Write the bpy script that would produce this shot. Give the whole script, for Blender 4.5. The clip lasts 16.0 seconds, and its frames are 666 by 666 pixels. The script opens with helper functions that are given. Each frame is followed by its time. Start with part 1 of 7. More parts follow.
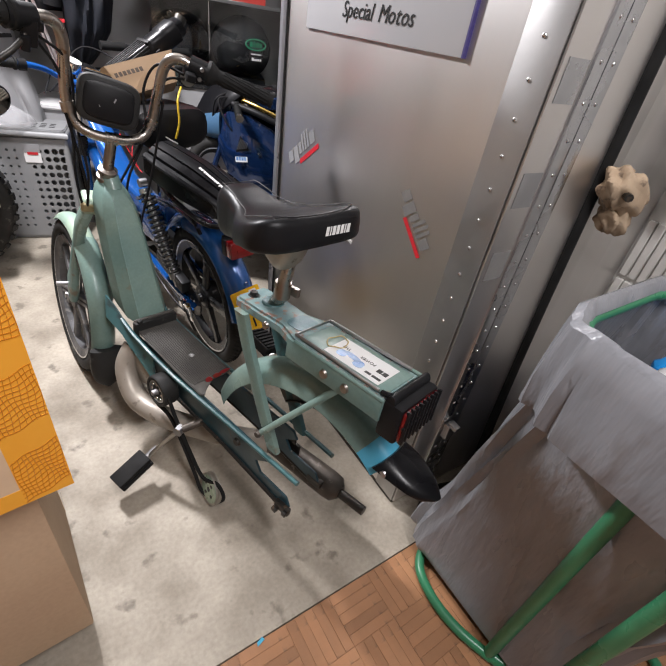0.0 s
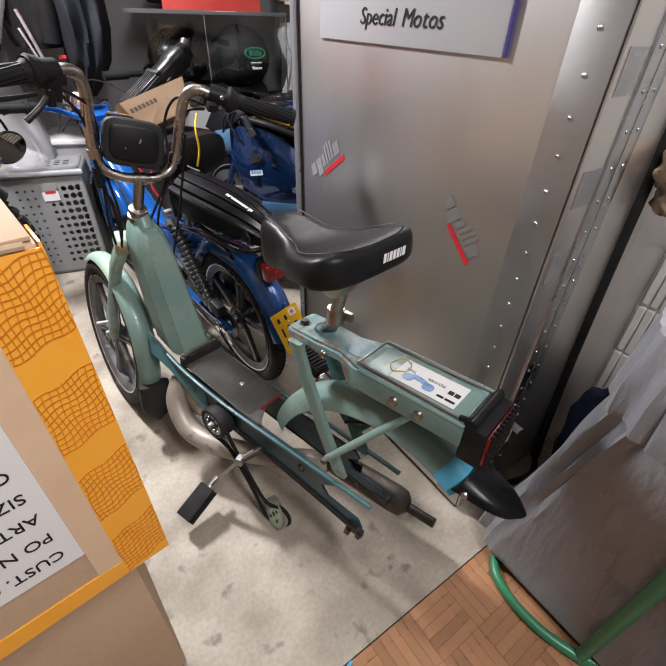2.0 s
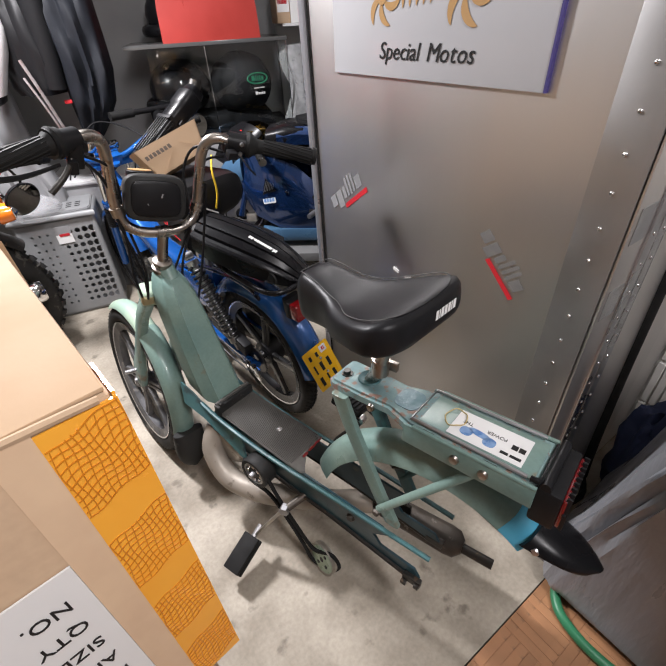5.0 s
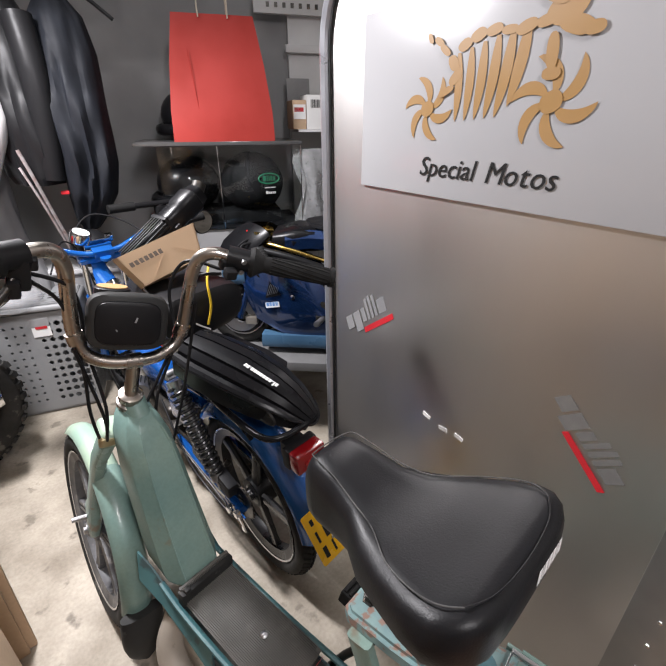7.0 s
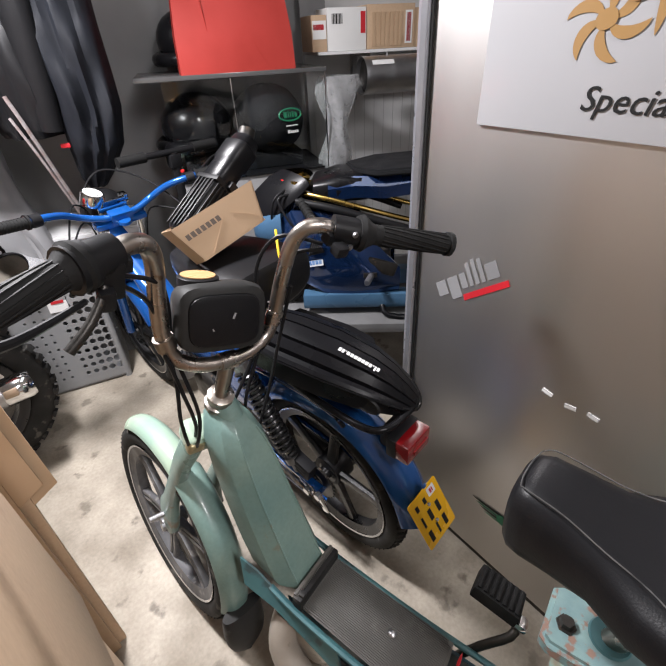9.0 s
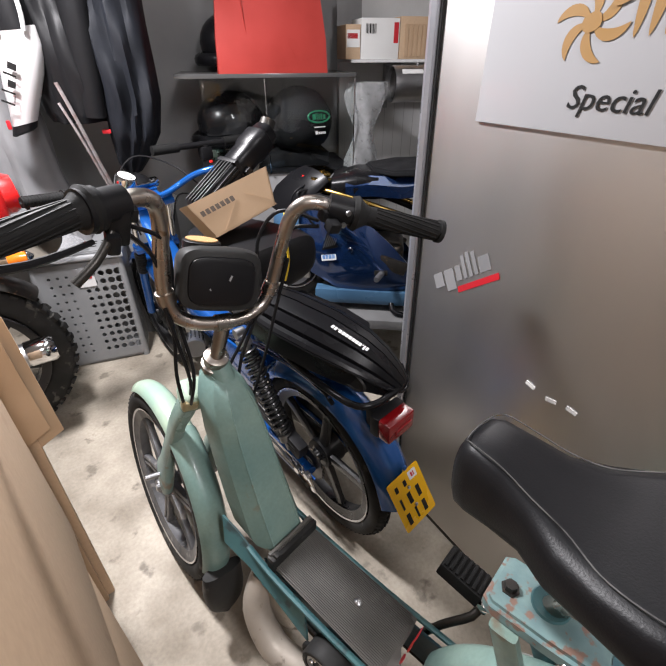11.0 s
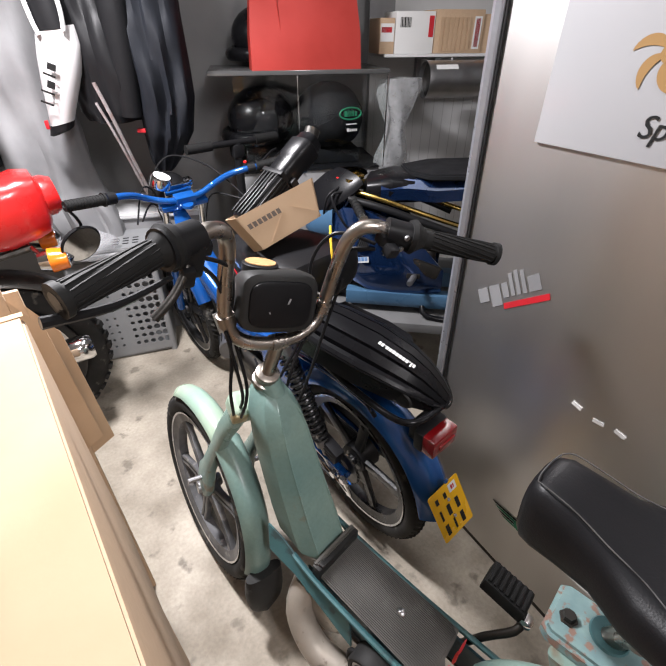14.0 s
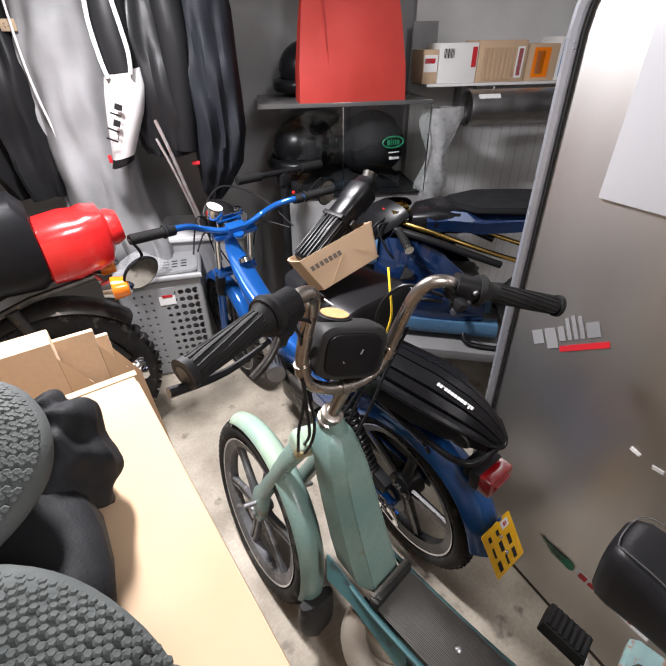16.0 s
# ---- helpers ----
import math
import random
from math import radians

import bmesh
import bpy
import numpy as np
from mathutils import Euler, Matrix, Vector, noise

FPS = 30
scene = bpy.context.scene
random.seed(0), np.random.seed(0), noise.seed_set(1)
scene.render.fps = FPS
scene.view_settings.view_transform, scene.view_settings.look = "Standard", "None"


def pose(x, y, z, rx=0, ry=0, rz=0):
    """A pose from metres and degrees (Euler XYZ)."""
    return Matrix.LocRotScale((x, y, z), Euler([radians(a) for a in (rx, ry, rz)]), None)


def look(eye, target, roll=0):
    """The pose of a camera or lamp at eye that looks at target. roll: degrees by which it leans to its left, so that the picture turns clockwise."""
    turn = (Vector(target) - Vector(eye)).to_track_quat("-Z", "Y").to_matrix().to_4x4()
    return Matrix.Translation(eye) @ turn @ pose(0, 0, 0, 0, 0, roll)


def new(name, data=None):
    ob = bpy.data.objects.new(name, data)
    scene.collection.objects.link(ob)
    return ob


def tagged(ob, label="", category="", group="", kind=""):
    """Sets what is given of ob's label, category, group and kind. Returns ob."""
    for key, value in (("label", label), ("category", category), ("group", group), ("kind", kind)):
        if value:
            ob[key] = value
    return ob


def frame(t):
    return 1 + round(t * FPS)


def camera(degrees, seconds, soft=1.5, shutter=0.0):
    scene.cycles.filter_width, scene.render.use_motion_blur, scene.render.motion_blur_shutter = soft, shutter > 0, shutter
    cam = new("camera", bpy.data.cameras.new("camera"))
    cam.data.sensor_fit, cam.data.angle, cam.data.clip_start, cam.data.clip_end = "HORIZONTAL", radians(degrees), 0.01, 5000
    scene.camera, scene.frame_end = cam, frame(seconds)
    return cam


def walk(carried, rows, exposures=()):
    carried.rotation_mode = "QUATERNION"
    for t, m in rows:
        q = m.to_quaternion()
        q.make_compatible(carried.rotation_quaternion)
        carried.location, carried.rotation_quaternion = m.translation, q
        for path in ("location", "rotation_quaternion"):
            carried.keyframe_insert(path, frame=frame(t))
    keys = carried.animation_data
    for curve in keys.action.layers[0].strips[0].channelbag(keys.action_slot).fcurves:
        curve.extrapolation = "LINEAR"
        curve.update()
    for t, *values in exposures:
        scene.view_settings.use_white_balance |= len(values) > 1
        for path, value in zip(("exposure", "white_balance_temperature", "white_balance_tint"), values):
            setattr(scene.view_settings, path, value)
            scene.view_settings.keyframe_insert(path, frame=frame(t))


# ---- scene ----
cam = camera(75.9, 16.0)
METRES, EYE, TILT, LEAN, TURN = 1.5, 1.153, -36.0, -8.0, -32.3
ROWS = [
    (0.0, 0.0, 0.0, 0.0, -0.0, 0.0, 0.0),
    (0.5, -0.0216, -0.0019, -0.0138, -0.21, -0.73, -0.97),
    (1.0, -0.0399, 0.0066, -0.0205, 0.12, -1.55, -1.53),
    (1.5, -0.0529, 0.0048, -0.0056, 1.18, -1.98, -0.33),
    (2.0, -0.0537, 0.0106, 0.0496, 2.06, -1.23, 6.5),
    (2.5, -0.0643, 0.01, 0.0709, 3.04, -0.31, 8.81),
    (3.0, -0.0715, 0.0152, 0.0807, 3.45, -0.3, 9.46),
    (5.5, -0.0952, 0.0375, 0.1435, 3.2, -0.9, 10.9),
    (6.0, -0.0972, 0.0639, 0.1752, 3.08, 3.67, 11.51),
    (6.5, -0.093, 0.1375, 0.2236, 2.71, 9.11, 10.08),
    (7.0, -0.1068, 0.1865, 0.2381, 2.41, 9.57, 8.19),
    (7.5, -0.1699, 0.2339, 0.2578, 1.89, 3.91, 7.43),
    (8.0, -0.2494, 0.2495, 0.2971, 0.82, 2.03, 8.7),
    (8.5, -0.2539, 0.2605, 0.3281, 1.0, 0.99, 11.87),
    (11.0, -0.216, 0.2318, 0.2749, 4.19, 3.09, 7.0),
    (11.5, -0.2265, 0.2309, 0.2353, 4.15, 1.06, 3.6),
    (12.0, -0.2249, 0.2311, 0.2355, 4.18, 0.16, 3.63),
    (12.5, -0.2225, 0.2295, 0.2493, 4.32, -0.28, 4.82),
    (13.0, -0.2273, 0.2258, 0.2835, 4.6, 0.72, 5.66),
    (13.5, -0.2419, 0.224, 0.3007, 4.88, 1.16, 5.87),
    (14.0, -0.2612, 0.22, 0.3231, 5.55, 1.22, 5.97),
    (14.5, -0.2838, 0.2082, 0.3411, 6.25, 1.42, 5.62),
    (15.0, -0.2997, 0.1924, 0.3668, 6.87, 1.59, 5.4),
    (15.5, -0.3077, 0.1872, 0.3699, 7.51, 1.9, 4.99),
    (16.0, -0.3121, 0.1856, 0.3776, 8.17, 2.27, 4.93),
]
walk(cam, [(t, pose(0, 0, EYE, TILT, LEAN, TURN) @ pose(METRES * x, METRES * y, METRES * z, 90 + pitch, roll, yaw)) for t, x, y, z, yaw, pitch, roll in ROWS])

# ---------- light ----------
world = bpy.data.worlds.new("world")
scene.world = world
world.use_nodes = True
world.node_tree.nodes["Background"].inputs[0].default_value = (0.62, 0.66, 0.72, 1)
world.node_tree.nodes["Background"].inputs[1].default_value = 0.05


def area_lamp(name, eye, target, sx, sy, watts, colour):
    data = bpy.data.lights.new(name, "AREA")
    data.shape, data.size, data.size_y = "RECTANGLE", sx, sy
    data.energy, data.color = watts, colour
    ob = new(name, data)
    ob.matrix_world = look(eye, target)
    return ob


area_lamp("work_light", (-0.10, 2.02, 1.92), (-0.10, 1.28, 0.0), 0.12, 0.26, 68, (0.99, 0.965, 1.0))
area_lamp("ceiling_tube_light", (0.20, -0.35, 2.45), (0.25, 0.6, 0.6), 0.25, 1.3, 51, (1.0, 0.96, 0.98))
area_lamp("ceiling_tube_light", (0.55, 1.75, 2.47), (0.55, 1.8, 0.0), 0.25, 1.3, 4, (0.95, 0.98, 1.0))


# ---------- materials ----------
def mat(name, a, b=None, rough=0.5, metal=0.0, scale=6.0, fine=80.0, bump=0.15, rvar=0.12, c=None, cover=0.5,
        coat=0.0, vary=0.0, stretch=None, alpha=1.0, trans=0.0, spread=0.12, grit=0.0, detail=6, relief=0.002):
    """Two colours mixed by broad noise, a third in patches, fine relief and uneven gloss."""
    m = bpy.data.materials.new(name)
    m.use_nodes = True
    n, l = m.node_tree.nodes, m.node_tree.links
    p = n["Principled BSDF"]
    b = b or tuple(x * 0.8 for x in a)
    tc = n.new("ShaderNodeTexCoord")
    mp = n.new("ShaderNodeMapping")
    l.new(tc.outputs["Object"], mp.inputs[0])
    if stretch:
        mp.inputs["Scale"].default_value = stretch
    t1 = n.new("ShaderNodeTexNoise")
    t1.inputs["Scale"].default_value, t1.inputs["Detail"].default_value = scale, detail
    t2 = n.new("ShaderNodeTexNoise")
    t2.inputs["Scale"].default_value, t2.inputs["Detail"].default_value = fine, 4
    for t in (t1, t2):
        l.new(mp.outputs[0], t.inputs["Vector"])
    r1 = n.new("ShaderNodeMapRange")
    r1.inputs[1].default_value, r1.inputs[2].default_value = 0.5 - spread * 1.5, 0.5 + spread * 1.5
    l.new(t1.outputs[0], r1.inputs[0])
    mx = n.new("ShaderNodeMix")
    mx.data_type = "RGBA"
    mx.inputs[6].default_value, mx.inputs[7].default_value = (*a, 1), (*b, 1)
    l.new(r1.outputs[0], mx.inputs[0])
    col = mx.outputs[2]
    if c:
        t3 = n.new("ShaderNodeTexNoise")
        t3.inputs["Scale"].default_value, t3.inputs["Detail"].default_value = scale * 2.3, 8
        l.new(mp.outputs[0], t3.inputs["Vector"])
        r3 = n.new("ShaderNodeMapRange")
        r3.inputs[1].default_value, r3.inputs[2].default_value = cover, cover + 0.07
        l.new(t3.outputs[0], r3.inputs[0])
        m3 = n.new("ShaderNodeMix")
        m3.data_type = "RGBA"
        l.new(r3.outputs[0], m3.inputs[0])
        l.new(col, m3.inputs[6])
        m3.inputs[7].default_value = (*c, 1)
        col = m3.outputs[2]
    if vary:
        info = n.new("ShaderNodeObjectInfo")
        rv = n.new("ShaderNodeMapRange")
        rv.inputs[3].default_value, rv.inputs[4].default_value = 1 - vary, 1 + vary
        l.new(info.outputs["Random"], rv.inputs[0])
        hv = n.new("ShaderNodeHueSaturation")
        l.new(rv.outputs[0], hv.inputs["Value"])
        l.new(col, hv.inputs["Color"])
        col = hv.outputs[0]
    if grit:
        rg = n.new("ShaderNodeMapRange")
        rg.inputs[1].default_value, rg.inputs[2].default_value = 0.3, 0.7
        rg.inputs[3].default_value, rg.inputs[4].default_value = 1 - grit, 1 + grit
        l.new(t2.outputs[0], rg.inputs[0])
        hg = n.new("ShaderNodeHueSaturation")
        l.new(rg.outputs[0], hg.inputs["Value"])
        l.new(col, hg.inputs["Color"])
        col = hg.outputs[0]
    l.new(col, p.inputs["Base Color"])
    rr = n.new("ShaderNodeMapRange")
    rr.inputs[1].default_value, rr.inputs[2].default_value = 0.3, 0.7
    rr.inputs[3].default_value, rr.inputs[4].default_value = max(rough - rvar, 0.03), min(rough + rvar, 1)
    l.new(t1.outputs[0], rr.inputs[0])
    l.new(rr.outputs[0], p.inputs["Roughness"])
    p.inputs["Metallic"].default_value = metal
    if metal == 0 and max(a) < 0.06:
        p.inputs["Specular IOR Level"].default_value = 0.18
    p.inputs["Coat Weight"].default_value = coat
    p.inputs["Alpha"].default_value = alpha
    p.inputs["Transmission Weight"].default_value = trans
    if bump:
        bp = n.new("ShaderNodeBump")
        bp.inputs["Strength"].default_value, bp.inputs["Distance"].default_value = bump, relief
        l.new(t2.outputs[0], bp.inputs["Height"])
        l.new(bp.outputs[0], p.inputs["Normal"])
    return m


CONCRETE = mat("concrete", (0.46, 0.41, 0.335), (0.21, 0.18, 0.14), 0.68, scale=5.5, fine=95, bump=0.7, c=(0.19, 0.165, 0.13), cover=0.615, spread=0.15, grit=0.10, detail=12)
WOOD = mat("oak_parquet", (0.38, 0.19, 0.095), (0.28, 0.14, 0.068), 0.40, scale=6, fine=120, stretch=(3, 1, 1), c=(0.20, 0.11, 0.06), cover=0.63, vary=0.16, bump=0.12)
PLASTER = mat("white_plaster", (0.66, 0.66, 0.66), (0.56, 0.56, 0.56), 0.8, scale=4, fine=90, bump=0.25)
GREYWALL = mat("grey_board", (0.30, 0.30, 0.30), (0.23, 0.23, 0.235), 0.7, scale=3, bump=0.15)
CEIL = mat("ceiling_paint", (0.6, 0.6, 0.59), rough=0.9, bump=0.1)
ALU = mat("brushed_aluminium", (0.76, 0.74, 0.72), (0.63, 0.61, 0.59), 0.40, 1.0, scale=2.0, fine=300, stretch=(1, 1, 0.04), bump=0.03, rvar=0.08, c=(0.62, 0.605, 0.58), cover=0.60)
ALUDULL = mat("dull_aluminium_strip", (0.46, 0.455, 0.45), (0.36, 0.355, 0.35), 0.45, 1.0, scale=5, bump=0.05)
ALUTRIM = mat("aluminium_angle", (0.60, 0.61, 0.63), (0.47, 0.48, 0.50), 0.28, 1.0, scale=9, bump=0.05)
STEEL = mat("galvanised_tube", (0.47, 0.47, 0.48), (0.36, 0.36, 0.37), 0.4, 1.0, scale=12, bump=0.04)
CHROME = mat("worn_chrome", (0.46, 0.43, 0.40), (0.34, 0.30, 0.26), 0.3, 1.0, scale=20, c=(0.26, 0.18, 0.12), cover=0.64, bump=0.08)
BRIGHT = mat("bright_chrome", (0.8, 0.8, 0.8), (0.7, 0.7, 0.7), 0.1, 1.0, bump=0.0, rvar=0.04)
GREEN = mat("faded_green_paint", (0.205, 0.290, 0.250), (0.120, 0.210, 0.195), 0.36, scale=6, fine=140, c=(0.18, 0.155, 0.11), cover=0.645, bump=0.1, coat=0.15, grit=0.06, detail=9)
PALEGREEN = mat("pale_green_paint", (0.36, 0.45, 0.34), (0.25, 0.36, 0.29), 0.36, scale=8, fine=140, bump=0.1, coat=0.2)
PATCHY = mat("chipped_green_paint", (0.19, 0.29, 0.28), (0.12, 0.20, 0.21), 0.5, scale=28, fine=90, c=(0.21, 0.13, 0.10), cover=0.545, bump=0.3)
TEAL = mat("teal_paint", (0.065, 0.16, 0.165), (0.038, 0.105, 0.12), 0.4, scale=9, c=(0.04, 0.07, 0.075), cover=0.58, bump=0.12)
DARKTEAL = mat("grimy_teal_paint", (0.022, 0.065, 0.085), (0.012, 0.03, 0.04), 0.4, scale=9, c=(0.05, 0.055, 0.05), cover=0.6, bump=0.2)
SKYBLUE = mat("sky_blue_paint", (0.09, 0.44, 0.64), (0.07, 0.36, 0.55), 0.4, scale=12, c=(0.35, 0.24, 0.15), cover=0.66)
BLACKVINYL = mat("black_vinyl", (0.010, 0.010, 0.011), (0.007, 0.007, 0.008), 0.38, scale=9, fine=420, bump=0.12, rvar=0.06)
BLACKPLASTIC = mat("black_plastic", (0.012, 0.012, 0.013), (0.008, 0.008, 0.009), 0.45, scale=14, fine=300, bump=0.06)
SATIN = mat("satin_black_plastic", (0.007, 0.007, 0.008), (0.005, 0.005, 0.006), 0.30, scale=10, fine=500, bump=0.03)
DUSTY = mat("dusty_black_plastic", (0.030, 0.030, 0.029), (0.018, 0.018, 0.018), 0.55, scale=9, fine=300, c=(0.075, 0.073, 0.07), cover=0.62, bump=0.08)
RUBBER = mat("black_rubber", (0.015, 0.015, 0.015), (0.010, 0.010, 0.010), 0.7, scale=16, fine=200, bump=0.15)
TYRE = mat("tyre_rubber", (0.030, 0.029, 0.028), (0.018, 0.018, 0.017), 0.75, scale=10, fine=150, c=(0.095, 0.09, 0.08), cover=0.6, bump=0.2)
RIM = mat("dark_cast_alloy", (0.022, 0.022, 0.023), (0.014, 0.014, 0.015), 0.3, 0.2, scale=10, bump=0.08)
DUSTRIM = mat("dusty_cast_alloy", (0.16, 0.16, 0.165), (0.08, 0.08, 0.083), 0.5, 0.35, scale=14, bump=0.1, c=(0.24, 0.23, 0.22), cover=0.6)
MAT_RUBBER = mat("dusty_ribbed_rubber", (0.12, 0.115, 0.105), (0.075, 0.072, 0.066), 0.65, scale=8, c=(0.13, 0.125, 0.115), cover=0.6, bump=0.1)
BLUE = mat("metallic_blue_paint", (0.010, 0.105, 0.40), (0.008, 0.08, 0.32), 0.2, 0.35, scale=4, bump=0.02, coat=0.8)
NAVY = mat("deep_blue_lacquer", (0.012, 0.040, 0.13), (0.008, 0.025, 0.085), 0.18, 0.6, scale=4, bump=0.02, coat=0.9)
MIDBLUE = mat("blue_mudguard_paint", (0.016, 0.10, 0.34), (0.012, 0.075, 0.26), 0.2, 0.3, scale=4, bump=0.02, coat=0.8)
STEELBLUE = mat("pale_blue_plastic", (0.055, 0.12, 0.20), (0.04, 0.095, 0.17), 0.3, scale=6, bump=0.04)
GOLD = mat("gold_anodised", (0.60, 0.42, 0.13), (0.48, 0.32, 0.09), 0.25, 1.0, bump=0.03)
DARKSTEEL = mat("oily_dark_steel", (0.06, 0.055, 0.05), (0.035, 0.033, 0.03), 0.4, 0.7, scale=20, bump=0.25, c=(0.13, 0.09, 0.06), cover=0.62)
CASTALU = mat("cast_aluminium", (0.50, 0.47, 0.42), (0.36, 0.34, 0.30), 0.4, 0.8, scale=16, bump=0.3, c=(0.17, 0.14, 0.11), cover=0.62)
RUST = mat("sooty_exhaust_steel", (0.10, 0.085, 0.07), (0.05, 0.043, 0.037), 0.5, 0.5, scale=14, bump=0.3, c=(0.21, 0.19, 0.17), cover=0.6)
CARD = mat("corrugated_cardboard", (0.53, 0.38, 0.25), (0.475, 0.335, 0.22), 0.85, scale=4, fine=110, bump=0.08, grit=0.04, c=(0.45, 0.31, 0.20), cover=0.64)
CARDLIGHT = mat("light_cardboard", (0.50, 0.35, 0.225), (0.44, 0.305, 0.19), 0.85, scale=5, fine=110, bump=0.1)
PAPER = mat("white_paper", (0.74, 0.74, 0.73), (0.70, 0.70, 0.69), 0.7, bump=0.03)
POSTER = mat("white_sign_panel", (0.39, 0.39, 0.40), (0.37, 0.37, 0.38), 0.22, scale=2, bump=0.0, rvar=0.03)
OCHRE = mat("ochre_print", (0.34, 0.20, 0.075), (0.32, 0.185, 0.07), 0.4, bump=0.0)
INK = mat("black_print", (0.02, 0.02, 0.02), rough=0.45, bump=0.0)
TAPEY = mat("yellow_packing_tape", (0.90, 0.43, 0.05), (0.86, 0.37, 0.035), 0.2, scale=9, bump=0.1, coat=0.4)
TAPELINE = mat("brown_tape_print", (0.60, 0.21, 0.015), rough=0.3, bump=0.0)
CLEARTAPE = mat("clear_packing_tape", (0.70, 0.52, 0.35), (0.64, 0.46, 0.31), 0.14, scale=20, bump=0.08, coat=0.5)
REDCARD = mat("red_paper", (0.42, 0.024, 0.016), (0.34, 0.02, 0.012), 0.6, scale=5, fine=200, bump=0.05)
REDPLASTIC = mat("red_plastic", (0.62, 0.02, 0.02), (0.55, 0.015, 0.015), 0.25, bump=0.02, coat=0.5)
REDLENS = mat("red_lens", (0.20, 0.004, 0.006), (0.14, 0.003, 0.005), 0.2, bump=0.05, coat=0.6)
ORANGE = mat("orange_lens", (0.85, 0.22, 0.01), (0.80, 0.18, 0.01), 0.15, bump=0.03, coat=0.5)
YELLOW = mat("yellow_plate", (0.80, 0.45, 0.012), (0.77, 0.42, 0.01), 0.3, bump=0.02)
GREYPLASTIC = mat("grey_basket_plastic", (0.26, 0.265, 0.27), (0.23, 0.235, 0.24), 0.45, scale=8, fine=260, bump=0.06)
BINBAG = mat("grey_bin_liner", (0.25, 0.255, 0.275), (0.19, 0.195, 0.21), 0.30, scale=5, fine=11, stretch=(1.6, 1.6, 0.35), bump=1.0, rvar=0.08, c=(0.18, 0.17, 0.175), cover=0.62, relief=0.012)
TUBEGREEN = mat("green_enamel_tube", (0.035, 0.21, 0.10), (0.03, 0.17, 0.08), 0.35, scale=12, c=(0.3, 0.36, 0.3), cover=0.72, bump=0.05)
FABRIC = mat("black_cloth", (0.011, 0.0115, 0.013), (0.008, 0.0085, 0.0095), 0.75, scale=14, fine=500, bump=0.25)
LEATHER = mat("black_leather", (0.013, 0.013, 0.014), (0.009, 0.009, 0.010), 0.45, scale=12, fine=260, bump=0.15)
NYLON = mat("dark_blue_nylon", (0.015, 0.017, 0.022), (0.010, 0.011, 0.014), 0.62, scale=10, fine=300, bump=0.15)
WHITELEATHER = mat("white_leather", (0.72, 0.71, 0.71), (0.66, 0.65, 0.65), 0.4, scale=12, fine=220, bump=0.08)
GREYPVC = mat("grey_rainproof_cloth", (0.30, 0.30, 0.305), (0.22, 0.22, 0.225), 0.7, scale=6, fine=100, bump=0.15)
MESHGREY = mat("grey_spacer_mesh", (0.075, 0.083, 0.080), (0.048, 0.054, 0.052), 0.85, scale=20, fine=400, bump=0.3)
NAVYCLOTH = mat("navy_cloth", (0.018, 0.03, 0.085), (0.013, 0.02, 0.06), 0.8, bump=0.2)
BEIGE = mat("beige_fleece", (0.46, 0.35, 0.24), (0.37, 0.27, 0.18), 0.9, scale=18, fine=160, bump=0.6, c=(0.19, 0.14, 0.10), cover=0.6)
BLOCK = mat("white_painted_block", (0.66, 0.65, 0.62), (0.56, 0.55, 0.52), 0.7, scale=9, fine=70, bump=0.4)
LOGOGREY = mat("grey_sticker_print", (0.19, 0.19, 0.195), (0.24, 0.24, 0.245), 0.4, bump=0.0)
LOGORED = mat("red_sticker_print", (0.55, 0.02, 0.03), rough=0.4, bump=0.0)
LOGOGREEN = mat("green_sticker_print", (0.02, 0.24, 0.12), rough=0.4, bump=0.0)
BLUESTICK = mat("blue_print", (0.06, 0.17, 0.42), (0.22, 0.35, 0.55), 0.3, scale=60, bump=0.0)
BRIGHTBLUE = mat("bright_blue_packaging", (0.02, 0.30, 0.75), (0.02, 0.25, 0.68), 0.3, bump=0.05)
YELLOWCABLE = mat("yellow_cable", (0.75, 0.50, 0.02), rough=0.4, bump=0.0)
WHITEPLASTIC = mat("white_plastic", (0.72, 0.72, 0.72), rough=0.35, bump=0.0)
BUBBLE = mat("clear_bubble_wrap", (0.62, 0.63, 0.64), (0.45, 0.46, 0.47), 0.15, scale=40, fine=150, bump=0.8, alpha=0.42, rvar=0.08)
CLEARBAG = mat("clear_plastic_film", (0.75, 0.76, 0.78), (0.6, 0.6, 0.62), 0.12, scale=20, fine=60, bump=0.5, alpha=0.3)
SPRING = mat("black_spring_steel", (0.03, 0.03, 0.031), rough=0.25, metal=0.4, bump=0.0)
CORK = mat("varnished_wood_disc", (0.50, 0.31, 0.15), (0.43, 0.25, 0.11), 0.35, scale=20, stretch=(1, 5, 1), bump=0.05)


def clear_glass():
    """Thin clear glass: see-through with a weak sharp reflection."""
    m = bpy.data.materials.new("clear_glass")
    m.use_nodes = True
    n, l = m.node_tree.nodes, m.node_tree.links
    n.remove(n["Principled BSDF"])
    mix, tr, gl = n.new("ShaderNodeMixShader"), n.new("ShaderNodeBsdfTransparent"), n.new("ShaderNodeBsdfGlossy")
    gl.inputs["Roughness"].default_value = 0.03
    tr.inputs["Color"].default_value = (0.95, 0.97, 0.96, 1)
    mix.inputs[0].default_value = 0.05
    l.new(tr.outputs[0], mix.inputs[1])
    l.new(gl.outputs[0], mix.inputs[2])
    l.new(mix.outputs[0], n["Material Output"].inputs[0])
    return m


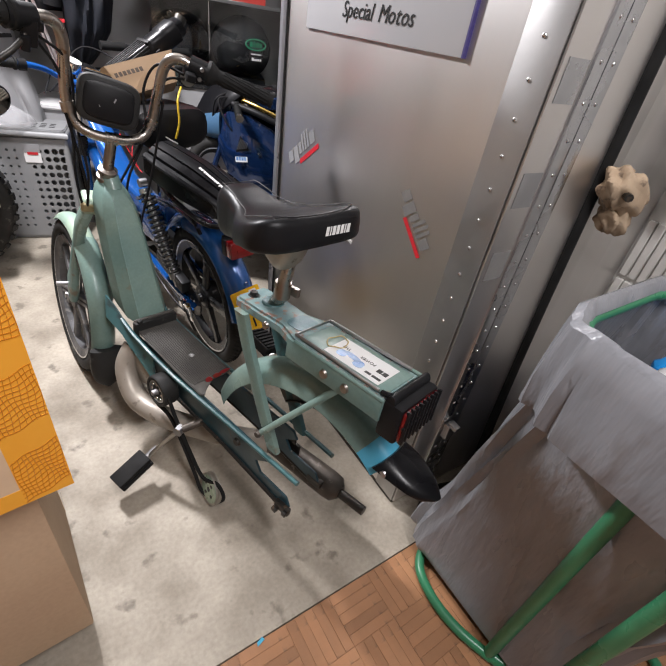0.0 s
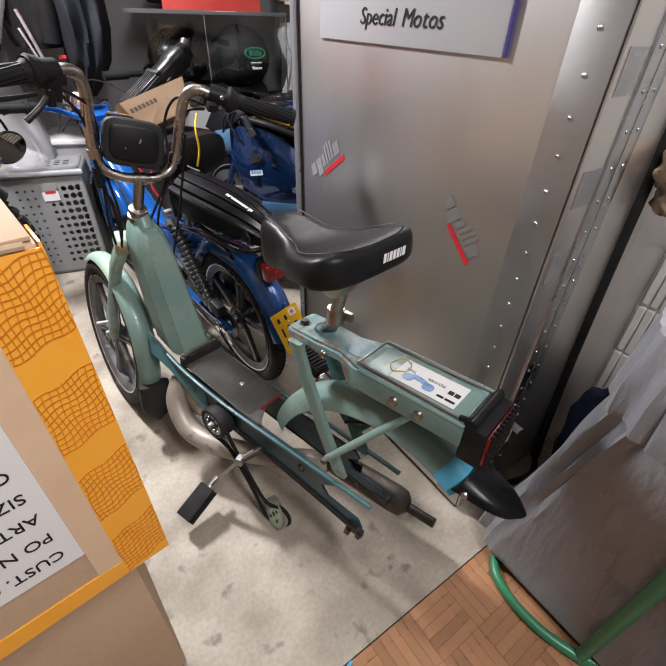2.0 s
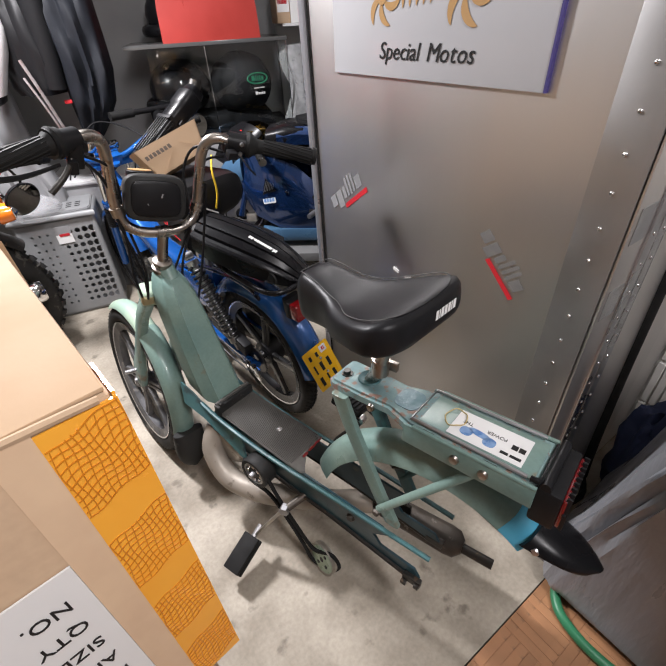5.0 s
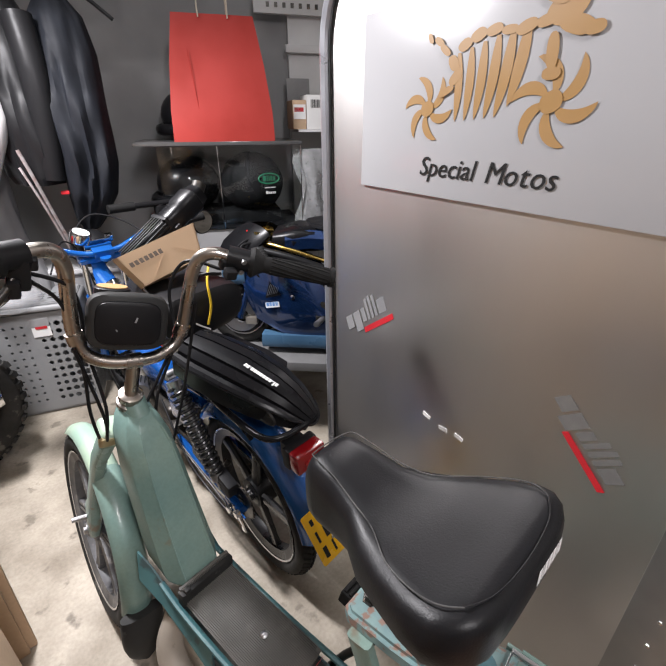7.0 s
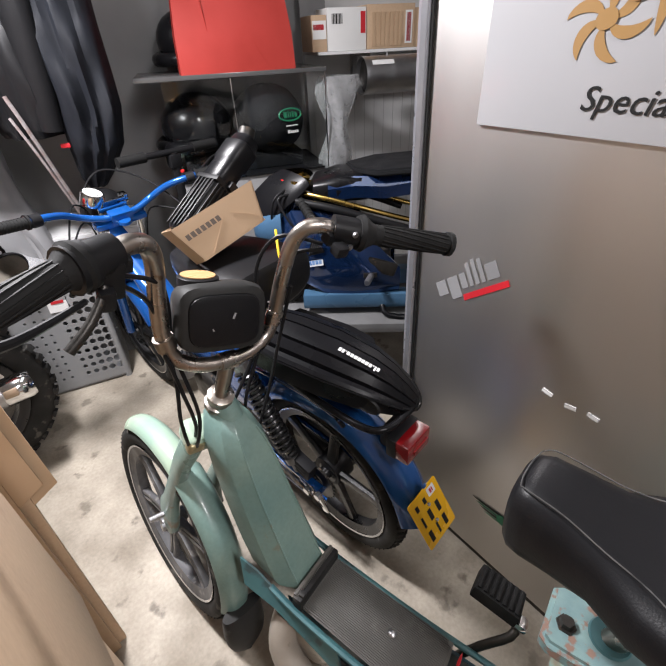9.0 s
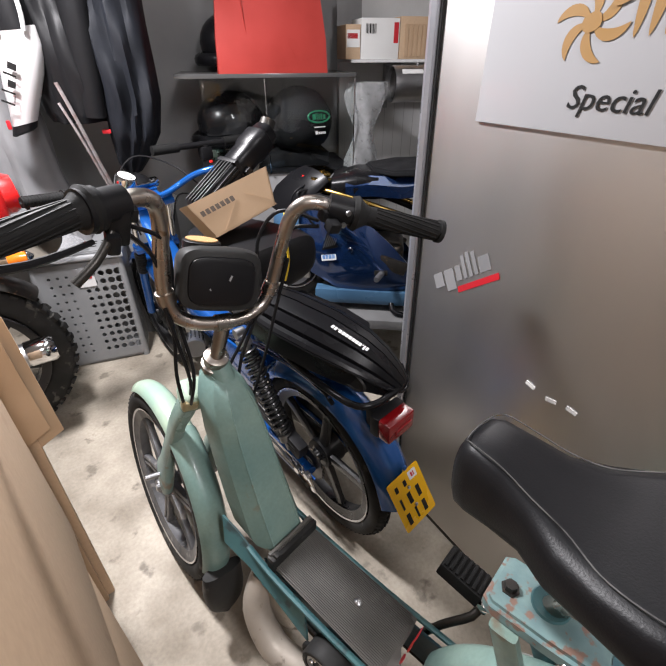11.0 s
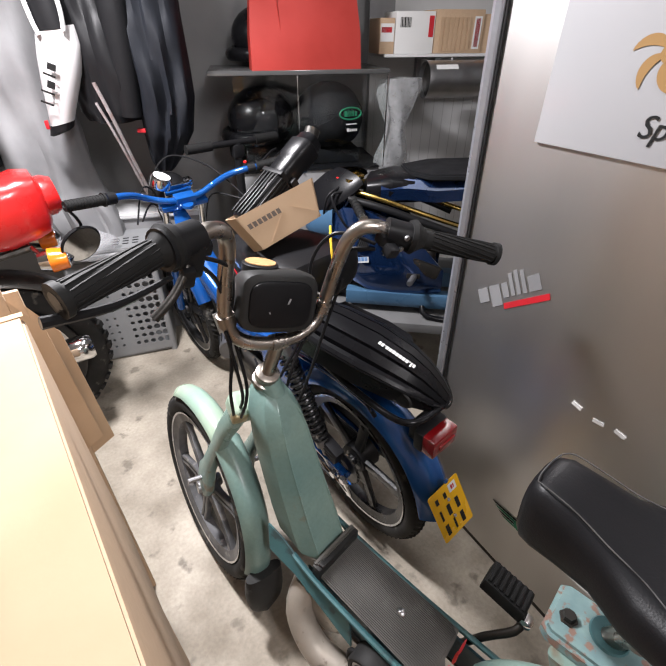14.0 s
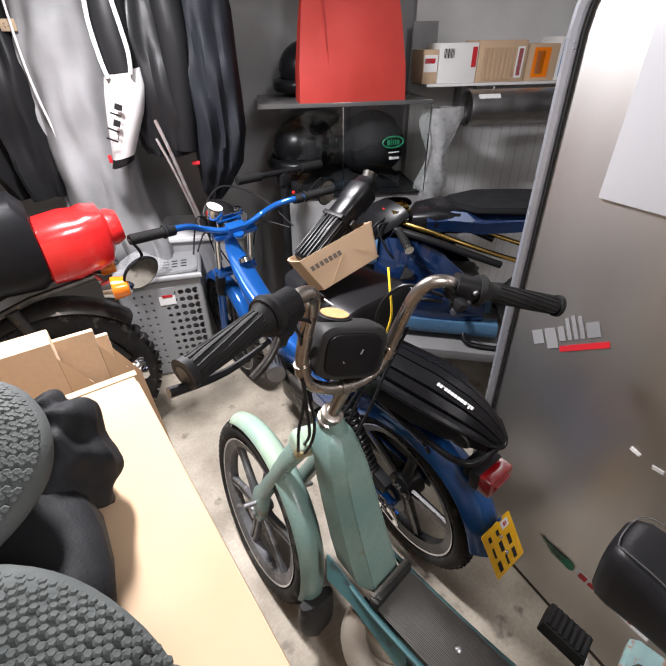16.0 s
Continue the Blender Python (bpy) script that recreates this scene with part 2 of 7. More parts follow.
GLASS = clear_glass()
MIRROR = mat("mirror_glass", (0.75, 0.76, 0.78), (0.75, 0.76, 0.78), 0.03, 1.0, bump=0.0, rvar=0.0)
DARKCARPET = mat("dark_rubber_mat", (0.14, 0.14, 0.14), (0.10, 0.10, 0.10), 0.8, bump=0.2)


# ---------- mesh helpers ----------
def link(name, bm, material, smooth=42):
    me = bpy.data.meshes.new(name)
    bmesh.ops.recalc_face_normals(bm, faces=bm.faces[:])
    for f in bm.faces:
        f.smooth = True
    lim = radians(smooth)
    for e in bm.edges:
        if len(e.link_faces) == 2 and e.calc_face_angle(0) > lim:
            e.smooth = False
    bm.to_mesh(me)
    bm.free()
    me.materials.append(material)
    return new(name, me)


def part(name, bm, material, parent, label="", m=None, smooth=42):
    """One mesh under a thing or a part, in the thing's own coordinates."""
    if m is not None:
        bm.transform(m)
    ob = link(name, bm, material, smooth)
    ob.parent = parent
    return tagged(ob, label) if label else ob


def thing(name, m, label, category, group="", kind=""):
    """An Empty at the base of a thing."""
    ob = new(name)
    ob.empty_display_size = 0.05
    ob.matrix_basis = m
    return tagged(ob, label, category, group, kind)


def solid(name, bm, material, m, label, category, group="", kind=""):
    """A thing of one mesh."""
    ob = link(name, bm, material)
    ob.matrix_basis = m
    return tagged(ob, label, category, group, kind)


def box(sx, sy, sz, at=(0, 0, 0), bevel=0.0, turn=(0, 0, 0), seg=2):
    """A block centred at a point, its edges rounded."""
    bm = bmesh.new()
    bmesh.ops.create_cube(bm, size=1)
    bmesh.ops.scale(bm, vec=(sx, sy, sz), verts=bm.verts)
    if bevel:
        bmesh.ops.bevel(bm, geom=bm.edges[:], offset=bevel, segments=seg, affect="EDGES", profile=0.6)
    bm.transform(pose(*at, *turn))
    return bm


def span(x0, x1, y0, y1, z0, z1, bevel=0.0):
    return box(x1 - x0, y1 - y0, z1 - z0, ((x0 + x1) / 2, (y0 + y1) / 2, (z0 + z1) / 2), bevel)


def join(*bms):
    out = bmesh.new()
    for b in bms:
        me = bpy.data.meshes.new("tmp")
        b.to_mesh(me)
        b.free()
        out.from_mesh(me)
        bpy.data.meshes.remove(me)
    return out


def rings(sections, closed=False, caps=True):
    """A skin over rings of equally many points."""
    bm = bmesh.new()
    vs = [[bm.verts.new(p) for p in s] for s in sections]
    k, n = len(vs[0]), len(vs)
    for i in range(n if closed else n - 1):
        a, b = vs[i], vs[(i + 1) % n]
        for j in range(k):
            bm.faces.new((a[j], a[(j + 1) % k], b[(j + 1) % k], b[j]))
    if caps and not closed:
        bm.faces.new(vs[0][::-1])
        bm.faces.new(vs[-1])
    return bm


def smooth_path(pts, n=6, closed=False):
    """Points along a Catmull-Rom curve."""
    p = [Vector(q) for q in pts]
    out = []
    k = len(p)
    for i in range(k if closed else k - 1):
        if closed:
            a, b, c, d = p[i - 1], p[i], p[(i + 1) % k], p[(i + 2) % k]
        else:
            a, b, c, d = p[max(i - 1, 0)], p[i], p[i + 1], p[min(i + 2, k - 1)]
        for j in range(n):
            t = j / n
            out.append(0.5 * ((2 * b) + (c - a) * t + (2 * a - 5 * b + 4 * c - d) * t * t + (3 * b - a - 3 * c + d) * t ** 3))
    if not closed:
        out.append(p[-1])
    return out


def tube(pts, r, seg=10, smooth=0, closed=False, flat=1.0):
    """A round bar along points; r may be one radius or one for each end."""
    path = smooth_path(pts, smooth, closed) if smooth else [Vector(q) for q in pts]
    n = len(path)
    secs, side = [], None
    for i, q in enumerate(path):
        if closed:
            d = (path[(i + 1) % n] - path[i - 1]).normalized()
        else:
            d = (path[min(i + 1, n - 1)] - path[max(i - 1, 0)]).normalized()
        if side is None:
            side = d.orthogonal().normalized()
        side = (side - d * side.dot(d)).normalized()
        up = d.cross(side)
        rr = r[0] + (r[1] - r[0]) * i / max(n - 1, 1) if isinstance(r, tuple) else r
        secs.append([q + rr * (math.cos(2 * math.pi * j / seg) * side + flat * math.sin(2 * math.pi * j / seg) * up) for j in range(seg)])
    return rings(secs, closed)


def lathe(profile, seg=24, m=None, closed=False):
    """A turned body about its x axis: points of (radius, along)."""
    secs = [[Vector((h, r * math.cos(2 * math.pi * j / seg), r * math.sin(2 * math.pi * j / seg))) for j in range(seg)] for r, h in profile]
    bm = rings(secs, closed)
    if m is not None:
        bm.transform(m)
    return bm


def plate(outline, thick, bevel=0.0, m=None):
    """A flat outline (x, y) given a thickness along z."""
    bm = bmesh.new()
    f = bm.faces.new([bm.verts.new((x, y, 0)) for x, y in outline])
    up = bmesh.ops.extrude_face_region(bm, geom=[f])
    bmesh.ops.translate(bm, vec=(0, 0, thick), verts=[g for g in up["geom"] if isinstance(g, bmesh.types.BMVert)])
    if bevel:
        bmesh.ops.bevel(bm, geom=[e for e in bm.edges if abs((e.verts[0].co - e.verts[1].co).z) < 1e-6], offset=bevel, segments=2, affect="EDGES")
    if m is not None:
        bm.transform(m)
    return bm


def rounded(w, h, r, n=5, cx=0.0, cy=0.0):
    """The outline of a rectangle with round corners."""
    out = []
    for k, (sx, sy) in enumerate(((1, 1), (-1, 1), (-1, -1), (1, -1))):
        for i in range(n + 1):
            a = math.pi / 2 * (k + i / n)
            out.append((cx + sx * (w / 2 - r) + r * math.cos(a), cy + sy * (h / 2 - r) + r * math.sin(a)))
    return out


def superellipse(w, h, power, n=20):
    out = []
    for i in range(n):
        a = 2 * math.pi * i / n
        c, s = math.cos(a), math.sin(a)
        out.append((w * math.copysign(abs(c) ** (2 / power), c), h * math.copysign(abs(s) ** (2 / power), s)))
    return out


def frame_of(origin, xa, za):
    """A pose from an origin, its x axis and its z axis."""
    x = Vector(xa).normalized()
    z = Vector(za)
    z = (z - x * z.dot(x)).normalized()
    y = z.cross(x)
    m = Matrix((x, y, z)).transposed().to_4x4()
    m.translation = origin
    return m


def words(text, size, m, extrude=0.0004, align="LEFT"):
    """Lettering as a mesh."""
    cu = bpy.data.curves.new("lettering", "FONT")
    cu.body, cu.size, cu.extrude, cu.align_x, cu.resolution_u = text, size, extrude, align, 3
    ob = bpy.data.objects.new("lettering", cu)
    scene.collection.objects.link(ob)
    bpy.context.view_layer.update()
    me = bpy.data.meshes.new_from_object(ob.evaluated_get(bpy.context.evaluated_depsgraph_get()))
    bm = bmesh.new()
    bm.from_mesh(me)
    bpy.data.objects.remove(ob)
    bm.transform(m)
    return bm


def bars(widths, height, gap, m, thick=0.0006, slant=0.0):
    """A row of plain bars that stands for unread writing."""
    x, out = 0.0, []
    for w, h in widths:
        out.append(plate([(x, 0), (x + w, 0), (x + w + slant * h * height, h * height), (x + slant * h * height, h * height)], thick))
        x += w + gap
    bm = join(*out)
    bm.transform(m)
    return bm


# ---------- the room ----------
def structure(name, bm, material, label, category):
    return solid(name, bm, material, Matrix(), label, category, kind="structure")


B = pose(1.0, 2.42, 0, 0, 0, -20)          # the back of the room runs at an angle to the metal box
floor = structure("floor", span(-2.6, 3.4, 0.325, 4.4, -0.12, 0.0), CONCRETE, "worn grey concrete garage floor with stains", "floor")
floor_wood = structure("floor_wood", span(-2.6, 3.4, -2.2, 0.322, -0.12, -0.0022), WOOD, "oak mosaic parquet beside the concrete floor", "floor")
structure("wall_west", span(-2.7, -2.6, -2.3, 4.4, -0.12, 2.55), PLASTER, "plain white plastered wall", "wall")
structure("wall_south", span(-2.6, 3.4, -2.3, -2.2, -0.12, 2.55), PLASTER, "plain white plastered wall", "wall")
structure("wall_east", span(3.4, 3.5, -2.3, 4.4, -0.12, 2.55), PLASTER, "plain white plastered wall", "wall")
structure("ceiling", span(-2.7, 3.5, -2.3, 4.5, 2.55, 2.65), CEIL, "pale painted ceiling", "ceiling")
bm = span(-3.9, 0.27, 0.47, 0.57, -0.12, 2.55)
bm.transform(B)
structure("wall_north", bm, GREYWALL, "dull grey boarded back wall", "wall")
bm = span(0.27, 3.0, 0.42, 0.57, -0.12, 2.55)
bm.transform(B)
structure("wall_northeast", bm, PLASTER, "white panelled wall with faint grooves", "wall")


# ---------- the metal box ----------
def metal_box():
    """A tall aluminium-clad box: sheet, riveted corner strips, sign and stickers."""
    m = pose(0.687, 0.45, 0)
    root = thing("metal_box", m, "tall box clad in dull aluminium sheet with riveted corner strips", "metal box")
    top, far, r = 1.56, 0.865, 0.17
    outline = [(0.0, 0.02), (far, 0.02)]
    for i in range(9):
        a = math.pi / 2 * i / 8
        outline.append((far + 0.03 - r + r * math.cos(a), top - r + r * math.sin(a)))
    outline += [(0.0, top)]
    side = frame_of((0, 0, 0), (0, 1, 0), (0, 0, 1))        # x along the sheet, z up
    lay = side @ Matrix(((1, 0, 0, 0), (0, 0, -1, 0), (0, 1, 0, 0), (0, 0, 0, 1)))
    sheet = part("side_sheet", plate(outline, 0.5, 0.0, lay), ALU, root, "dull brushed aluminium sheet with smudges")
    # rim along the far edge
    edge = [(-0.003, y, z) for y, z in outline[1:11]]
    part("edge_trim", tube([(x, y - 0.004, z) for x, y, z in edge], 0.013, 8), mat("pale_rolled_edge", (0.45, 0.46, 0.50), (0.36, 0.37, 0.40), 0.34, 0.7, scale=20, bump=0.05, c=(0.30, 0.30, 0.33), cover=0.68), root, "pale rolled edge with scuffs")
    part("edge_seal", tube([(x - 0.001, y - 0.021, z - 0.002) for x, y, z in edge], 0.0028, 6), RUBBER, root, "thin black seal")
    # corner strips with rivets
    strip = part("corner_strip", span(-0.004, 0.0, 0.002, 0.080, 0.02, top - 0.02, 0.0012), ALUDULL, root)
    rivet = lathe([(0.0, 0.0028), (0.0024, 0.0024), (0.0036, 0.001), (0.0039, 0.0)], 10)
    rv = part("rivet", rivet, BRIGHT, strip, m=pose(-0.004, 0.040, 0.08, 0, 0, 180))
    me = rv.data
    for i in range(1, 26):
        o = new("rivet", me)
        o.parent = strip
        o.location = (0, 0, i * 0.058)
    part("front_sheet", span(0.0, 0.34, -0.004, 0.003, 0.02, top - 0.02, 0.001), ALU, root, "narrow aluminium sheet round the corner")
    for x0, x1 in ((0.075, 0.108), (0.111, 0.146)):
        s2 = part("joint_strip", span(x0, x1, -0.009, -0.004, 0.02, top - 0.02, 0.0012), ALUTRIM, root)
        for i in range(26):
            o = new("rivet", me)
            o.parent = s2
            o.matrix_basis = pose((x0 + x1) / 2, -0.0088, 0.06 + i * 0.058) @ pose(0, 0, 0, 0, 0, 90) @ pose(0.004, -0.040, -0.08)
    for z in (0.78, 0.93, 1.1):
        part("tape_patch", span(0.012, 0.066, -0.0055, -0.0042, z, z + 0.062), ALUTRIM, root, "shiny square of tape")
    part("bottom_rail", span(0.002, 0.3, 0.004, far, 0.0, 0.022, 0.002), DARKSTEEL, root)
    part("bracket", join(box(0.03, 0.02, 0.05, (0.10, -0.02, 0.31), 0.004), box(0.02, 0.03, 0.012, (0.10, -0.03, 0.335), 0.003)), STEEL, root, "small galvanised latch")
    # three paper snippets
    for y, z, a in ((0.963, 0.678, 12), (0.916, 0.672, -8), (0.875, 0.677, 8)):
        part("paper_snippet", box(0.0012, 0.021, 0.0085, (-0.001, y - 0.45, z), 0.0, (a, 0, 0)), PAPER, root)
    return root, lay


box_root, LAY = metal_box()


def on_sheet(y, z, turn=0.0, lift=0.0012):
    """A pose on the sheet, facing the room; x runs towards the viewer's right (-y), y up."""
    return frame_of((-lift, y - 0.45, z), (0, -1, 0), (-1, 0, 0)) @ pose(0, 0, 0, 0, 0, turn)


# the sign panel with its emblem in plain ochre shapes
sign = thing("sign_panel", pose(0.687, 0.45, 0), "white sign panel with an ochre skeleton-like emblem and script below", "sign")
part("panel", box(0.566, 0.292, 0.006, (0, 0, 0), 0.0008), POSTER, sign, m=on_sheet(0.922, 1.28, 0, 0.004))
part("panel_edge", box(0.004, 0.292, 0.009, (0, 0, 0), 0.0), mat("violet_sign_edge", (0.05, 0.04, 0.16), rough=0.4, bump=0.0), sign, m=on_sheet(0.637, 1.28, 0, 0.004))


def leaf(x, y, length, width, turn, bend=0.0, n=12):
    """A bent tapering blade, wide in its middle."""
    l, r = [], []
    for i in range(n + 1):
        t = i / n
        a = radians(turn + bend * t)
        px = x + length * t * math.cos(radians(turn + bend * t * 0.5))
        py = y + length * t * math.sin(radians(turn + bend * t * 0.5))
        w = width * (math.sin(math.pi * min(t * 0.92 + 0.08, 1)) ** 0.7) / 2
        l.append((px - w * math.sin(a), py + w * math.cos(a)))
        r.append((px + w * math.sin(a), py - w * math.cos(a)))
    return plate(l + r[::-1], 0.0003)


def blob(x, y, rx, ry, turn=0, power=2.4):
    c, s = math.cos(radians(turn)), math.sin(radians(turn))
    return plate([(x + px * c - py * s, y + px * s + py * c) for px, py in superellipse(rx, ry, power, 18)], 0.0003)


EMB = on_sheet(0.92, 1.28, 0, 0.0076)
EMS = EMB @ pose(-0.005, -0.012, 0) @ Matrix.Diagonal((0.92, 0.62, 1, 1))
# ribs
for i in range(6):
    part("emblem_rib", leaf(-0.055 + i * 0.024, 0.125 + 0.008 * i, 0.15 + 0.006 * i - (0.02 if i > 4 else 0), 0.0155 + 0.001 * i, -84 - 1.5 * i, -9, 14), OCHRE, sign, m=EMS @ pose(0, 0, 0.0003))
# wheels of curved blades
for cx, cy, rr in ((-0.112, -0.008, 0.052), (0.105, -0.004, 0.060)):
    part("emblem_hub", blob(cx, cy, rr * 0.26, rr * 0.22, 20), OCHRE, sign, m=EMB @ pose(0, 0, 0.0010))
    for i in range(6):
        a = i * 60 + 20
        ca, sa = math.cos(radians(a)), math.sin(radians(a))
        part("emblem_blade", leaf(cx + rr * 0.2 * ca, cy + rr * 0.2 * sa, rr * 0.86, rr * 0.27, a - 10, 115), OCHRE, sign, m=EMB @ pose(0, 0, 0.0001 * i))
# spine, neck and head lumps
for i, (x, y, rx, ry, a) in enumerate(((-0.058, 0.075, 0.02, 0.010, 60), (-0.065, 0.105, 0.018, 0.010, 110), (-0.045, 0.14, 0.015, 0.011, 45), (-0.02, 0.155, 0.016, 0.012, 40),
                                      (0.008, 0.16, 0.015, 0.011, 20), (0.035, 0.155, 0.014, 0.009, 0), (0.062, 0.155, 0.018, 0.012, 30), (0.092, 0.16, 0.016, 0.011, 20),
                                      (0.118, 0.175, 0.03, 0.026, 60), (0.135, 0.145, 0.026, 0.016, -30), (0.108, 0.105, 0.009, 0.034, 4), (0.112, 0.065, 0.014, 0.012, 0),
                                      (-0.085, 0.135, 0.016, 0.007, -50), (-0.10, 0.155, 0.013, 0.007, -45), (-0.12, 0.165, 0.012, 0.005, -70), (-0.075, 0.045, 0.018, 0.008, 35),
                                      (0.10, 0.195, 0.02, 0.009, 150), (0.16, 0.135, 0.014, 0.012, 10))):
    part("emblem_bone", blob(x, y, rx, ry, a), OCHRE, sign, m=EMS @ pose(0, 0, 0.0005 + 0.00008 * i))


slant = Matrix(((1, 0.22, 0, 0), (0, 1, 0, 0), (0, 0, 1, 0), (0, 0, 0, 1)))
for word, x in (("Special", -0.118), ("Motos", 0.022)):
    for ch in word:
        bm = words(ch, 0.044, pose(0, 0, 0))
        lo, hi = min(v.co.x for v in bm.verts), max(v.co.x for v in bm.verts)
        bm.transform(EMB @ pose(x - lo, -0.112, 0.0006) @ slant)
        part("letter", bm, INK, sign)
        x += hi - lo + 0.0035


def two_tone_sticker(y, z, turn, size, label, fade=LOGOGREY):
    """A sticker of seven plain grey forms over a red slanted line."""
    s = thing("sticker", pose(0.687, 0.45, 0), label, "sticker")
    m = on_sheet(y, z, turn)
    x = 0.0
    for i, (w, h, d) in enumerate(((0.9, 1, 0), (0.9, 1, -0.45), (0.5, 1, 0), (0.3, 1.5, 0), (0.3, 1.6, 0), (0.3, 1.5, 0), (0.9, 1, 0))):
        part("grey_form", plate([(x * size + 0.15 * d * size, d * size), ((x + w) * size + 0.15 * d * size, d * size), ((x + w) * size + 0.15 * h * size, h * size), (x * size + 0.15 * h * size, h * size)], 0.0004, 0.0, m), fade, s)
        x += w + 0.18
    part("red_line", plate([(1.9 * size, -0.75 * size), (5.5 * size, -0.75 * size), (5.6 * size, -0.35 * size), (2.0 * size, -0.35 * size)], 0.0004, 0.0, m), LOGORED, s)
    return s


two_tone_sticker(1.243, 0.775, 37, 0.0325, "grey and red racing sticker on the metal sheet")
two_tone_sticker(0.716, 0.866, -43, 0.0275, "grey and red sticker, worn, on the metal sheet", mat("faded_sticker", (0.33, 0.32, 0.31), (0.24, 0.235, 0.23), 0.45, 0.6, scale=30))
s = thing("sticker", pose(0.687, 0.45, 0), "long white sticker with green and red forms low on the sheet", "sticker")
m = on_sheet(1.0, 0.226, 5)
part("backing", plate([(0.052, -0.016), (0.235, -0.016), (0.24, 0.018), (0.052, 0.018)], 0.0004, 0.0, m), PAPER, s)
m = on_sheet(1.0, 0.226, 5, 0.002)
for i in range(4):
    part("green_streak", plate([(-0.06 + 0.012 * i, 0.018 - i * 0.009), (0.03, 0.018 - i * 0.009), (0.03, 0.012 - i * 0.009), (-0.05 + 0.012 * i, 0.014 - i * 0.009)], 0.0004, 0.0, m), LOGOGREEN if i % 2 else INK, s)
part("green_disc", plate(superellipse(0.017, 0.017, 2, 20), 0.0004, 0.0, m @ pose(0.032, 0.001, 0.0005)), LOGOGREEN, s)
part("red_form", bars([(0.02, 1)] + [(0.016, 0.75)] * 2 + [(0.009, 1.0)] + [(0.016, 0.75)] * 2 + [(0.006, 1.1)], 0.02, 0.006, m @ pose(0.062, -0.009, 0), slant=0.2), LOGORED, s)


# ---------- wheels ----------
def wheel(root, name, m, radius, width, rim_r, spokes, tyre_label, rim_mat=RIM, knobs=0, double=True):
    """A cast wheel about its x axis: hub, rim, spokes, tyre and tread."""
    hub = part(name, lathe([(0.0, -0.032), (0.018, -0.032), (0.02, -0.022), (0.036, -0.018), (0.036, 0.018), (0.02, 0.022), (0.018, 0.032), (0.0, 0.032)], 20), rim_mat, root, m=m.copy())
    w = width / 2
    r0 = rim_r
    part("rim", lathe([(r0 - 0.026, -w * 0.5), (r0 - 0.012, -w * 0.62), (r0, -w * 0.78), (r0 + 0.004, -w * 0.78), (r0 + 0.002, 0), (r0 + 0.004, w * 0.78), (r0, w * 0.78), (r0 - 0.012, w * 0.62), (r0 - 0.026, w * 0.5), (r0 - 0.024, 0)], 64, closed=True), rim_mat, hub, m=m.copy())
    part("rim_lip", lathe([(r0 - 0.001, -w * 0.80), (r0 + 0.004, -w * 0.86), (r0 + 0.004, -w * 0.72)], 64, closed=True), ALUTRIM, hub, "bright machined lip", m=m.copy())
    mid = (radius + r0) / 2
    half = (radius - r0) / 2
    prof = []
    for i in range(14):
        a = 2 * math.pi * i / 14
        prof.append((mid + half * math.copysign(abs(math.cos(a)) ** 0.85, math.cos(a)), w * math.copysign(abs(math.sin(a)) ** 0.85, math.sin(a))))
    tyre = part("tyre", lathe(prof, 72, closed=True), TYRE, hub, tyre_label, m=m.copy())
    blocks = []
    count = knobs or 66
    for i in range(count):
        a = 360 * i / count
        for sx in (-1, 1):
            if knobs:
                b = box(w * 0.62, 0.022, 0.012, (sx * w * 0.62, 0, radius - 0.003), 0.0, (0, sx * 24, 0))
            else:
                b = box(w * 0.85, 0.0055, 0.005, (sx * w * 0.45, 0, radius - 0.0025), 0.0, (0, sx * 26, sx * 38))
            b.transform(pose(0, 0, 0, a + (180 / count if sx > 0 else 0), 0, 0))
            blocks.append(b)
    tagged(part("tread", join(*blocks), TYRE, hub, m=m.copy()), kind="stuff")
    for i in range(spokes):
        a = 360 * i / spokes + 12
        for off in ((-0.014, 0.014) if double else (0.0,)):
            sp = rings([[(x * k, y + off * (0.6 if k > 0.8 else 1.3), z) for x, y in superellipse(0.010, 0.007 if double else 0.017, 3, 8)] for z, k in ((0.028, 1.3), (0.08, 1.0), (r0 - 0.06, 0.9), (r0 - 0.02, 1.2))])
            sp.transform(pose(0, 0, 0, a, 0, 0))
            part("spoke", sp, rim_mat, hub, m=m.copy())
    return hub


# ---------- the green moped ----------
FM = pose(0.2, 1.0, 0, 0, 4.5, 17)
moped = thing("moped", FM, "old faded green moped with its rear wheel taken out", "moped")
FI = FM.inverted()
SM = FI @ frame_of((0.165, 1.30, 0.75), (0.982, 0.018, -0.185), (0.189, -0.369, 0.914))   # steering
WM = FI @ pose(0.030, 1.50, 0.262, 0, 8, 7)                                                # front wheel


def gm(name, bm, material, parent=None, label="", m=None, smooth=42):
    return part(name, bm, material, parent or moped, label, m, smooth)


wheel(moped, "front_wheel", WM, 0.265, 0.052, 0.212, 6, "dusty narrow black tyre with zigzag tread", rim_mat=DUSTRIM)


def fender(r, width, a0, a1, m, depth=0.03, n=22, thick=0.002):
    """A curved mudguard about the x axis, from angle to angle (0 is forward, 90 up)."""
    secs = []
    for i in range(n + 1):
        a = radians(a0 + (a1 - a0) * i / n)
        ring = []
        k = 9
        for s, rr in ((1, 0.0), (-1, -thick)):
            for j in range(k + 1):
                u = (j / k * 2 - 1) * s
                x = u * width / 2
                h = r + rr - depth * abs(u) ** 3
                ring.append((x, h * math.cos(a), h * math.sin(a)))
        secs.append(ring)
    bm = rings(secs)
    bm.transform(m)
    return bm


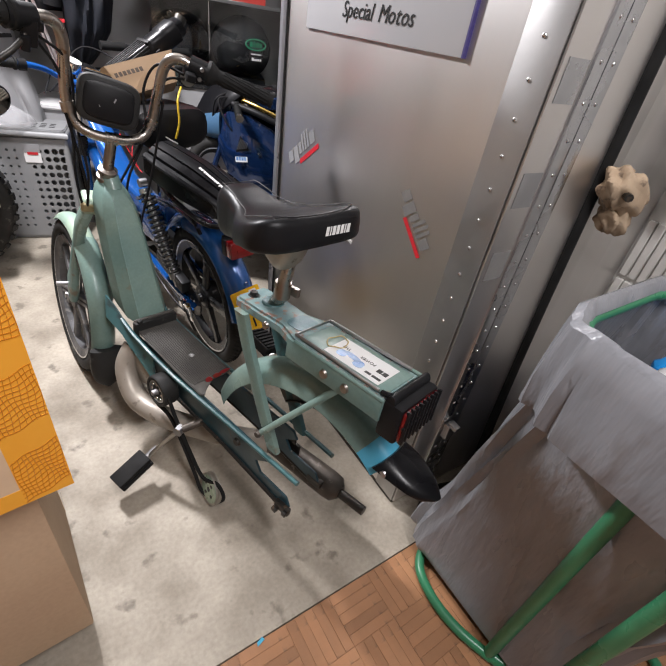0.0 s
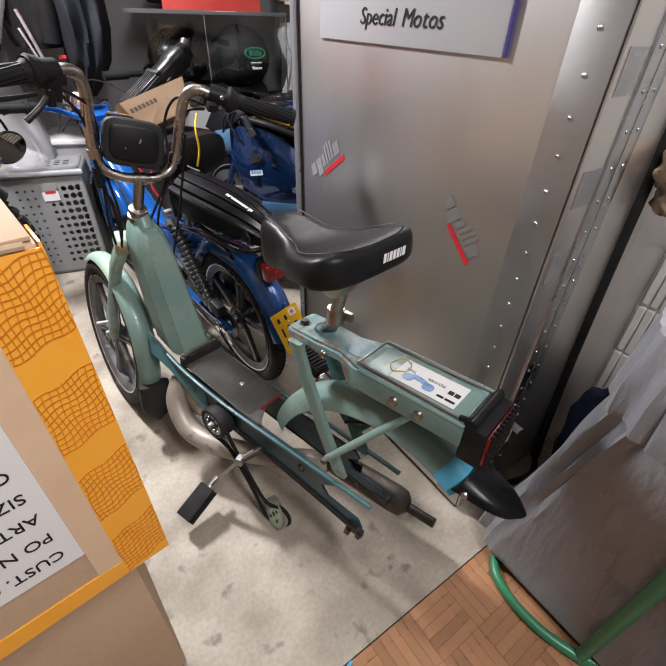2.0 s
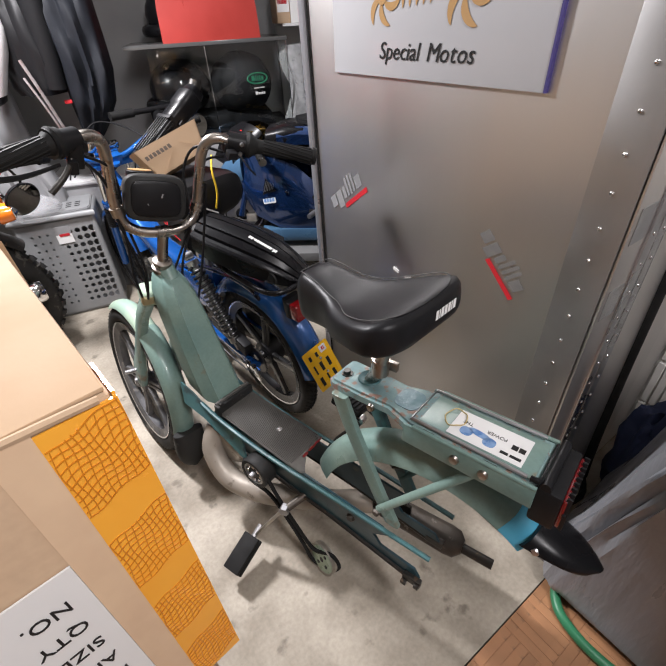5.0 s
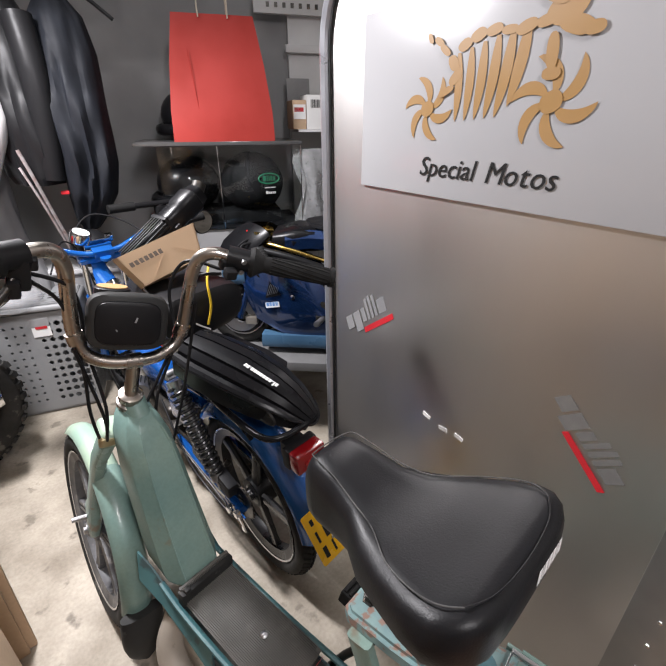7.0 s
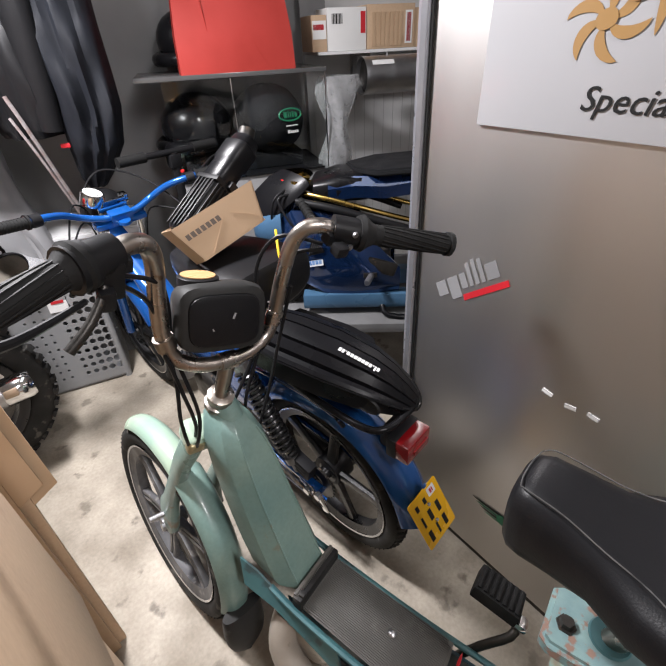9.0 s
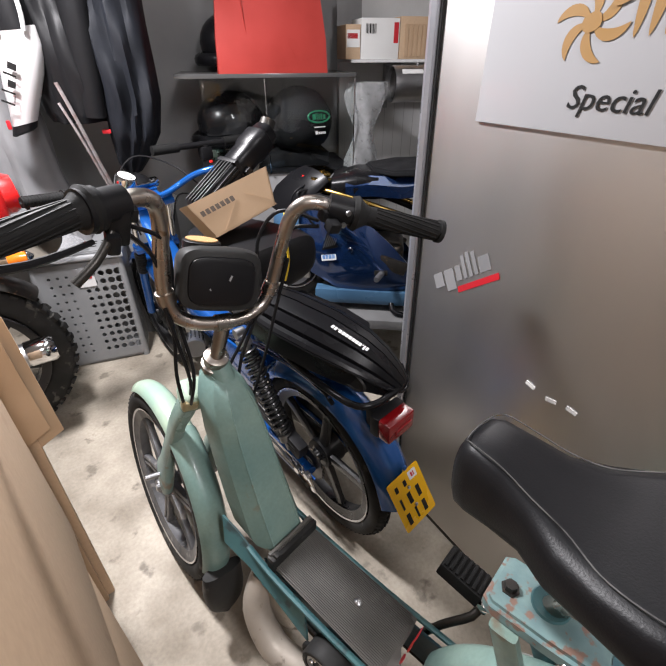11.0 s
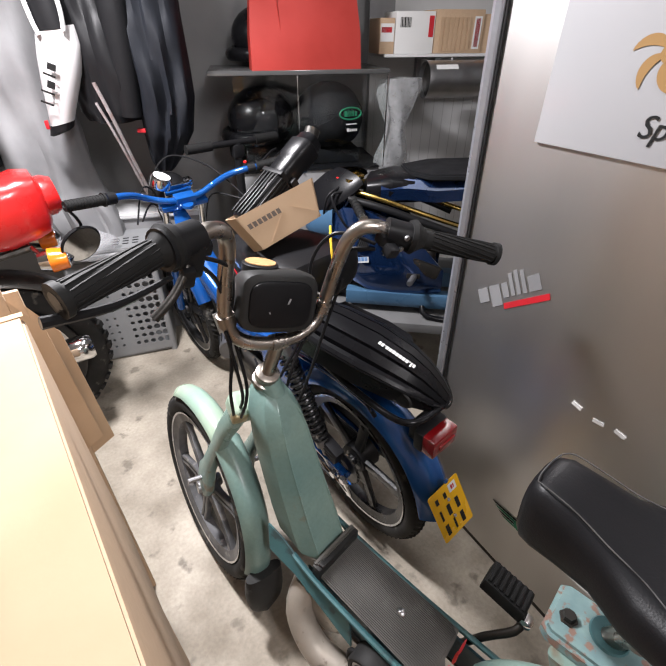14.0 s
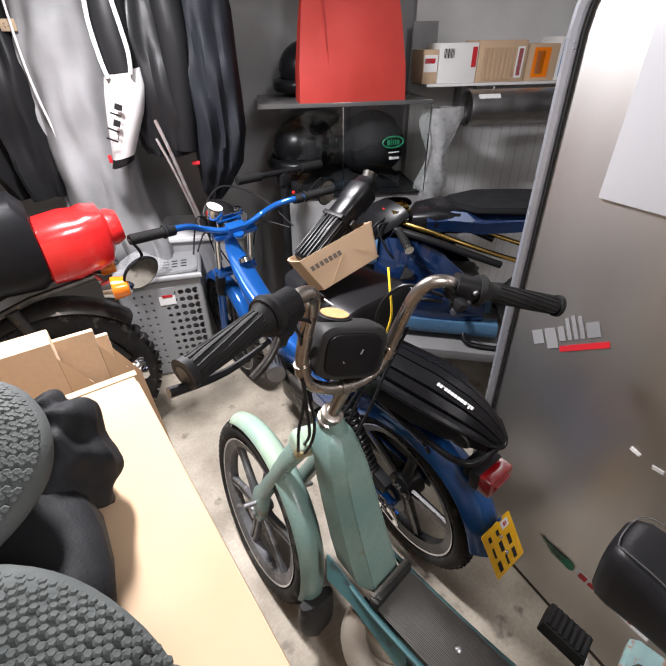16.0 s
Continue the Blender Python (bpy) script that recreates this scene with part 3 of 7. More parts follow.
# paler green from the front over the top, darker green behind
gm("front_mudguard", fender(0.286, 0.064, 56, 112, WM @ pose(0.004, 0, 0), 0.020), PALEGREEN, label="pale green upper part of the front mudguard")
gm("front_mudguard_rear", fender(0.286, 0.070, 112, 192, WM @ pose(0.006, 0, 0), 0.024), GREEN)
# rubber flap at its lower end
flap = []
for i in range(13):
    t = i / 12
    w = 0.047 * (1 + 0.12 * t) * max(1 - t ** 4, 0.03) ** 0.5
    flap.append([Vector((x + 0.006, y - 0.286 - 0.012 * t, -0.035 - 0.130 * t)) for x, y in superellipse(w, 0.016 + 0.014 * math.sin(math.pi * min(t * 1.05, 1)), 2.6, 18)])
gm("mud_flap", rings(flap), DUSTY, label="black rubber mud flap", m=WM.copy())

# fork: crown, legs and link covers
for sx in (-1, 1):
    leg = gm("fork_leg", rings([[(sx * x0 + x * k, y0 + y * k2, z) for x, y in superellipse(0.017, 0.024, 3, 12)] for x0, y0, z, k, k2 in
            ((0.030, 0.0, -0.10, 1.0, 1.0), (0.042, -0.004, -0.15, 1.0, 1.05), (0.052, -0.004, -0.20, 0.95, 0.95), (0.054, 0.002, -0.33, 0.9, 0.9), (0.054, 0.008, -0.42, 0.9, 1.0), (0.055, 0.005, -0.455, 1.0, 1.5), (0.055, -0.004, -0.495, 0.95, 1.6), (0.055, -0.015, -0.525, 0.8, 1.0))]), GREEN, m=SM.copy())
    gm("link_bolt", tube([(sx * 0.05, 0.0, -0.47), (sx * 0.105, 0.0, -0.47)], 0.007, 10), STEEL, leg, m=SM.copy())
    gm("link_nut", lathe([(0.0, -0.004), (0.01, -0.004), (0.01, 0.004), (0.0, 0.004)], 6, pose(sx * 0.076, -0.018, -0.51)), STEEL, leg, m=SM.copy())
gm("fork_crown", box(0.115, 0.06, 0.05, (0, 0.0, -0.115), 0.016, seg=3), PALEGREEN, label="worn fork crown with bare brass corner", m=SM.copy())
gm("bare_patch", box(0.034, 0.022, 0.030, (-0.043, -0.0215, -0.112), 0.008, seg=3), mat("bare_brassy_metal", (0.42, 0.33, 0.18), (0.30, 0.27, 0.16), 0.4, 0.6, scale=40), label="bare metal where paint wore off", m=SM.copy())

# steering stem and handlebar
gm("headset", lathe([(0.0, -0.045), (0.021, -0.045), (0.021, -0.03), (0.026, -0.028), (0.026, -0.018), (0.02, -0.015), (0.024, -0.010), (0.024, 0.004), (0.016, 0.008), (0.0, 0.008)], 18, pose(0, 0, 0, 0, -90, 0)), CHROME, m=SM.copy())
gm("stem", tube([(0, 0, 0), (0, 0.004, 0.05), (0, 0.006, 0.095)], 0.0135, 14), CHROME, m=SM.copy())
bar_pts = [(-0.205, 0.024, 0.313), (-0.165, 0.045, 0.310), (-0.140, 0.056, 0.311), (-0.118, 0.064, 0.300), (-0.106, 0.066, 0.268), (-0.102, 0.058, 0.21), (-0.096, 0.042, 0.145), (-0.080, 0.026, 0.108), (-0.045, 0.012, 0.094), (0, 0.008, 0.092)]
bar_pts += [(-x, y, z) for x, y, z in bar_pts[-2::-1]]
gm("handlebar", tube(bar_pts, 0.0125, 14, 5), CHROME, label="worn chrome handlebar with brown tarnish", m=SM.copy())
for x in (-0.098, 0.098, 0.0):
    gm("bar_collar", tube([(x * 0.99, 0.042, 0.147), (x * 0.93, 0.035, 0.128)] if x else [(-0.014, 0.008, 0.092), (0.014, 0.008, 0.092)], 0.0155, 14), CHROME, m=SM.copy())
for sx in (-1, 1):
    g0, g1 = Vector((-0.326, -0.040, 0.307) if sx < 0 else (0.350, -0.045, 0.326)), Vector((sx * 0.205, 0.024, 0.313))
    d = (g1 - g0).normalized()
    grip = gm("grip", tube([g0, g0 + d * 0.004, g0 + d * 0.006, g1], 0.0165, 16), RUBBER, m=SM.copy(), label="black ribbed rubber grip")
    gm("grip_flange", tube([g0, g0 + d * 0.008], 0.0205, 16), RUBBER, grip, m=SM.copy())
    gm("grip_hole", tube([g0 - d * 0.0006, g0 + d * 0.003], 0.0115, 14), INK, grip, "dark open tube end", m=SM.copy())
    u_ = d.orthogonal().normalized()
    w_ = d.cross(u_)
    for i in range(14):
        ridge = []
        for k in range(9):
            a = 2 * math.pi * i / 14 + 0.9 * k / 8 * sx
            ridge.append(g0 + d * (0.012 + 0.118 * k / 8) + 0.0168 * (math.cos(a) * u_ + math.sin(a) * w_))
        gm("grip_ridge", tube(ridge, 0.0014, 5), RUBBER, grip, m=SM.copy())
    bell = [g1 - d * 0.018, g1 - d * 0.010, g1 + d * 0.002, g1 + d * 0.010]
    gm("grip_bell", rings([[q + r * (math.cos(a) * u_ + math.sin(a) * w_) for a in [2 * math.pi * k / 20 for k in range(20)]] for q, r in zip(bell, (0.017, 0.021, 0.030, 0.027))]), RUBBER, grip, m=SM.copy())
    # control housing and lever
    CT = SM @ pose(0, 0.072, -0.012)
    h = gm("control_housing", join(tube([(sx * 0.205, -0.048, 0.325), (sx * 0.160, -0.024, 0.322)], 0.022, 16), box(0.032, 0.03, 0.034, (sx * 0.178, -0.024, 0.306), 0.006), box(0.02, 0.02, 0.02, (sx * 0.153, -0.033, 0.312), 0.004)), BLACKPLASTIC, label="black control housing", m=CT.copy())
    if sx < 0:
        gm("twist_drum", tube([(-0.212, -0.052, 0.325), (-0.192, -0.042, 0.324)], 0.027, 18), BLACKPLASTIC, h, m=CT.copy())
        gm("brake_lever", tube([(-0.168, 0.040, 0.296), (-0.180, 0.018, 0.276), (-0.200, -0.006, 0.258), (-0.226, -0.022, 0.238)], (0.0050, 0.0066), 10, 4), DARKSTEEL, h, "worn alloy brake lever", m=SM.copy())
        gm("lever_bracket", join(box(0.030, 0.026, 0.055, (-0.168, 0.034, 0.285), 0.007), box(0.018, 0.022, 0.03, (-0.176, 0.020, 0.268), 0.005)), BLACKPLASTIC, h, m=SM.copy())
        gm("choke_lever", tube([(-0.20, -0.065, 0.292), (-0.27, -0.10, 0.290), (-0.342, -0.118, 0.296)], (0.0035, 0.007), 8, 4), BLACKPLASTIC, h, m=CT.copy())
    else:
        gm("switch", box(0.022, 0.02, 0.018, (0.153, -0.062, 0.31), 0.003), BLACKPLASTIC, h, m=CT.copy())
        for k in (0.012, -0.012):
            gm("screw", lathe([(0.0, 0.002), (0.005, 0.002), (0.005, -0.002)], 10, pose(0.176, -0.060, 0.322 + k, 0, 0, -90)), STEEL, h, m=CT.copy())

# speedometer housing, its flat face turned up to the rider
HM = SM @ pose(-0.012, 0.022, 0.178, -28, 0, -9)
secs = []
for y, w, h, z in ((0.0, 0.060, 0.045, 0.0), (0.005, 0.067, 0.052, 0.0), (0.018, 0.070, 0.055, 0.0), (0.05, 0.069, 0.053, -0.003), (0.085, 0.060, 0.045, -0.008), (0.105, 0.046, 0.034, -0.012), (0.112, 0.03, 0.02, -0.014)):
    secs.append([(px, y, z + pz) for px, pz in superellipse(w, h, 4.2, 28)])
housing = gm("instrument_housing", rings(secs), DUSTY, label="dusty black instrument housing", m=HM.copy())
gm("face_panel", rings([[(px, y, pz) for px, pz in superellipse(w, h, 4.2, 28)] for y, w, h in ((0.002, 0.056, 0.042), (-0.004, 0.054, 0.040), (-0.006, 0.048, 0.034))]), BLACKVINYL, housing, m=HM.copy())
gm("face_chip", join(box(0.003, 0.001, 0.010, (0.012, -0.0065, 0.008), 0.0, (0, 20, 0)), box(0.002, 0.001, 0.004, (-0.02, -0.0065, -0.012), 0.0, (0, -30, 0))), GREYPVC, housing, m=HM.copy())
gm("dial_ring", lathe([(0.0, -0.010), (0.031, -0.010), (0.031, 0.004), (0.028, 0.006), (0.0, 0.006)], 24, pose(-0.026, 0.05, 0.052, 0, -90, 0)), BLACKPLASTIC, housing, m=HM.copy())
gm("dial_disc", lathe([(0.0, 0.006), (0.026, 0.0065), (0.026, 0.008), (0.0, 0.0085)], 24, pose(-0.026, 0.05, 0.052, 0, -90, 0)), CORK, housing, "wooden disc set in the dial hole", m=HM.copy())

# cables down from the bar
cab = ([(-0.16, 0.042, 0.28), (-0.105, 0.055, 0.245), (-0.085, 0.06, 0.19), (-0.075, 0.045, 0.10), (-0.05, -0.02, 0.0), (-0.045, -0.03, -0.10), (-0.03, 0.01, -0.17)],
       [(-0.155, 0.034, 0.27), (-0.11, 0.05, 0.20), (-0.085, 0.01, 0.08), (-0.075, -0.01, -0.02), (-0.055, -0.02, -0.11), (-0.03, 0.02, -0.19)],
       [(-0.10, 0.02, 0.13), (-0.075, 0.0, 0.05), (-0.05, -0.02, -0.04), (-0.035, 0.0, -0.15)],
       [(0.15, 0.045, 0.283), (0.10, 0.095, 0.265), (0.08, 0.10, 0.19), (0.09, 0.05, 0.10), (0.055, 0.0, 0.0), (0.05, -0.02, -0.06)],
       [(0.15, 0.040, 0.275), (0.115, 0.075, 0.235), (0.10, 0.06, 0.13), (0.06, 0.02, 0.03), (0.02, -0.01, -0.07)],
       [(0.115, 0.045, 0.20), (0.118, 0.03, 0.08), (0.112, 0.0, -0.05), (0.10, -0.03, -0.20), (0.085, -0.06, -0.30)])
for c in cab:
    gm("control_cable", tube(c, 0.0034, 7, 6), BLACKPLASTIC, m=SM.copy())

# body: the steel shell between headset and footboard
secs = []
for y0, z, hw, hd, p in ((0.290, 0.712, 0.024, 0.030, 2.6), (0.286, 0.695, 0.036, 0.040, 2.8), (0.274, 0.660, 0.047, 0.048, 3.0), (0.250, 0.59, 0.054, 0.052, 3.2),
                         (0.218, 0.51, 0.058, 0.054, 3.4), (0.188, 0.44, 0.061, 0.056, 3.6), (0.166, 0.395, 0.062, 0.056, 4), (0.160, 0.382, 0.058, 0.052, 4)):
    ring = []
    for cx, cy in ((1, 0.75), (0.75, 1), (-0.75, 1), (-1, 0.75), (-1, -0.34), (-0.62, -1.02), (0.62, -1.02), (1, -0.34)):
        for k in (-1, 0, 1):
            ta = math.atan2(cy, cx) + 0.05 * k
            ring.append((hw * (cx + 0.06 * k * -math.sin(ta)) * (1 if k == 0 else 0.985), hd * (cy + 0.06 * k * math.cos(ta)) * (1 if k == 0 else 0.985)))
    secs.append([(x, y0 + y, z + 0.38 * (y + 0.02)) for x, y in ring])
body = gm("body_shell", rings(secs), GREEN, label="faded green pressed steel body shell")
for sx in (-1, 1):
    seam = [(sx * 0.622 * hw, y0 - 1.02 * hd - 0.0003, z + 0.38 * (0.02 - 1.02 * hd)) for y0, z, hw, hd in ((0.286, 0.695, 0.036, 0.040), (0.274, 0.660, 0.047, 0.048), (0.250, 0.59, 0.054, 0.052), (0.218, 0.51, 0.058, 0.054), (0.188, 0.44, 0.061, 0.056), (0.166, 0.395, 0.062, 0.056))]
    gm("shell_seam", tube(seam, 0.0022, 6, 4), GREEN, body, "raised welded seam")
    for y_, z_ in ((0.175, 0.372), (0.105, 0.325)):
        gm("flap_hole", lathe([(0.0, 0.0), (0.007, 0.0005), (0.009, 0.002), (0.010, 0.0)], 12, pose(sx * 0.0735, y_, z_ - 0.012, 0, 0, 0 if sx > 0 else 180)), SKYBLUE, body)
    # side flaps beside the engine
    gm("side_flap", rings([[(sx * (0.062 + dx), y, z), (sx * (0.066 + dx), y, z), (sx * (0.077 + dx), y - w, z - 0.062), (sx * (0.073 + dx), y - w, z - 0.062)] for y, z, w, dx in ((0.225, 0.425, 0.015, 0.012), (0.19, 0.40, 0.05, 0.004), (0.13, 0.36, 0.06, 0.0), (0.05, 0.335, 0.04, 0.0), (0.0, 0.325, 0.02, 0.0))]), TEAL, body, "blue-green side flap with drilled holes")
gm("neck", tube([(0.0, 0.283, 0.70), (0.0, 0.303, 0.735)], 0.024, 16), GREEN, body)
gm("lower_clamp", join(span(-0.064, 0.064, 0.085, 0.106, 0.355, 0.392, 0.004), box(0.012, 0.012, 0.01, (-0.05, 0.09, 0.395), 0.002)), DUSTY, body)

# footboard with ribs
foot = gm("footboard", plate([(-0.058, 0.11), (-0.062, -0.14), (-0.060, -0.205), (-0.052, -0.215), (-0.035, -0.20), (0.0, -0.178), (0.035, -0.178), (0.062, -0.175), (0.062, 0.11)], 0.006, 0.002, pose(0, 0, 0.352, 5, 0, 0)), MAT_RUBBER, label="dusty ribbed black rubber footboard")
ribs = [box(0.0018, 0.285 if abs(i) < 15 else 0.27, 0.003, (i * 0.0037, -0.03, 0.0075)) for i in range(-15, 17)]
gm("rib", join(*ribs), MAT_RUBBER, foot, m=pose(0, 0, 0.352, 5, 0, 0))
ribs = [box(0.0018, 0.004, 0.036, (i * 0.0037, 0.097, 0.378)) for i in range(-15, 17)]
gm("kick_rib", join(*ribs), MAT_RUBBER, foot)
gm("kick_plate", span(-0.06, 0.062, 0.099, 0.106, 0.35, 0.397, 0.002), MAT_RUBBER, foot)
gm("screw", lathe([(0.0, 0.004), (0.006, 0.003), (0.0085, 0.0)], 14, pose(0.005, -0.075, 0.356, 0, -90, 0)), STEEL, foot)
for sx in (-1, 1):
    gm("side_rail", tube([(sx * 0.066, 0.16, 0.372), (sx * 0.069, 0.07, 0.352), (sx * 0.069, -0.10, 0.336), (sx * 0.067, -0.30, 0.336), (sx * 0.062, -0.50, 0.332), (sx * 0.06, -0.56, 0.330)], 0.006, 8, 4, flat=1.5), TEAL, label="blue-green frame rail")
    # deep pressed frame below the rail
    arm = gm("frame_plate", plate([(0.13, 0.345), (0.05, 0.335), (-0.30, 0.325), (-0.44, 0.32), (-0.455, 0.30), (-0.42, 0.275), (-0.44, 0.25), (-0.53, 0.245), (-0.545, 0.222), (-0.52, 0.205), (-0.30, 0.235), (-0.05, 0.25), (0.10, 0.27)], 0.006, 0.0015, frame_of((sx * 0.052, 0, 0), (0, 1, 0), (1, 0, 0)) @ pose(0, 0, 0)), DARKTEAL, label="grimy dark teal frame plate")
    gm("lower_edge", tube([(sx * 0.055, 0.10, 0.27), (sx * 0.055, -0.05, 0.25), (sx * 0.055, -0.30, 0.235), (sx * 0.055, -0.525, 0.208)], 0.0055, 7), DARKSTEEL, arm)
    gm("axle_bracket", join(box(0.014, 0.045, 0.022, (sx * 0.057, -0.53, 0.213), 0.004), box(0.01, 0.012, 0.012, (sx * 0.066, -0.545, 0.212), 0.002), box(0.012, 0.014, 0.012, (sx * 0.066, -0.515, 0.20), 0.002)), DARKSTEEL, arm)
    gm("plate_bolt", lathe([(0.0, 0.006), (0.009, 0.006), (0.012, 0.0)], 10, pose(sx * 0.06, -0.36, 0.295, 0, 0, 0 if sx > 0 else 180)), DARKSTEEL, arm)

# rear mudguard arch
RW = pose(0.014, -0.53, 0.245)
skirt = []
for k in range(21):
    a = radians(48 + 62 * k / 20)
    skirt.append([(x, r * math.cos(a), r * math.sin(a)) for x, r in ((0.036, 0.30), (0.040, 0.30), (0.040, 0.195), (0.036, 0.195))])
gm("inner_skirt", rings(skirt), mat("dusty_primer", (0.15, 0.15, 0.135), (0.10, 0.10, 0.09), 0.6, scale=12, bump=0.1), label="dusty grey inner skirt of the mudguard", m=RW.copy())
gm("skirt_rib", tube([(0.034, 0.20 * math.cos(radians(a)), 0.20 * math.sin(radians(a))) for a in range(50, 109, 6)], 0.003, 6), DARKSTEEL, m=RW.copy())
gm("rear_mudguard", fender(0.325, 0.088, 18, 118, RW, 0.045, 26), GREEN, label="faded green rear mudguard")
gm("mudguard_tail", fender(0.3255, 0.089, 117, 127, RW, 0.045, 8), SKYBLUE, label="bare sky-blue end of the mudguard")
for i in range(3):
    gm("red_decal", leaf(-0.03 + 0.02 * i, 0.0, 0.035, 0.018, 70 - 20 * i, -40), LOGORED if i % 2 == 0 else REDCARD, m=frame_of((0.0, -0.199, 0.372), (1, 0, 0), (0, 1, 0.3)) @ pose(0, 0, 0.004))
cone = []
for i in range(11):
    t = i / 10
    a = radians(124 + 17 * t)
    rr = 0.322 + 0.060 * t
    w = 0.052 * math.sqrt(max(1 - (t * 0.98) ** 2.6, 0.02))
    d = 0.034 * (1 - 0.5 * t)
    ring = []
    for k in range(12):
        u = math.pi * k / 11
        ring.append((w * math.cos(u), (rr - 0.02 + d * math.sin(u)) * math.cos(a), (rr - 0.02 + d * math.sin(u)) * math.sin(a)))
    for k in range(12):
        u = math.pi * (11 - k) / 11
        ring.append((0.9 * w * math.cos(u), (rr - 0.026 + d * 0.9 * math.sin(u)) * math.cos(a), (rr - 0.026 + d * 0.9 * math.sin(u)) * math.sin(a)))
    cone.append(ring)
gm("rear_mud_flap", rings(cone), SATIN, label="pointed black plastic mud flap", m=RW.copy())
gm("flap_screw", lathe([(0.0, 0.005), (0.007, 0.004), (0.009, 0.0)], 10, pose(-0.033, -0.722, 0.496, 0, 0, 180)), STEEL)

# luggage carrier
out = [(-0.036, -0.243), (-0.044, -0.255), (-0.044, -0.33), (-0.040, -0.40), (-0.058, -0.46), (-0.060, -0.70), (0.060, -0.70), (0.058, -0.46), (0.040, -0.40), (0.044, -0.33), (0.044, -0.255), (0.036, -0.243)]
RK = pose(0.0272, -0.047, 0.619, -1.9, 0, -2.6) @ Matrix.Diagonal((1, 0.924, 1, 1))
TL = RK @ pose(0, -0.70, 0) @ Matrix.Diagonal((1, 0.72, 1, 1)) @ pose(0, 0.70, 0)      # the tail lamp behind it
rack = gm("carrier", plate(out, 0.026, 0.006, RK), PATCHY, label="chipped green steel luggage carrier")
for sx in (-1, 1):
    gm("carrier_flange", tube([(sx * 0.059, -0.47, 0.027), (sx * 0.059, -0.70, 0.027)], 0.004, 8), GREEN, rack, m=RK.copy())
    gm("carrier_side", span(min(sx * 0.062, sx * 0.056), max(sx * 0.062, sx * 0.056), -0.70, -0.45, -0.016, 0.026, 0.002), GREEN, rack, m=RK.copy())
    for y in (-0.50, -0.62):
        gm("slot", span(min(sx * 0.052, sx * 0.0575), max(sx * 0.052, sx * 0.0575), y - 0.012, y + 0.012, 0.0255, 0.0266), INK, rack, m=RK.copy())
gm("rack_panel", span(-0.046, 0.046, -0.69, -0.47, 0.024, 0.0275, 0.001), GREEN, rack, m=RK.copy())
gm("dark_patch", plate(rounded(0.058, 0.055, 0.018, 5, 0.002, -0.425), 0.0008, 0.0, RK @ pose(0, 0, 0.0262)), mat("dark_teal_residue", (0.05, 0.12, 0.15), (0.07, 0.16, 0.18), 0.4, scale=60, bump=0.5), rack)
gm("spring_clip", tube([(-0.050, -0.68, 0.034), (-0.048, -0.46, 0.034), (0.048, -0.46, 0.034), (0.050, -0.68, 0.034)], 0.0034, 8), STEEL, rack, m=RK.copy())
gm("front_bolt", lathe([(0.0, 0.009), (0.0085, 0.009), (0.0095, 0.002), (0.013, 0.002), (0.013, 0.0)], 6, RK @ pose(-0.008, -0.268, 0.026, 0, -90, 0)), DARKSTEEL, rack)
gm("post_hole", lathe([(0.017, 0.0005), (0.024, 0.003), (0.026, 0.0)], 22, RK @ pose(0.008, -0.318, 0.026, 0, -90, 0)), TEAL, rack)
for y in (-0.36, -0.56, -0.615):
    gm("side_rivet", lathe([(0.0, 0.006), (0.008, 0.005), (0.01, 0.0)], 12, RK @ pose(-0.0615 if y < -0.4 else -0.042, y, 0.004, 0, 0, 180)), CHROME, rack)
lab = gm("paper_label", span(-0.034, 0.034, -0.665, -0.525, 0.0278, 0.0284), PAPER, rack, "creased paper label with a blue picture", m=RK.copy())
LB = RK @ pose(0, 0, 0.0285, 0, 0, 90)
gm("print", words("THE", 0.011, LB @ pose(-0.56, -0.012, 0)), INK, lab)
gm("print", words("POWER", 0.011, LB @ pose(-0.625, -0.012, 0)), INK, lab)
gm("picture", join(blob(-0.555, 0.012, 0.012, 0.011), blob(-0.60, 0.014, 0.012, 0.011), blob(-0.578, 0.005, 0.022, 0.007, -8)), BLUESTICK, lab, m=LB.copy())
gm("print_bar", bars([(0.02, 1), (0.014, 1)], 0.006, 0.003, LB @ pose(-0.66, 0.018, 0)), INK, lab)
gm("print_bar", bars([(0.011, 1)] * 2, 0.011, 0.002, LB @ pose(-0.66, -0.006, 0)), INK, lab)
gm("rubber_band", tube([(0.006 + 0.023 * math.cos(a / 12 * math.pi), -0.525 + 0.02 * math.sin(a / 12 * math.pi), 0.0305 + 0.002 * math.sin(a)) for a in range(24)], 0.0012, 6, closed=True), mat("tan_rubber_band", (0.55, 0.42, 0.17), rough=0.5, bump=0.0), rack, m=RK.copy())
# tail lamp
tl = gm("tail_lamp", join(span(-0.058, 0.058, -0.755, -0.695, -0.045, 0.03, 0.008), tube([(-0.056, -0.715, 0.03), (0.056, -0.715, 0.03)], 0.013, 12)), BLACKPLASTIC, label="black tail lamp with a ribbed red lens", m=TL.copy())
gm("lens", span(-0.053, 0.053, -0.764, -0.754, -0.036, 0.024, 0.004), REDLENS, tl, m=TL.copy())
for i in range(9):
    gm("lens_bar", span(-0.0505 + i * 0.0122, -0.0465 + i * 0.0122, -0.772, -0.76, -0.04, 0.03, 0.001), BLACKPLASTIC, tl, m=TL.copy())
gm("lens_frame", span(-0.055, 0.055, -0.769, -0.762, -0.008, -0.002, 0.001), BLACKPLASTIC, tl, m=TL.copy())
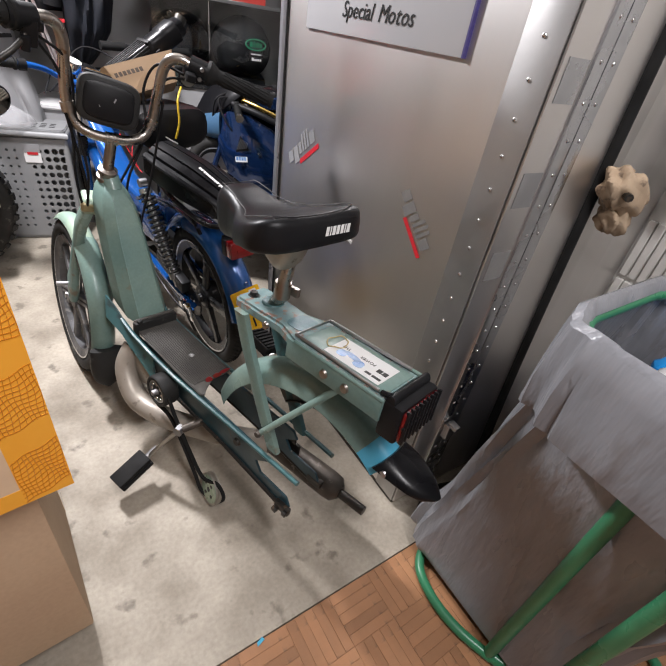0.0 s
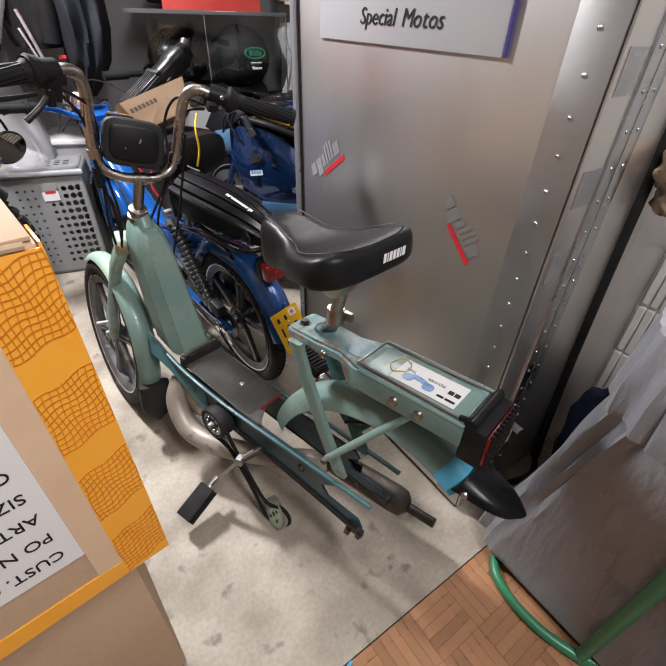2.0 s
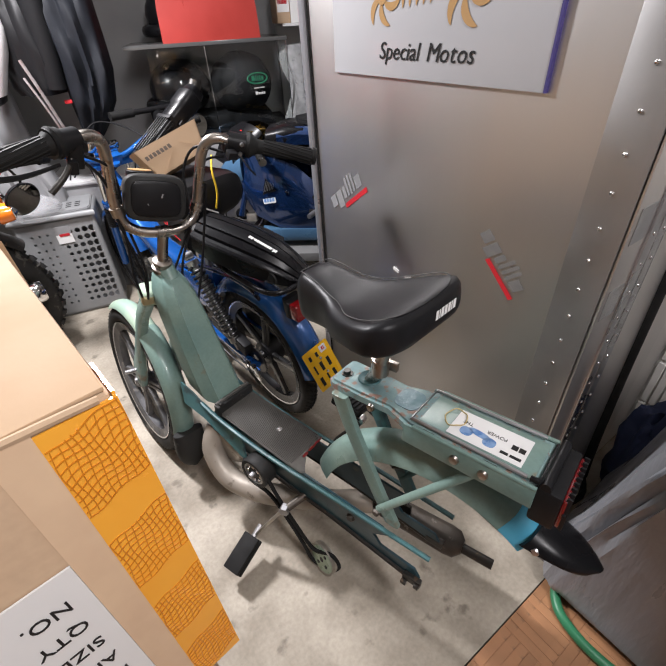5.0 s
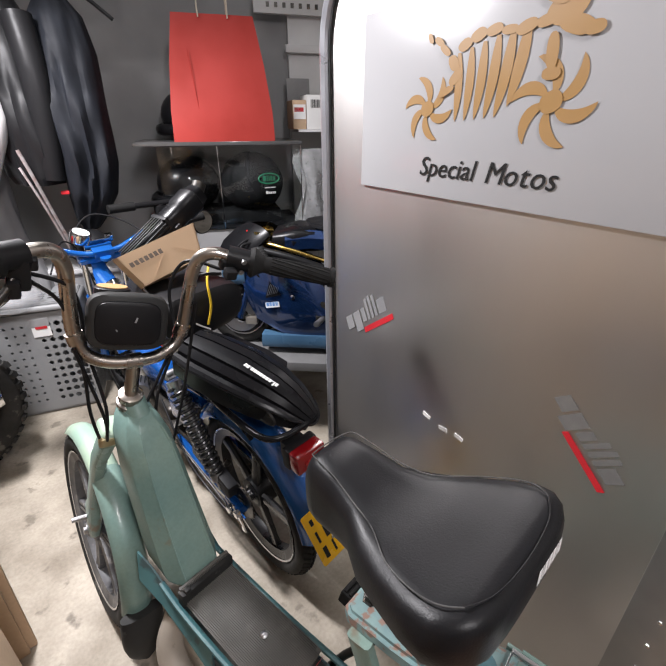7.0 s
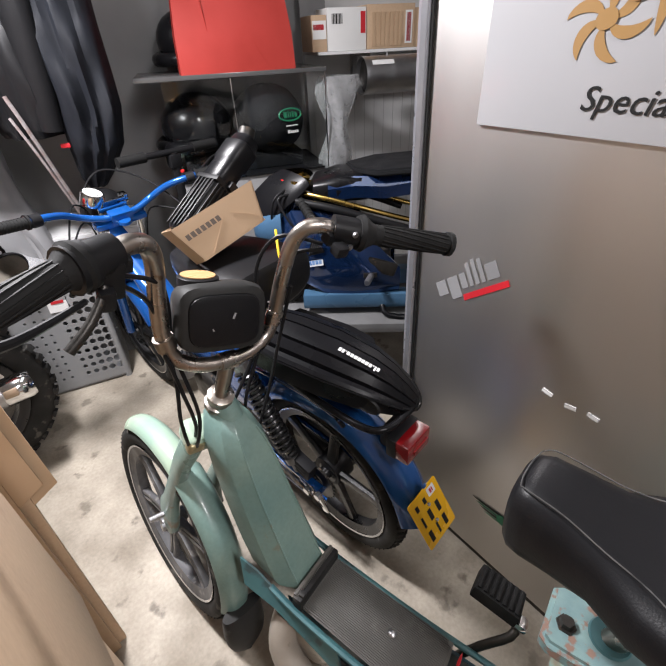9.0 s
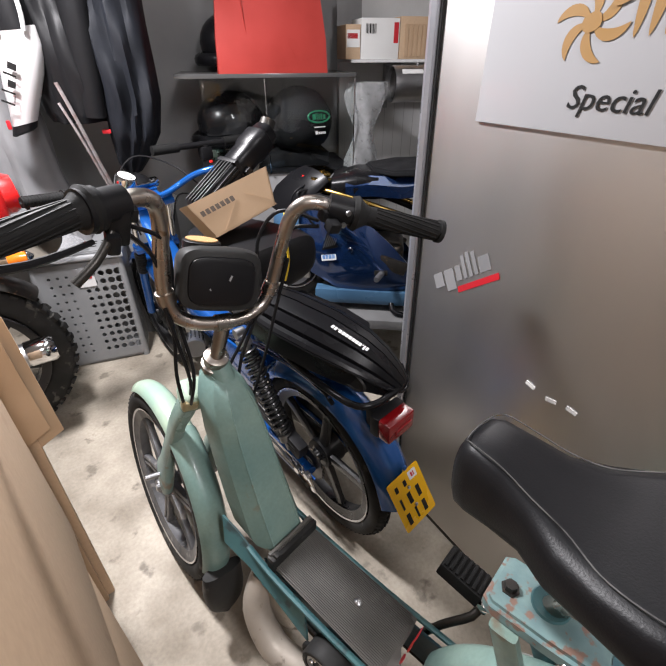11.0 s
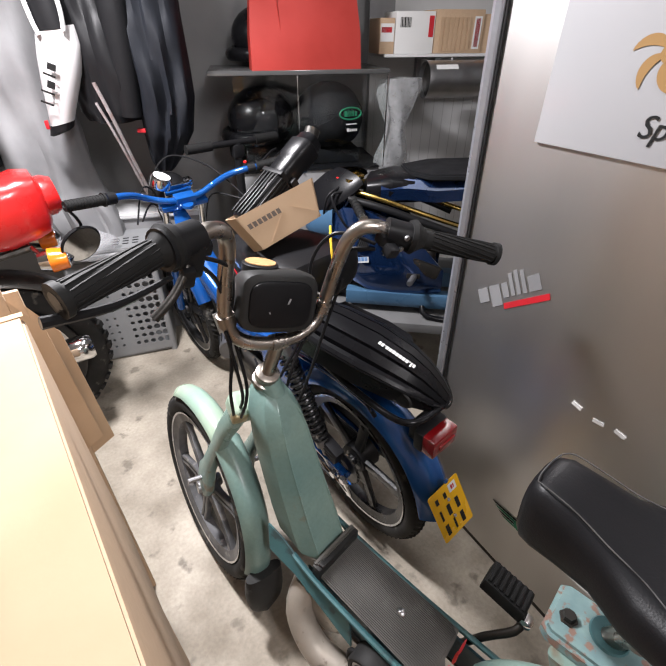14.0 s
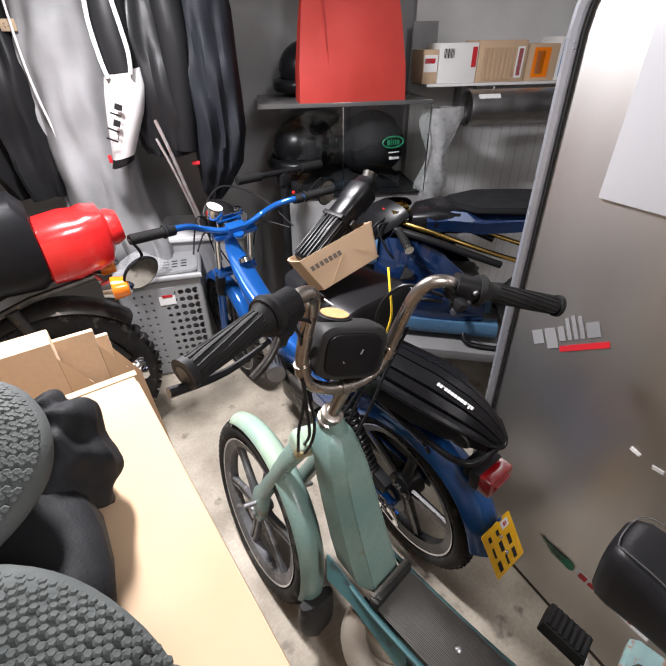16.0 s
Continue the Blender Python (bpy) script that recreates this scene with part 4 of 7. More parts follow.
gm("clip_hook", tube([(-0.05, -0.68, 0.034), (-0.052, -0.70, 0.038), (-0.046, -0.705, 0.036)], 0.005, 8), BLACKPLASTIC, tl, m=TL.copy())

# struts
for sx in (-1, 1):
    gm("strut", rings([[(sx * 0.046 + x, y0 + y, z) for x, y in superellipse(0.009, 0.018, 4, 12)] for y0, z in ((-0.305, 0.632), (-0.335, 0.56), (-0.40, 0.43), (-0.455, 0.33))]), GREEN if sx < 0 else TEAL, label="flat steel strut", m=pose(0.012, 0, 0))
    gm("brace", tube([(sx * 0.053, -0.425, 0.375), (sx * 0.058 + 0.006, -0.60, 0.632)], 0.009, 8, flat=0.6), GREEN if sx < 0 else TEAL)
gm("strut_bolt", lathe([(0.0, 0.006), (0.007, 0.006), (0.009, 0.0)], 8, pose(-0.064, -0.428, 0.38, 0, 0, 180)), RUST)

# engine, exhaust and drive on the near side
eng = gm("engine", join(box(0.09, 0.15, 0.11, (0.0, 0.06, 0.25), 0.03, seg=3), box(0.10, 0.08, 0.09, (0.0, -0.02, 0.25), 0.02)), DARKSTEEL, label="grimy engine block")
gm("flywheel_cover", lathe([(0.0, -0.03), (0.05, -0.028), (0.065, -0.015), (0.068, 0.02), (0.06, 0.03)], 24, pose(-0.04, 0.075, 0.25)), CASTALU, eng, "dull cast engine cover")
gm("exhaust_bend", tube([(-0.05, 0.13, 0.29), (-0.085, 0.12, 0.23), (-0.095, 0.06, 0.165), (-0.08, -0.02, 0.15), (-0.05, -0.09, 0.145), (0.02, -0.22, 0.15), (0.085, -0.34, 0.175)], 0.031, 14, 5), mat("dusty_grey_steel", (0.40, 0.36, 0.31), (0.29, 0.26, 0.22), 0.5, 0.35, scale=12, bump=0.2, c=(0.18, 0.15, 0.12), cover=0.62), label="bulging grey exhaust pipe")
gm("muffler", lathe([(0.0, -0.16), (0.022, -0.16), (0.034, -0.14), (0.036, -0.02), (0.037, 0.05), (0.034, 0.075), (0.018, 0.09), (0.0, 0.09)], 20, frame_of((0.098, -0.50, 0.182), (0.03, -1, 0.03), (0, 0, 1))), RUST, label="sooty brown exhaust silencer")
gm("tail_pipe", tube([(0.1, -0.585, 0.183), (0.102, -0.665, 0.186)], 0.0125, 12), DARKSTEEL)
gm("exhaust_bracket", join(box(0.004, 0.07, 0.05, (0.07, -0.42, 0.24), 0.006), box(0.006, 0.09, 0.016, (0.064, -0.40, 0.275), 0.003)), DARKSTEEL)
V = pose(-0.087, -0.078, 0.282)
drum = gm("drive_drum", lathe([(0.0, 0.022), (0.044, 0.022), (0.046, 0.018), (0.046, -0.016), (0.043, -0.02), (0.036, -0.02), (0.034, -0.012), (0.018, -0.010), (0.018, -0.016), (0.0, -0.016)], 28), DUSTY, label="round drive drum with a ball bearing", m=V.copy())
gm("bearing_race", lathe([(0.034, -0.013), (0.034, -0.018), (0.029, -0.019), (0.029, -0.012)], 24, closed=True), STEEL, drum, m=V.copy())
for i in range(8):
    a = i * math.pi / 4
    gm("bearing_ball", lathe([(0.0, -0.006), (0.0045, -0.0045), (0.006, 0), (0.0045, 0.0045), (0.0, 0.006)], 10), BRIGHT, drum, m=V @ pose(-0.013, 0.0235 * math.cos(a), 0.0235 * math.sin(a)))
gm("drum_shaft", lathe([(0.0, -0.03), (0.007, -0.03), (0.009, -0.016), (0.009, 0.03)], 12), STEEL, drum, m=V.copy())
gm("drive_belt", tube([(-0.095, -0.10, 0.305), (-0.096, -0.155, 0.235), (-0.088, -0.205, 0.15), (-0.078, -0.255, 0.075), (-0.066, -0.305, 0.082), (-0.062, -0.330, 0.046), (-0.066, -0.312, 0.012), (-0.070, -0.282, 0.002), (-0.077, -0.246, 0.016), (-0.084, -0.228, 0.07), (-0.093, -0.19, 0.15), (-0.09, -0.12, 0.21), (-0.088, -0.04, 0.218), (-0.09, -0.03, 0.29)], 0.0055, 8, 5, closed=True), RUBBER, label="slack black drive belt")
P = pose(-0.068, -0.282, 0.044, 0, 8, -12) @ Matrix.Diagonal((1.2, 1.3, 1.3, 1))
pul = gm("belt_pulley", lathe([(0.0, -0.005), (0.033, -0.005), (0.0355, -0.007), (0.0355, -0.003), (0.030, 0.0), (0.0355, 0.004), (0.0355, 0.008), (0.0, 0.008)], 28), CASTALU, label="loose pale green belt pulley on the floor", m=P.copy())
gm("pulley_face", lathe([(0.0, -0.0065), (0.031, -0.0062), (0.031, -0.004)], 28), PALEGREEN, pul, m=P.copy())
for i in range(4):
    a = i * math.pi / 2 + 0.5
    gm("pulley_hole", lathe([(0.0, -0.0072), (0.0042, -0.0072), (0.0042, -0.006)], 10), INK, pul, m=P @ pose(0, 0.017 * math.cos(a), 0.017 * math.sin(a)))
gm("pulley_bore", lathe([(0.0, -0.0072), (0.0055, -0.0072), (0.0055, -0.006)], 12), INK, pul, m=P.copy())
# cranks and pedals
cr = gm("crank", rings([[(x0 + x, y0, z0 + z) for x, z in superellipse(0.010, 0.009, 3, 10)] for x0, y0, z0 in ((-0.085, -0.19, 0.225), (-0.105, -0.17, 0.20), (-0.125, -0.14, 0.15), (-0.14, -0.115, 0.105), (-0.142, -0.108, 0.092))]), CASTALU, label="bare alloy crank arm")
gm("crank_axle", tube([(-0.04, -0.21, 0.24), (-0.105, -0.185, 0.222)], 0.011, 10), RUST, cr)
gm("crank_nut", lathe([(0.0, -0.01), (0.014, -0.01), (0.014, 0.01), (0.0, 0.01)], 6, pose(-0.105, -0.185, 0.222, 0, 0, 20)), STEEL, cr)
PD = pose(-0.20, -0.104, 0.062, 0, -22, 4)
ped = gm("pedal", join(box(0.10, 0.05, 0.012, (0, 0, 0.010), 0.003), box(0.10, 0.05, 0.012, (0, 0, -0.010), 0.003), box(0.10, 0.014, 0.03, (0, 0, 0), 0.003)), RUBBER, label="black rubber block pedal", m=PD.copy())
gm("pedal_axle", tube([(0.05, 0, 0), (0.085, 0, 0)], 0.008, 8), STEEL, ped, m=PD.copy())
PR = pose(0.140, -0.215, 0.430, 10, 8, 0)
ped = gm("pedal", box(0.06, 0.085, 0.028, (0, 0, 0), 0.004), RUBBER, label="black rubber block pedal", m=PR.copy())
for i in range(7):
    gm("pedal_tread", box(0.052, 0.006, 0.005, (0, -0.034 + 0.0115 * i, 0.0155), 0.001), RUBBER, ped, m=PR.copy())
gm("crank", tube([(0.125, -0.258, 0.408), (0.105, -0.255, 0.392), (0.085, -0.215, 0.34), (0.07, -0.17, 0.25)], 0.008, 10, 3), DARKSTEEL)
gm("pedal_cap", lathe([(0.0, -0.012), (0.012, -0.010), (0.014, 0.0), (0.012, 0.010), (0.0, 0.012)], 12, pose(0.122, -0.262, 0.413)), BRIGHT)

# seat post and saddle
gm("seat_post", tube([(0.022, -0.340, 0.645), (0.020, -0.362, 0.695), (0.010, -0.380, 0.768)], 0.0135, 14), CHROME, label="worn chrome seat post")
gm("post_clamp", join(lathe([(0.0, -0.018), (0.018, -0.018), (0.018, 0.018), (0.0, 0.018)], 14, pose(0.020, -0.363, 0.698, -20, -90, 0)), box(0.012, 0.03, 0.02, (0.038, -0.378, 0.696), 0.003)), CHROME)
SD = FI @ pose(0.358, 0.704, 0.804, -5, 1, 9) @ Matrix.Diagonal((0.91, 0.85, 0.97, 1))
gm("seat_bracket", rings([[(x * k, -0.050 + y * k2, z) for x, y in superellipse(0.034, 0.058, 3, 14)] for z, k, k2 in ((-0.050, 0.6, 0.35), (-0.032, 0.9, 0.75), (0.005, 1.1, 1.2))]), CASTALU, label="pressed steel saddle bracket", m=SD.copy())
secs = []
for y, hw, z0, z1, p in ((0.160, 0.026, -0.015, 0.050, 2.6), (0.157, 0.042, -0.030, 0.066, 3.2), (0.148, 0.050, -0.036, 0.076, 3.6), (0.13, 0.054, -0.036, 0.080, 3.8), (0.09, 0.058, -0.030, 0.074, 4), (0.045, 0.066, -0.024, 0.062, 4), (0.0, 0.082, -0.016, 0.058, 4),
                         (-0.045, 0.097, 0.002, 0.062, 5), (-0.09, 0.109, 0.012, 0.072, 6), (-0.125, 0.114, 0.018, 0.080, 7), (-0.148, 0.108, 0.022, 0.085, 7), (-0.163, 0.096, 0.023, 0.085, 6), (-0.172, 0.080, 0.026, 0.081, 5), (-0.176, 0.060, 0.034, 0.074, 4)):
    ring = []
    for x, z in superellipse(1, 1, p, 44):
        zz = (z0 + z1) / 2 + z * (z1 - z0) / 2
        k = 1 - 0.10 * max(z, 0) ** 2
        if z > 0:
            zz += 0.008 * abs(x) ** 2 * (0.3 + (0.158 - y) * 1.2) - 0.004
        ring.append((x * hw * k * (1.0 if y > 0.02 else 1.14), y, zz + 0.0012 * noise.noise(Vector((14 * x * hw / 0.1, 30 * y, 3 * z)))))
    secs.append(ring)
saddle = gm("saddle", rings(secs), BLACKVINYL, label="black vinyl saddle with stitched piping", m=SD.copy())
THREAD = mat("dusty_seam", (0.09, 0.088, 0.085), (0.02, 0.02, 0.02), 0.6, scale=40, bump=0.0)
for sx in (-1, 1):
    gm("piping", tube([(sx * 0.034, 0.146, 0.0745), (sx * 0.040, 0.13, 0.0785), (sx * 0.043, 0.09, 0.0725), (sx * 0.050, 0.045, 0.061), (sx * 0.062, 0.0, 0.0575), (sx * 0.089, -0.045, 0.062), (sx * 0.104, -0.09, 0.073), (sx * 0.106, -0.125, 0.082), (sx * 0.094, -0.148, 0.0855)], 0.0009, 6, 5), THREAD, saddle, m=SD.copy())
gm("piping", tube([(-0.034, 0.146, 0.0745), (-0.015, 0.150, 0.0735), (0.015, 0.150, 0.0735), (0.034, 0.146, 0.0745)], 0.0009, 6, 5), THREAD, saddle, m=SD.copy())
gm("piping", tube([(-0.094, -0.148, 0.0855), (-0.06, -0.163, 0.084), (0.0, -0.168, 0.083), (0.06, -0.163, 0.084), (0.094, -0.148, 0.0855)], 0.0010, 6, 5), BLACKVINYL, saddle, m=SD.copy())
gm("white_mark", bars([(0.0075, 1), (0.003, 1)] + [(0.0075, 1)] * 3 + [(0.003, 1), (0.008, 1)], 0.016, 0.0028, frame_of((0.006, -0.1775, 0.046), (1, 0.0, 0), (0, -1, 0.0)), slant=0.15), PAPER, saddle, "row of white printed marks", m=SD.copy())


# ---------- the blue moped ----------
BM = pose(0.452, 1.365, 0, 0, -3, 9)
bike = thing("moped", BM, "glossy blue moped with black cast wheels and a yellow plate", "moped")
BI = BM.inverted()


def bp(name, bm, material, parent=None, label="", m=None):
    return part(name, bm, material, parent or bike, label, m)


wheel(bike, "rear_wheel", pose(0, 0, 0.262, 0, 0, -3), 0.262, 0.058, 0.212, 5, "black road tyre", double=False)
BF = pose(0, 1.12, 0.262, 0, 0, -2)
wheel(bike, "front_wheel", BF, 0.262, 0.052, 0.212, 5, "black road tyre", double=False)
path = smooth_path([(0, 0.25, 0.44), (0, 0.17, 0.525), (0, 0.08, 0.572), (0, -0.04, 0.588), (0, -0.15, 0.568), (0, -0.235, 0.51), (0, -0.29, 0.43), (0, -0.32, 0.34)], 5)
secs = []
for i, q in enumerate(path):
    d = (path[min(i + 1, len(path) - 1)] - path[max(i - 1, 0)]).normalized()
    nrm = Vector((0, -d.z, d.y))
    nrm = nrm if nrm.dot(q - Vector((0, 0, 0.26))) > 0 else -nrm
    ring = []
    for s, off in ((1, 0.0), (-1, -0.003)):
        for j in range(11):
            u = (j / 10 * 2 - 1) * s
            ring.append(q + Vector((u * 0.05, 0, 0)) + nrm * (off - 0.045 * abs(u) ** 2.6))
    secs.append(ring)
guard = bp("rear_mudguard", rings(secs), MIDBLUE, label="glossy blue rear mudguard")
bp("mudguard_front", fender(0.285, 0.07, 35, 150, BF, 0.03), BLUE)
# tail lamp and plate
tl = bp("tail_lamp", join(box(0.055, 0.03, 0.05, (0, -0.212, 0.575), 0.006), box(0.085, 0.025, 0.055, (0, -0.236, 0.578), 0.006)), BLACKPLASTIC, label="tail lamp with a deep red lens")
bp("lens", join(box(0.08, 0.036, 0.052, (0, -0.260, 0.578), 0.006), box(0.05, 0.004, 0.012, (0.004, -0.279, 0.576), 0.001)), REDLENS, tl)
PL = frame_of((-0.008, -0.326, 0.394), (0.985, -0.02, 0.12), (0, -0.90, 0.43))
plt = bp("number_plate", plate(rounded(0.098, 0.138, 0.005, 3), 0.0016, 0.0, PL @ pose(0, 0, 0)), YELLOW, label="yellow number plate with dark bars")
for y, row in ((0.036, [(0.009, 0.6), (0.009, 0.6)]), (-0.012, [(0.006, 1), (0.011, 1), (0.011, 1)]), (-0.056, [(0.011, 1), (0.006, 1), (0.011, 1)])):
    bp("plate_bar", bars(row, 0.030 if y < 0 else 0.026, 0.017, PL @ pose(-0.034, y, 0.002)), INK, plt)
bp("plate_seal", plate(rounded(0.024, 0.022, 0.002, 2), 0.0006, 0.0, PL @ pose(0.024, 0.05, 0.002)), PAPER, plt)
bp("seal_bar", bars([(0.005, 1), (0.003, 1)], 0.011, 0.002, PL @ pose(0.019, 0.045, 0.0028)), LOGORED, plt)
for y in (0.028, -0.022):
    bp("plate_screw", lathe([(0.0, 0.004), (0.004, 0.003), (0.005, 0.0)], 10, PL @ pose(0.002, y, 0.002, 0, -90, 0)), BRIGHT, plt)
bp("reflector_screw", lathe([(0.0, 0.006), (0.006, 0.004), (0.007, 0.0)], 10, pose(-0.01, -0.300, 0.475, 0, 0, -90)), MIDBLUE)
# frame, tank and saddle
bp("frame_beam", rings([[(x, y0 + 0.4 * z, z0 + z) for x, z in superellipse(hw, hh, 4, 16)] for y0, z0, hw, hh in ((0.20, 0.50, 0.03, 0.035), (0.40, 0.455, 0.04, 0.05), (0.62, 0.46, 0.046, 0.06), (0.80, 0.565, 0.048, 0.06), (0.88, 0.64, 0.044, 0.05), (0.935, 0.705, 0.032, 0.04), (0.955, 0.75, 0.022, 0.03))]), BLUE, label="bright metallic blue frame and tank")
bp("side_cover", join(box(0.016, 0.16, 0.14, (-0.05, 0.30, 0.44), 0.007, (0, 0, 3)), box(0.016, 0.16, 0.14, (0.05, 0.30, 0.44), 0.007)), BLUE)
cap = bp("fuel_cap", lathe([(0.0, 0.022), (0.018, 0.022), (0.026, 0.016), (0.027, 0.0), (0.0, 0.0)], 20, pose(0.015, 0.885, 0.685, 0, -90, 0) @ pose(0, 0, 0, 0, 0, 25)), BRIGHT, label="chrome fuel cap")
for sx in (-1, 1):
    bp("subframe_tube", tube([(sx * 0.045, 0.42, 0.50), (sx * 0.052, 0.20, 0.575), (sx * 0.056, 0.0, 0.605), (sx * 0.058, -0.12, 0.60)], 0.009, 10, 4), NAVY)
    bp("swing_arm", tube([(sx * 0.062, 0.36, 0.29), (sx * 0.068, 0.16, 0.27), (sx * 0.07, -0.03, 0.262)], 0.012, 10, 3, flat=1.5), BLUE)
    sh0, sh1 = Vector((sx * 0.098, 0.185, 0.643)), Vector((sx * 0.085, 0.035, 0.315))
    d = (sh1 - sh0).normalized()
    s = bp("shock_absorber", join(tube([sh0 + d * 0.03, sh1], 0.0125, 10), tube([sh0 - Vector((0.012 * sx, 0, 0)), sh0 + Vector((0.014 * sx, 0, 0))], 0.014, 14), tube([sh0 + d * 0.018, sh0 + d * 0.036], 0.021, 14), tube([sh1 - d * 0.05, sh1 - d * 0.03], 0.021, 14)), STEEL, label="shock absorber with a black coil spring")
    q = d.orthogonal().normalized()
    w = d.cross(q)
    bp("spring", tube([sh0 + d * (0.038 + 0.26 * i / 180) + 0.0215 * (math.cos(i * math.pi / 6) * q + math.sin(i * math.pi / 6) * w) for i in range(181)], 0.0052, 7), SPRING, s)
    bp("rack_tube", tube([(sx * 0.066, 0.18, 0.675), (sx * 0.078, 0.02, 0.652), (sx * 0.080, -0.14, 0.645), (sx * 0.070, -0.215, 0.645), (sx * 0.035, -0.238, 0.645), (0, -0.240, 0.645)], 0.0078, 9, 4), SATIN, label="black carrier tube")
    bp("rack_stay", tube([(sx * 0.055, -0.12, 0.575), (sx * 0.078, -0.10, 0.648)], 0.006, 8), SATIN)
# chain side
cg = bp("chain_guard", join(box(0.034, 0.20, 0.052, (-0.078, 0.085, 0.352), 0.008, (14, 0, 0)), box(0.026, 0.16, 0.030, (-0.078, 0.13, 0.395), 0.008, (22, 0, 0))), BLACKPLASTIC, label="black chain guard")
for k in range(3):
    bp("guard_groove", box(0.002, 0.17, 0.003, (-0.0955, 0.085, 0.338 + 0.014 * k), 0.0, (14, 0, 0)), SATIN, cg)
bp("brake_rod", tube([(-0.09, 0.30, 0.31), (-0.092, 0.10, 0.275), (-0.092, -0.055, 0.235)], 0.0035, 7, 3), BRIGHT)
bp("brake_arm", join(box(0.008, 0.02, 0.07, (-0.09, -0.05, 0.25), 0.003, (-20, 0, 0)), lathe([(0.0, -0.008), (0.011, -0.008), (0.012, 0.006)], 6, pose(-0.094, -0.042, 0.275))), BRIGHT)
bp("brake_cable", tube([(-0.07, 0.42, 0.42), (-0.095, 0.25, 0.30), (-0.095, 0.12, 0.245), (-0.09, 0.0, 0.225)], 0.0035, 7, 4), BLACKPLASTIC)
# added dark sheet behind the wheel, stands in for the shade between the spokes
bp("shade_plate", box(0.004, 0.26, 0.20, (0.065, 0.08, 0.34), 0.002), BLACKPLASTIC)
spk = bp("sprocket", lathe([(0.02, -0.003), (0.058, -0.003), (0.058, 0.003), (0.02, 0.003)], 30, pose(-0.052, 0, 0.262), closed=True), DARKSTEEL)
for i in range(24):
    a = i * math.pi / 12
    bp("tooth", box(0.004, 0.007, 0.006, (-0.052, 0.059 * math.cos(a), 0.262 + 0.059 * math.sin(a)), 0.0, (math.degrees(a), 0, 0)), DARKSTEEL, spk)
bp("chain", join(tube([(-0.055, 0.0, 0.322), (-0.055, 0.40, 0.30)], 0.0055, 6), tube([(-0.055, 0.0, 0.202), (-0.055, 0.40, 0.25)], 0.0055, 6)), DARKSTEEL)
bp("axle_nut", lathe([(0.0, -0.02), (0.012, -0.02), (0.013, -0.004), (0.018, -0.004), (0.018, 0.004)], 6, pose(-0.082, 0.0, 0.262)), BRIGHT)
bp("chain_adjuster", join(box(0.012, 0.05, 0.028, (-0.08, 0.015, 0.27), 0.004), tube([(-0.082, 0.03, 0.27), (-0.082, -0.06, 0.262)], 0.0035, 8)), BLUE)
bp("brake_drum", lathe([(0.0, -0.03), (0.045, -0.028), (0.05, 0.0), (0.05, 0.03), (0.0, 0.03)], 26, pose(0.01, 0, 0.262)), BLACKPLASTIC)
# engine
eng = bp("engine", join(box(0.12, 0.18, 0.13, (0.0, 0.52, 0.29), 0.03, seg=3), box(0.06, 0.10, 0.08, (-0.04, 0.44, 0.27), 0.02)), DARKSTEEL, label="small dark two-stroke engine")
for i in range(9):
    bp("cooling_fin", box(0.10, 0.006, 0.10, (0.0, 0.64 + i * 0.0125, 0.34 + 0.004 * i), 0.0015, (-20, 0, 0)), CASTALU, eng)
bp("air_filter", lathe([(0.0, -0.05), (0.024, -0.05), (0.027, -0.04), (0.034, 0.04), (0.034, 0.05), (0.0, 0.05)], 22, frame_of((-0.075, 0.60, 0.385), (-0.4, -0.9, 0.1), (0, 0, 1))), STEEL, eng, "small conical air filter")
for i in range(14):
    a = i * 2 * math.pi / 14
    bp("filter_pleat", box(0.075, 0.003, 0.004, (0, 0.031 * math.cos(a), 0.031 * math.sin(a)), 0.0, (math.degrees(a), 0, 0)), BLACKPLASTIC, eng, m=frame_of((-0.075, 0.60, 0.385), (-0.4, -0.9, 0.1), (0, 0, 1)))
bp("exhaust_pipe", tube([(0.03, 0.72, 0.28), (0.06, 0.70, 0.18), (0.08, 0.50, 0.14), (0.09, 0.2, 0.17), (0.09, 0.0, 0.2)], 0.022, 12, 4), DARKSTEEL)
# saddle
bp("saddle", rings([[(x * hw, y0, z0 + z * hh + 0.01 * x * x) for x, z in superellipse(1, 1, 3.2, 22)] for y0, hw, z0, hh in ((0.44, 0.05, 0.80, 0.03), (0.43, 0.075, 0.802, 0.045), (0.36, 0.095, 0.805, 0.055), (0.26, 0.112, 0.81, 0.06), (0.16, 0.12, 0.815, 0.062), (0.115, 0.115, 0.815, 0.058), (0.10, 0.095, 0.815, 0.04))]), BLACKVINYL, label="thick black vinyl saddle")
bp("saddle_post", tube([(0, 0.27, 0.52), (0, 0.24, 0.76)], 0.014, 12), STEEL)
# steering
SB = BI @ frame_of((0.288, 2.325, 0.738), (0.994, 0.10, 0.035), (0.03, -0.30, 0.95))
for sx in (-1, 1):
    leg = bp("fork_leg", tube([(sx * 0.07, 0.012, -0.265), (sx * 0.07, 0.012, -0.50)], 0.018, 12), BLUE, m=SB.copy())
    bp("fork_tube", tube([(sx * 0.07, 0.012, 0.07), (sx * 0.07, 0.012, -0.28)], 0.012, 12), BRIGHT, leg, m=SB.copy())
    for i in range(8):
        bp("gaiter_ring", lathe([(0.017, -0.006), (0.022, 0.0), (0.017, 0.006)], 14, pose(sx * 0.07, 0.012, -0.175 - 0.0125 * i, 0, 90, 0), closed=True), RUBBER, leg, m=SB.copy())
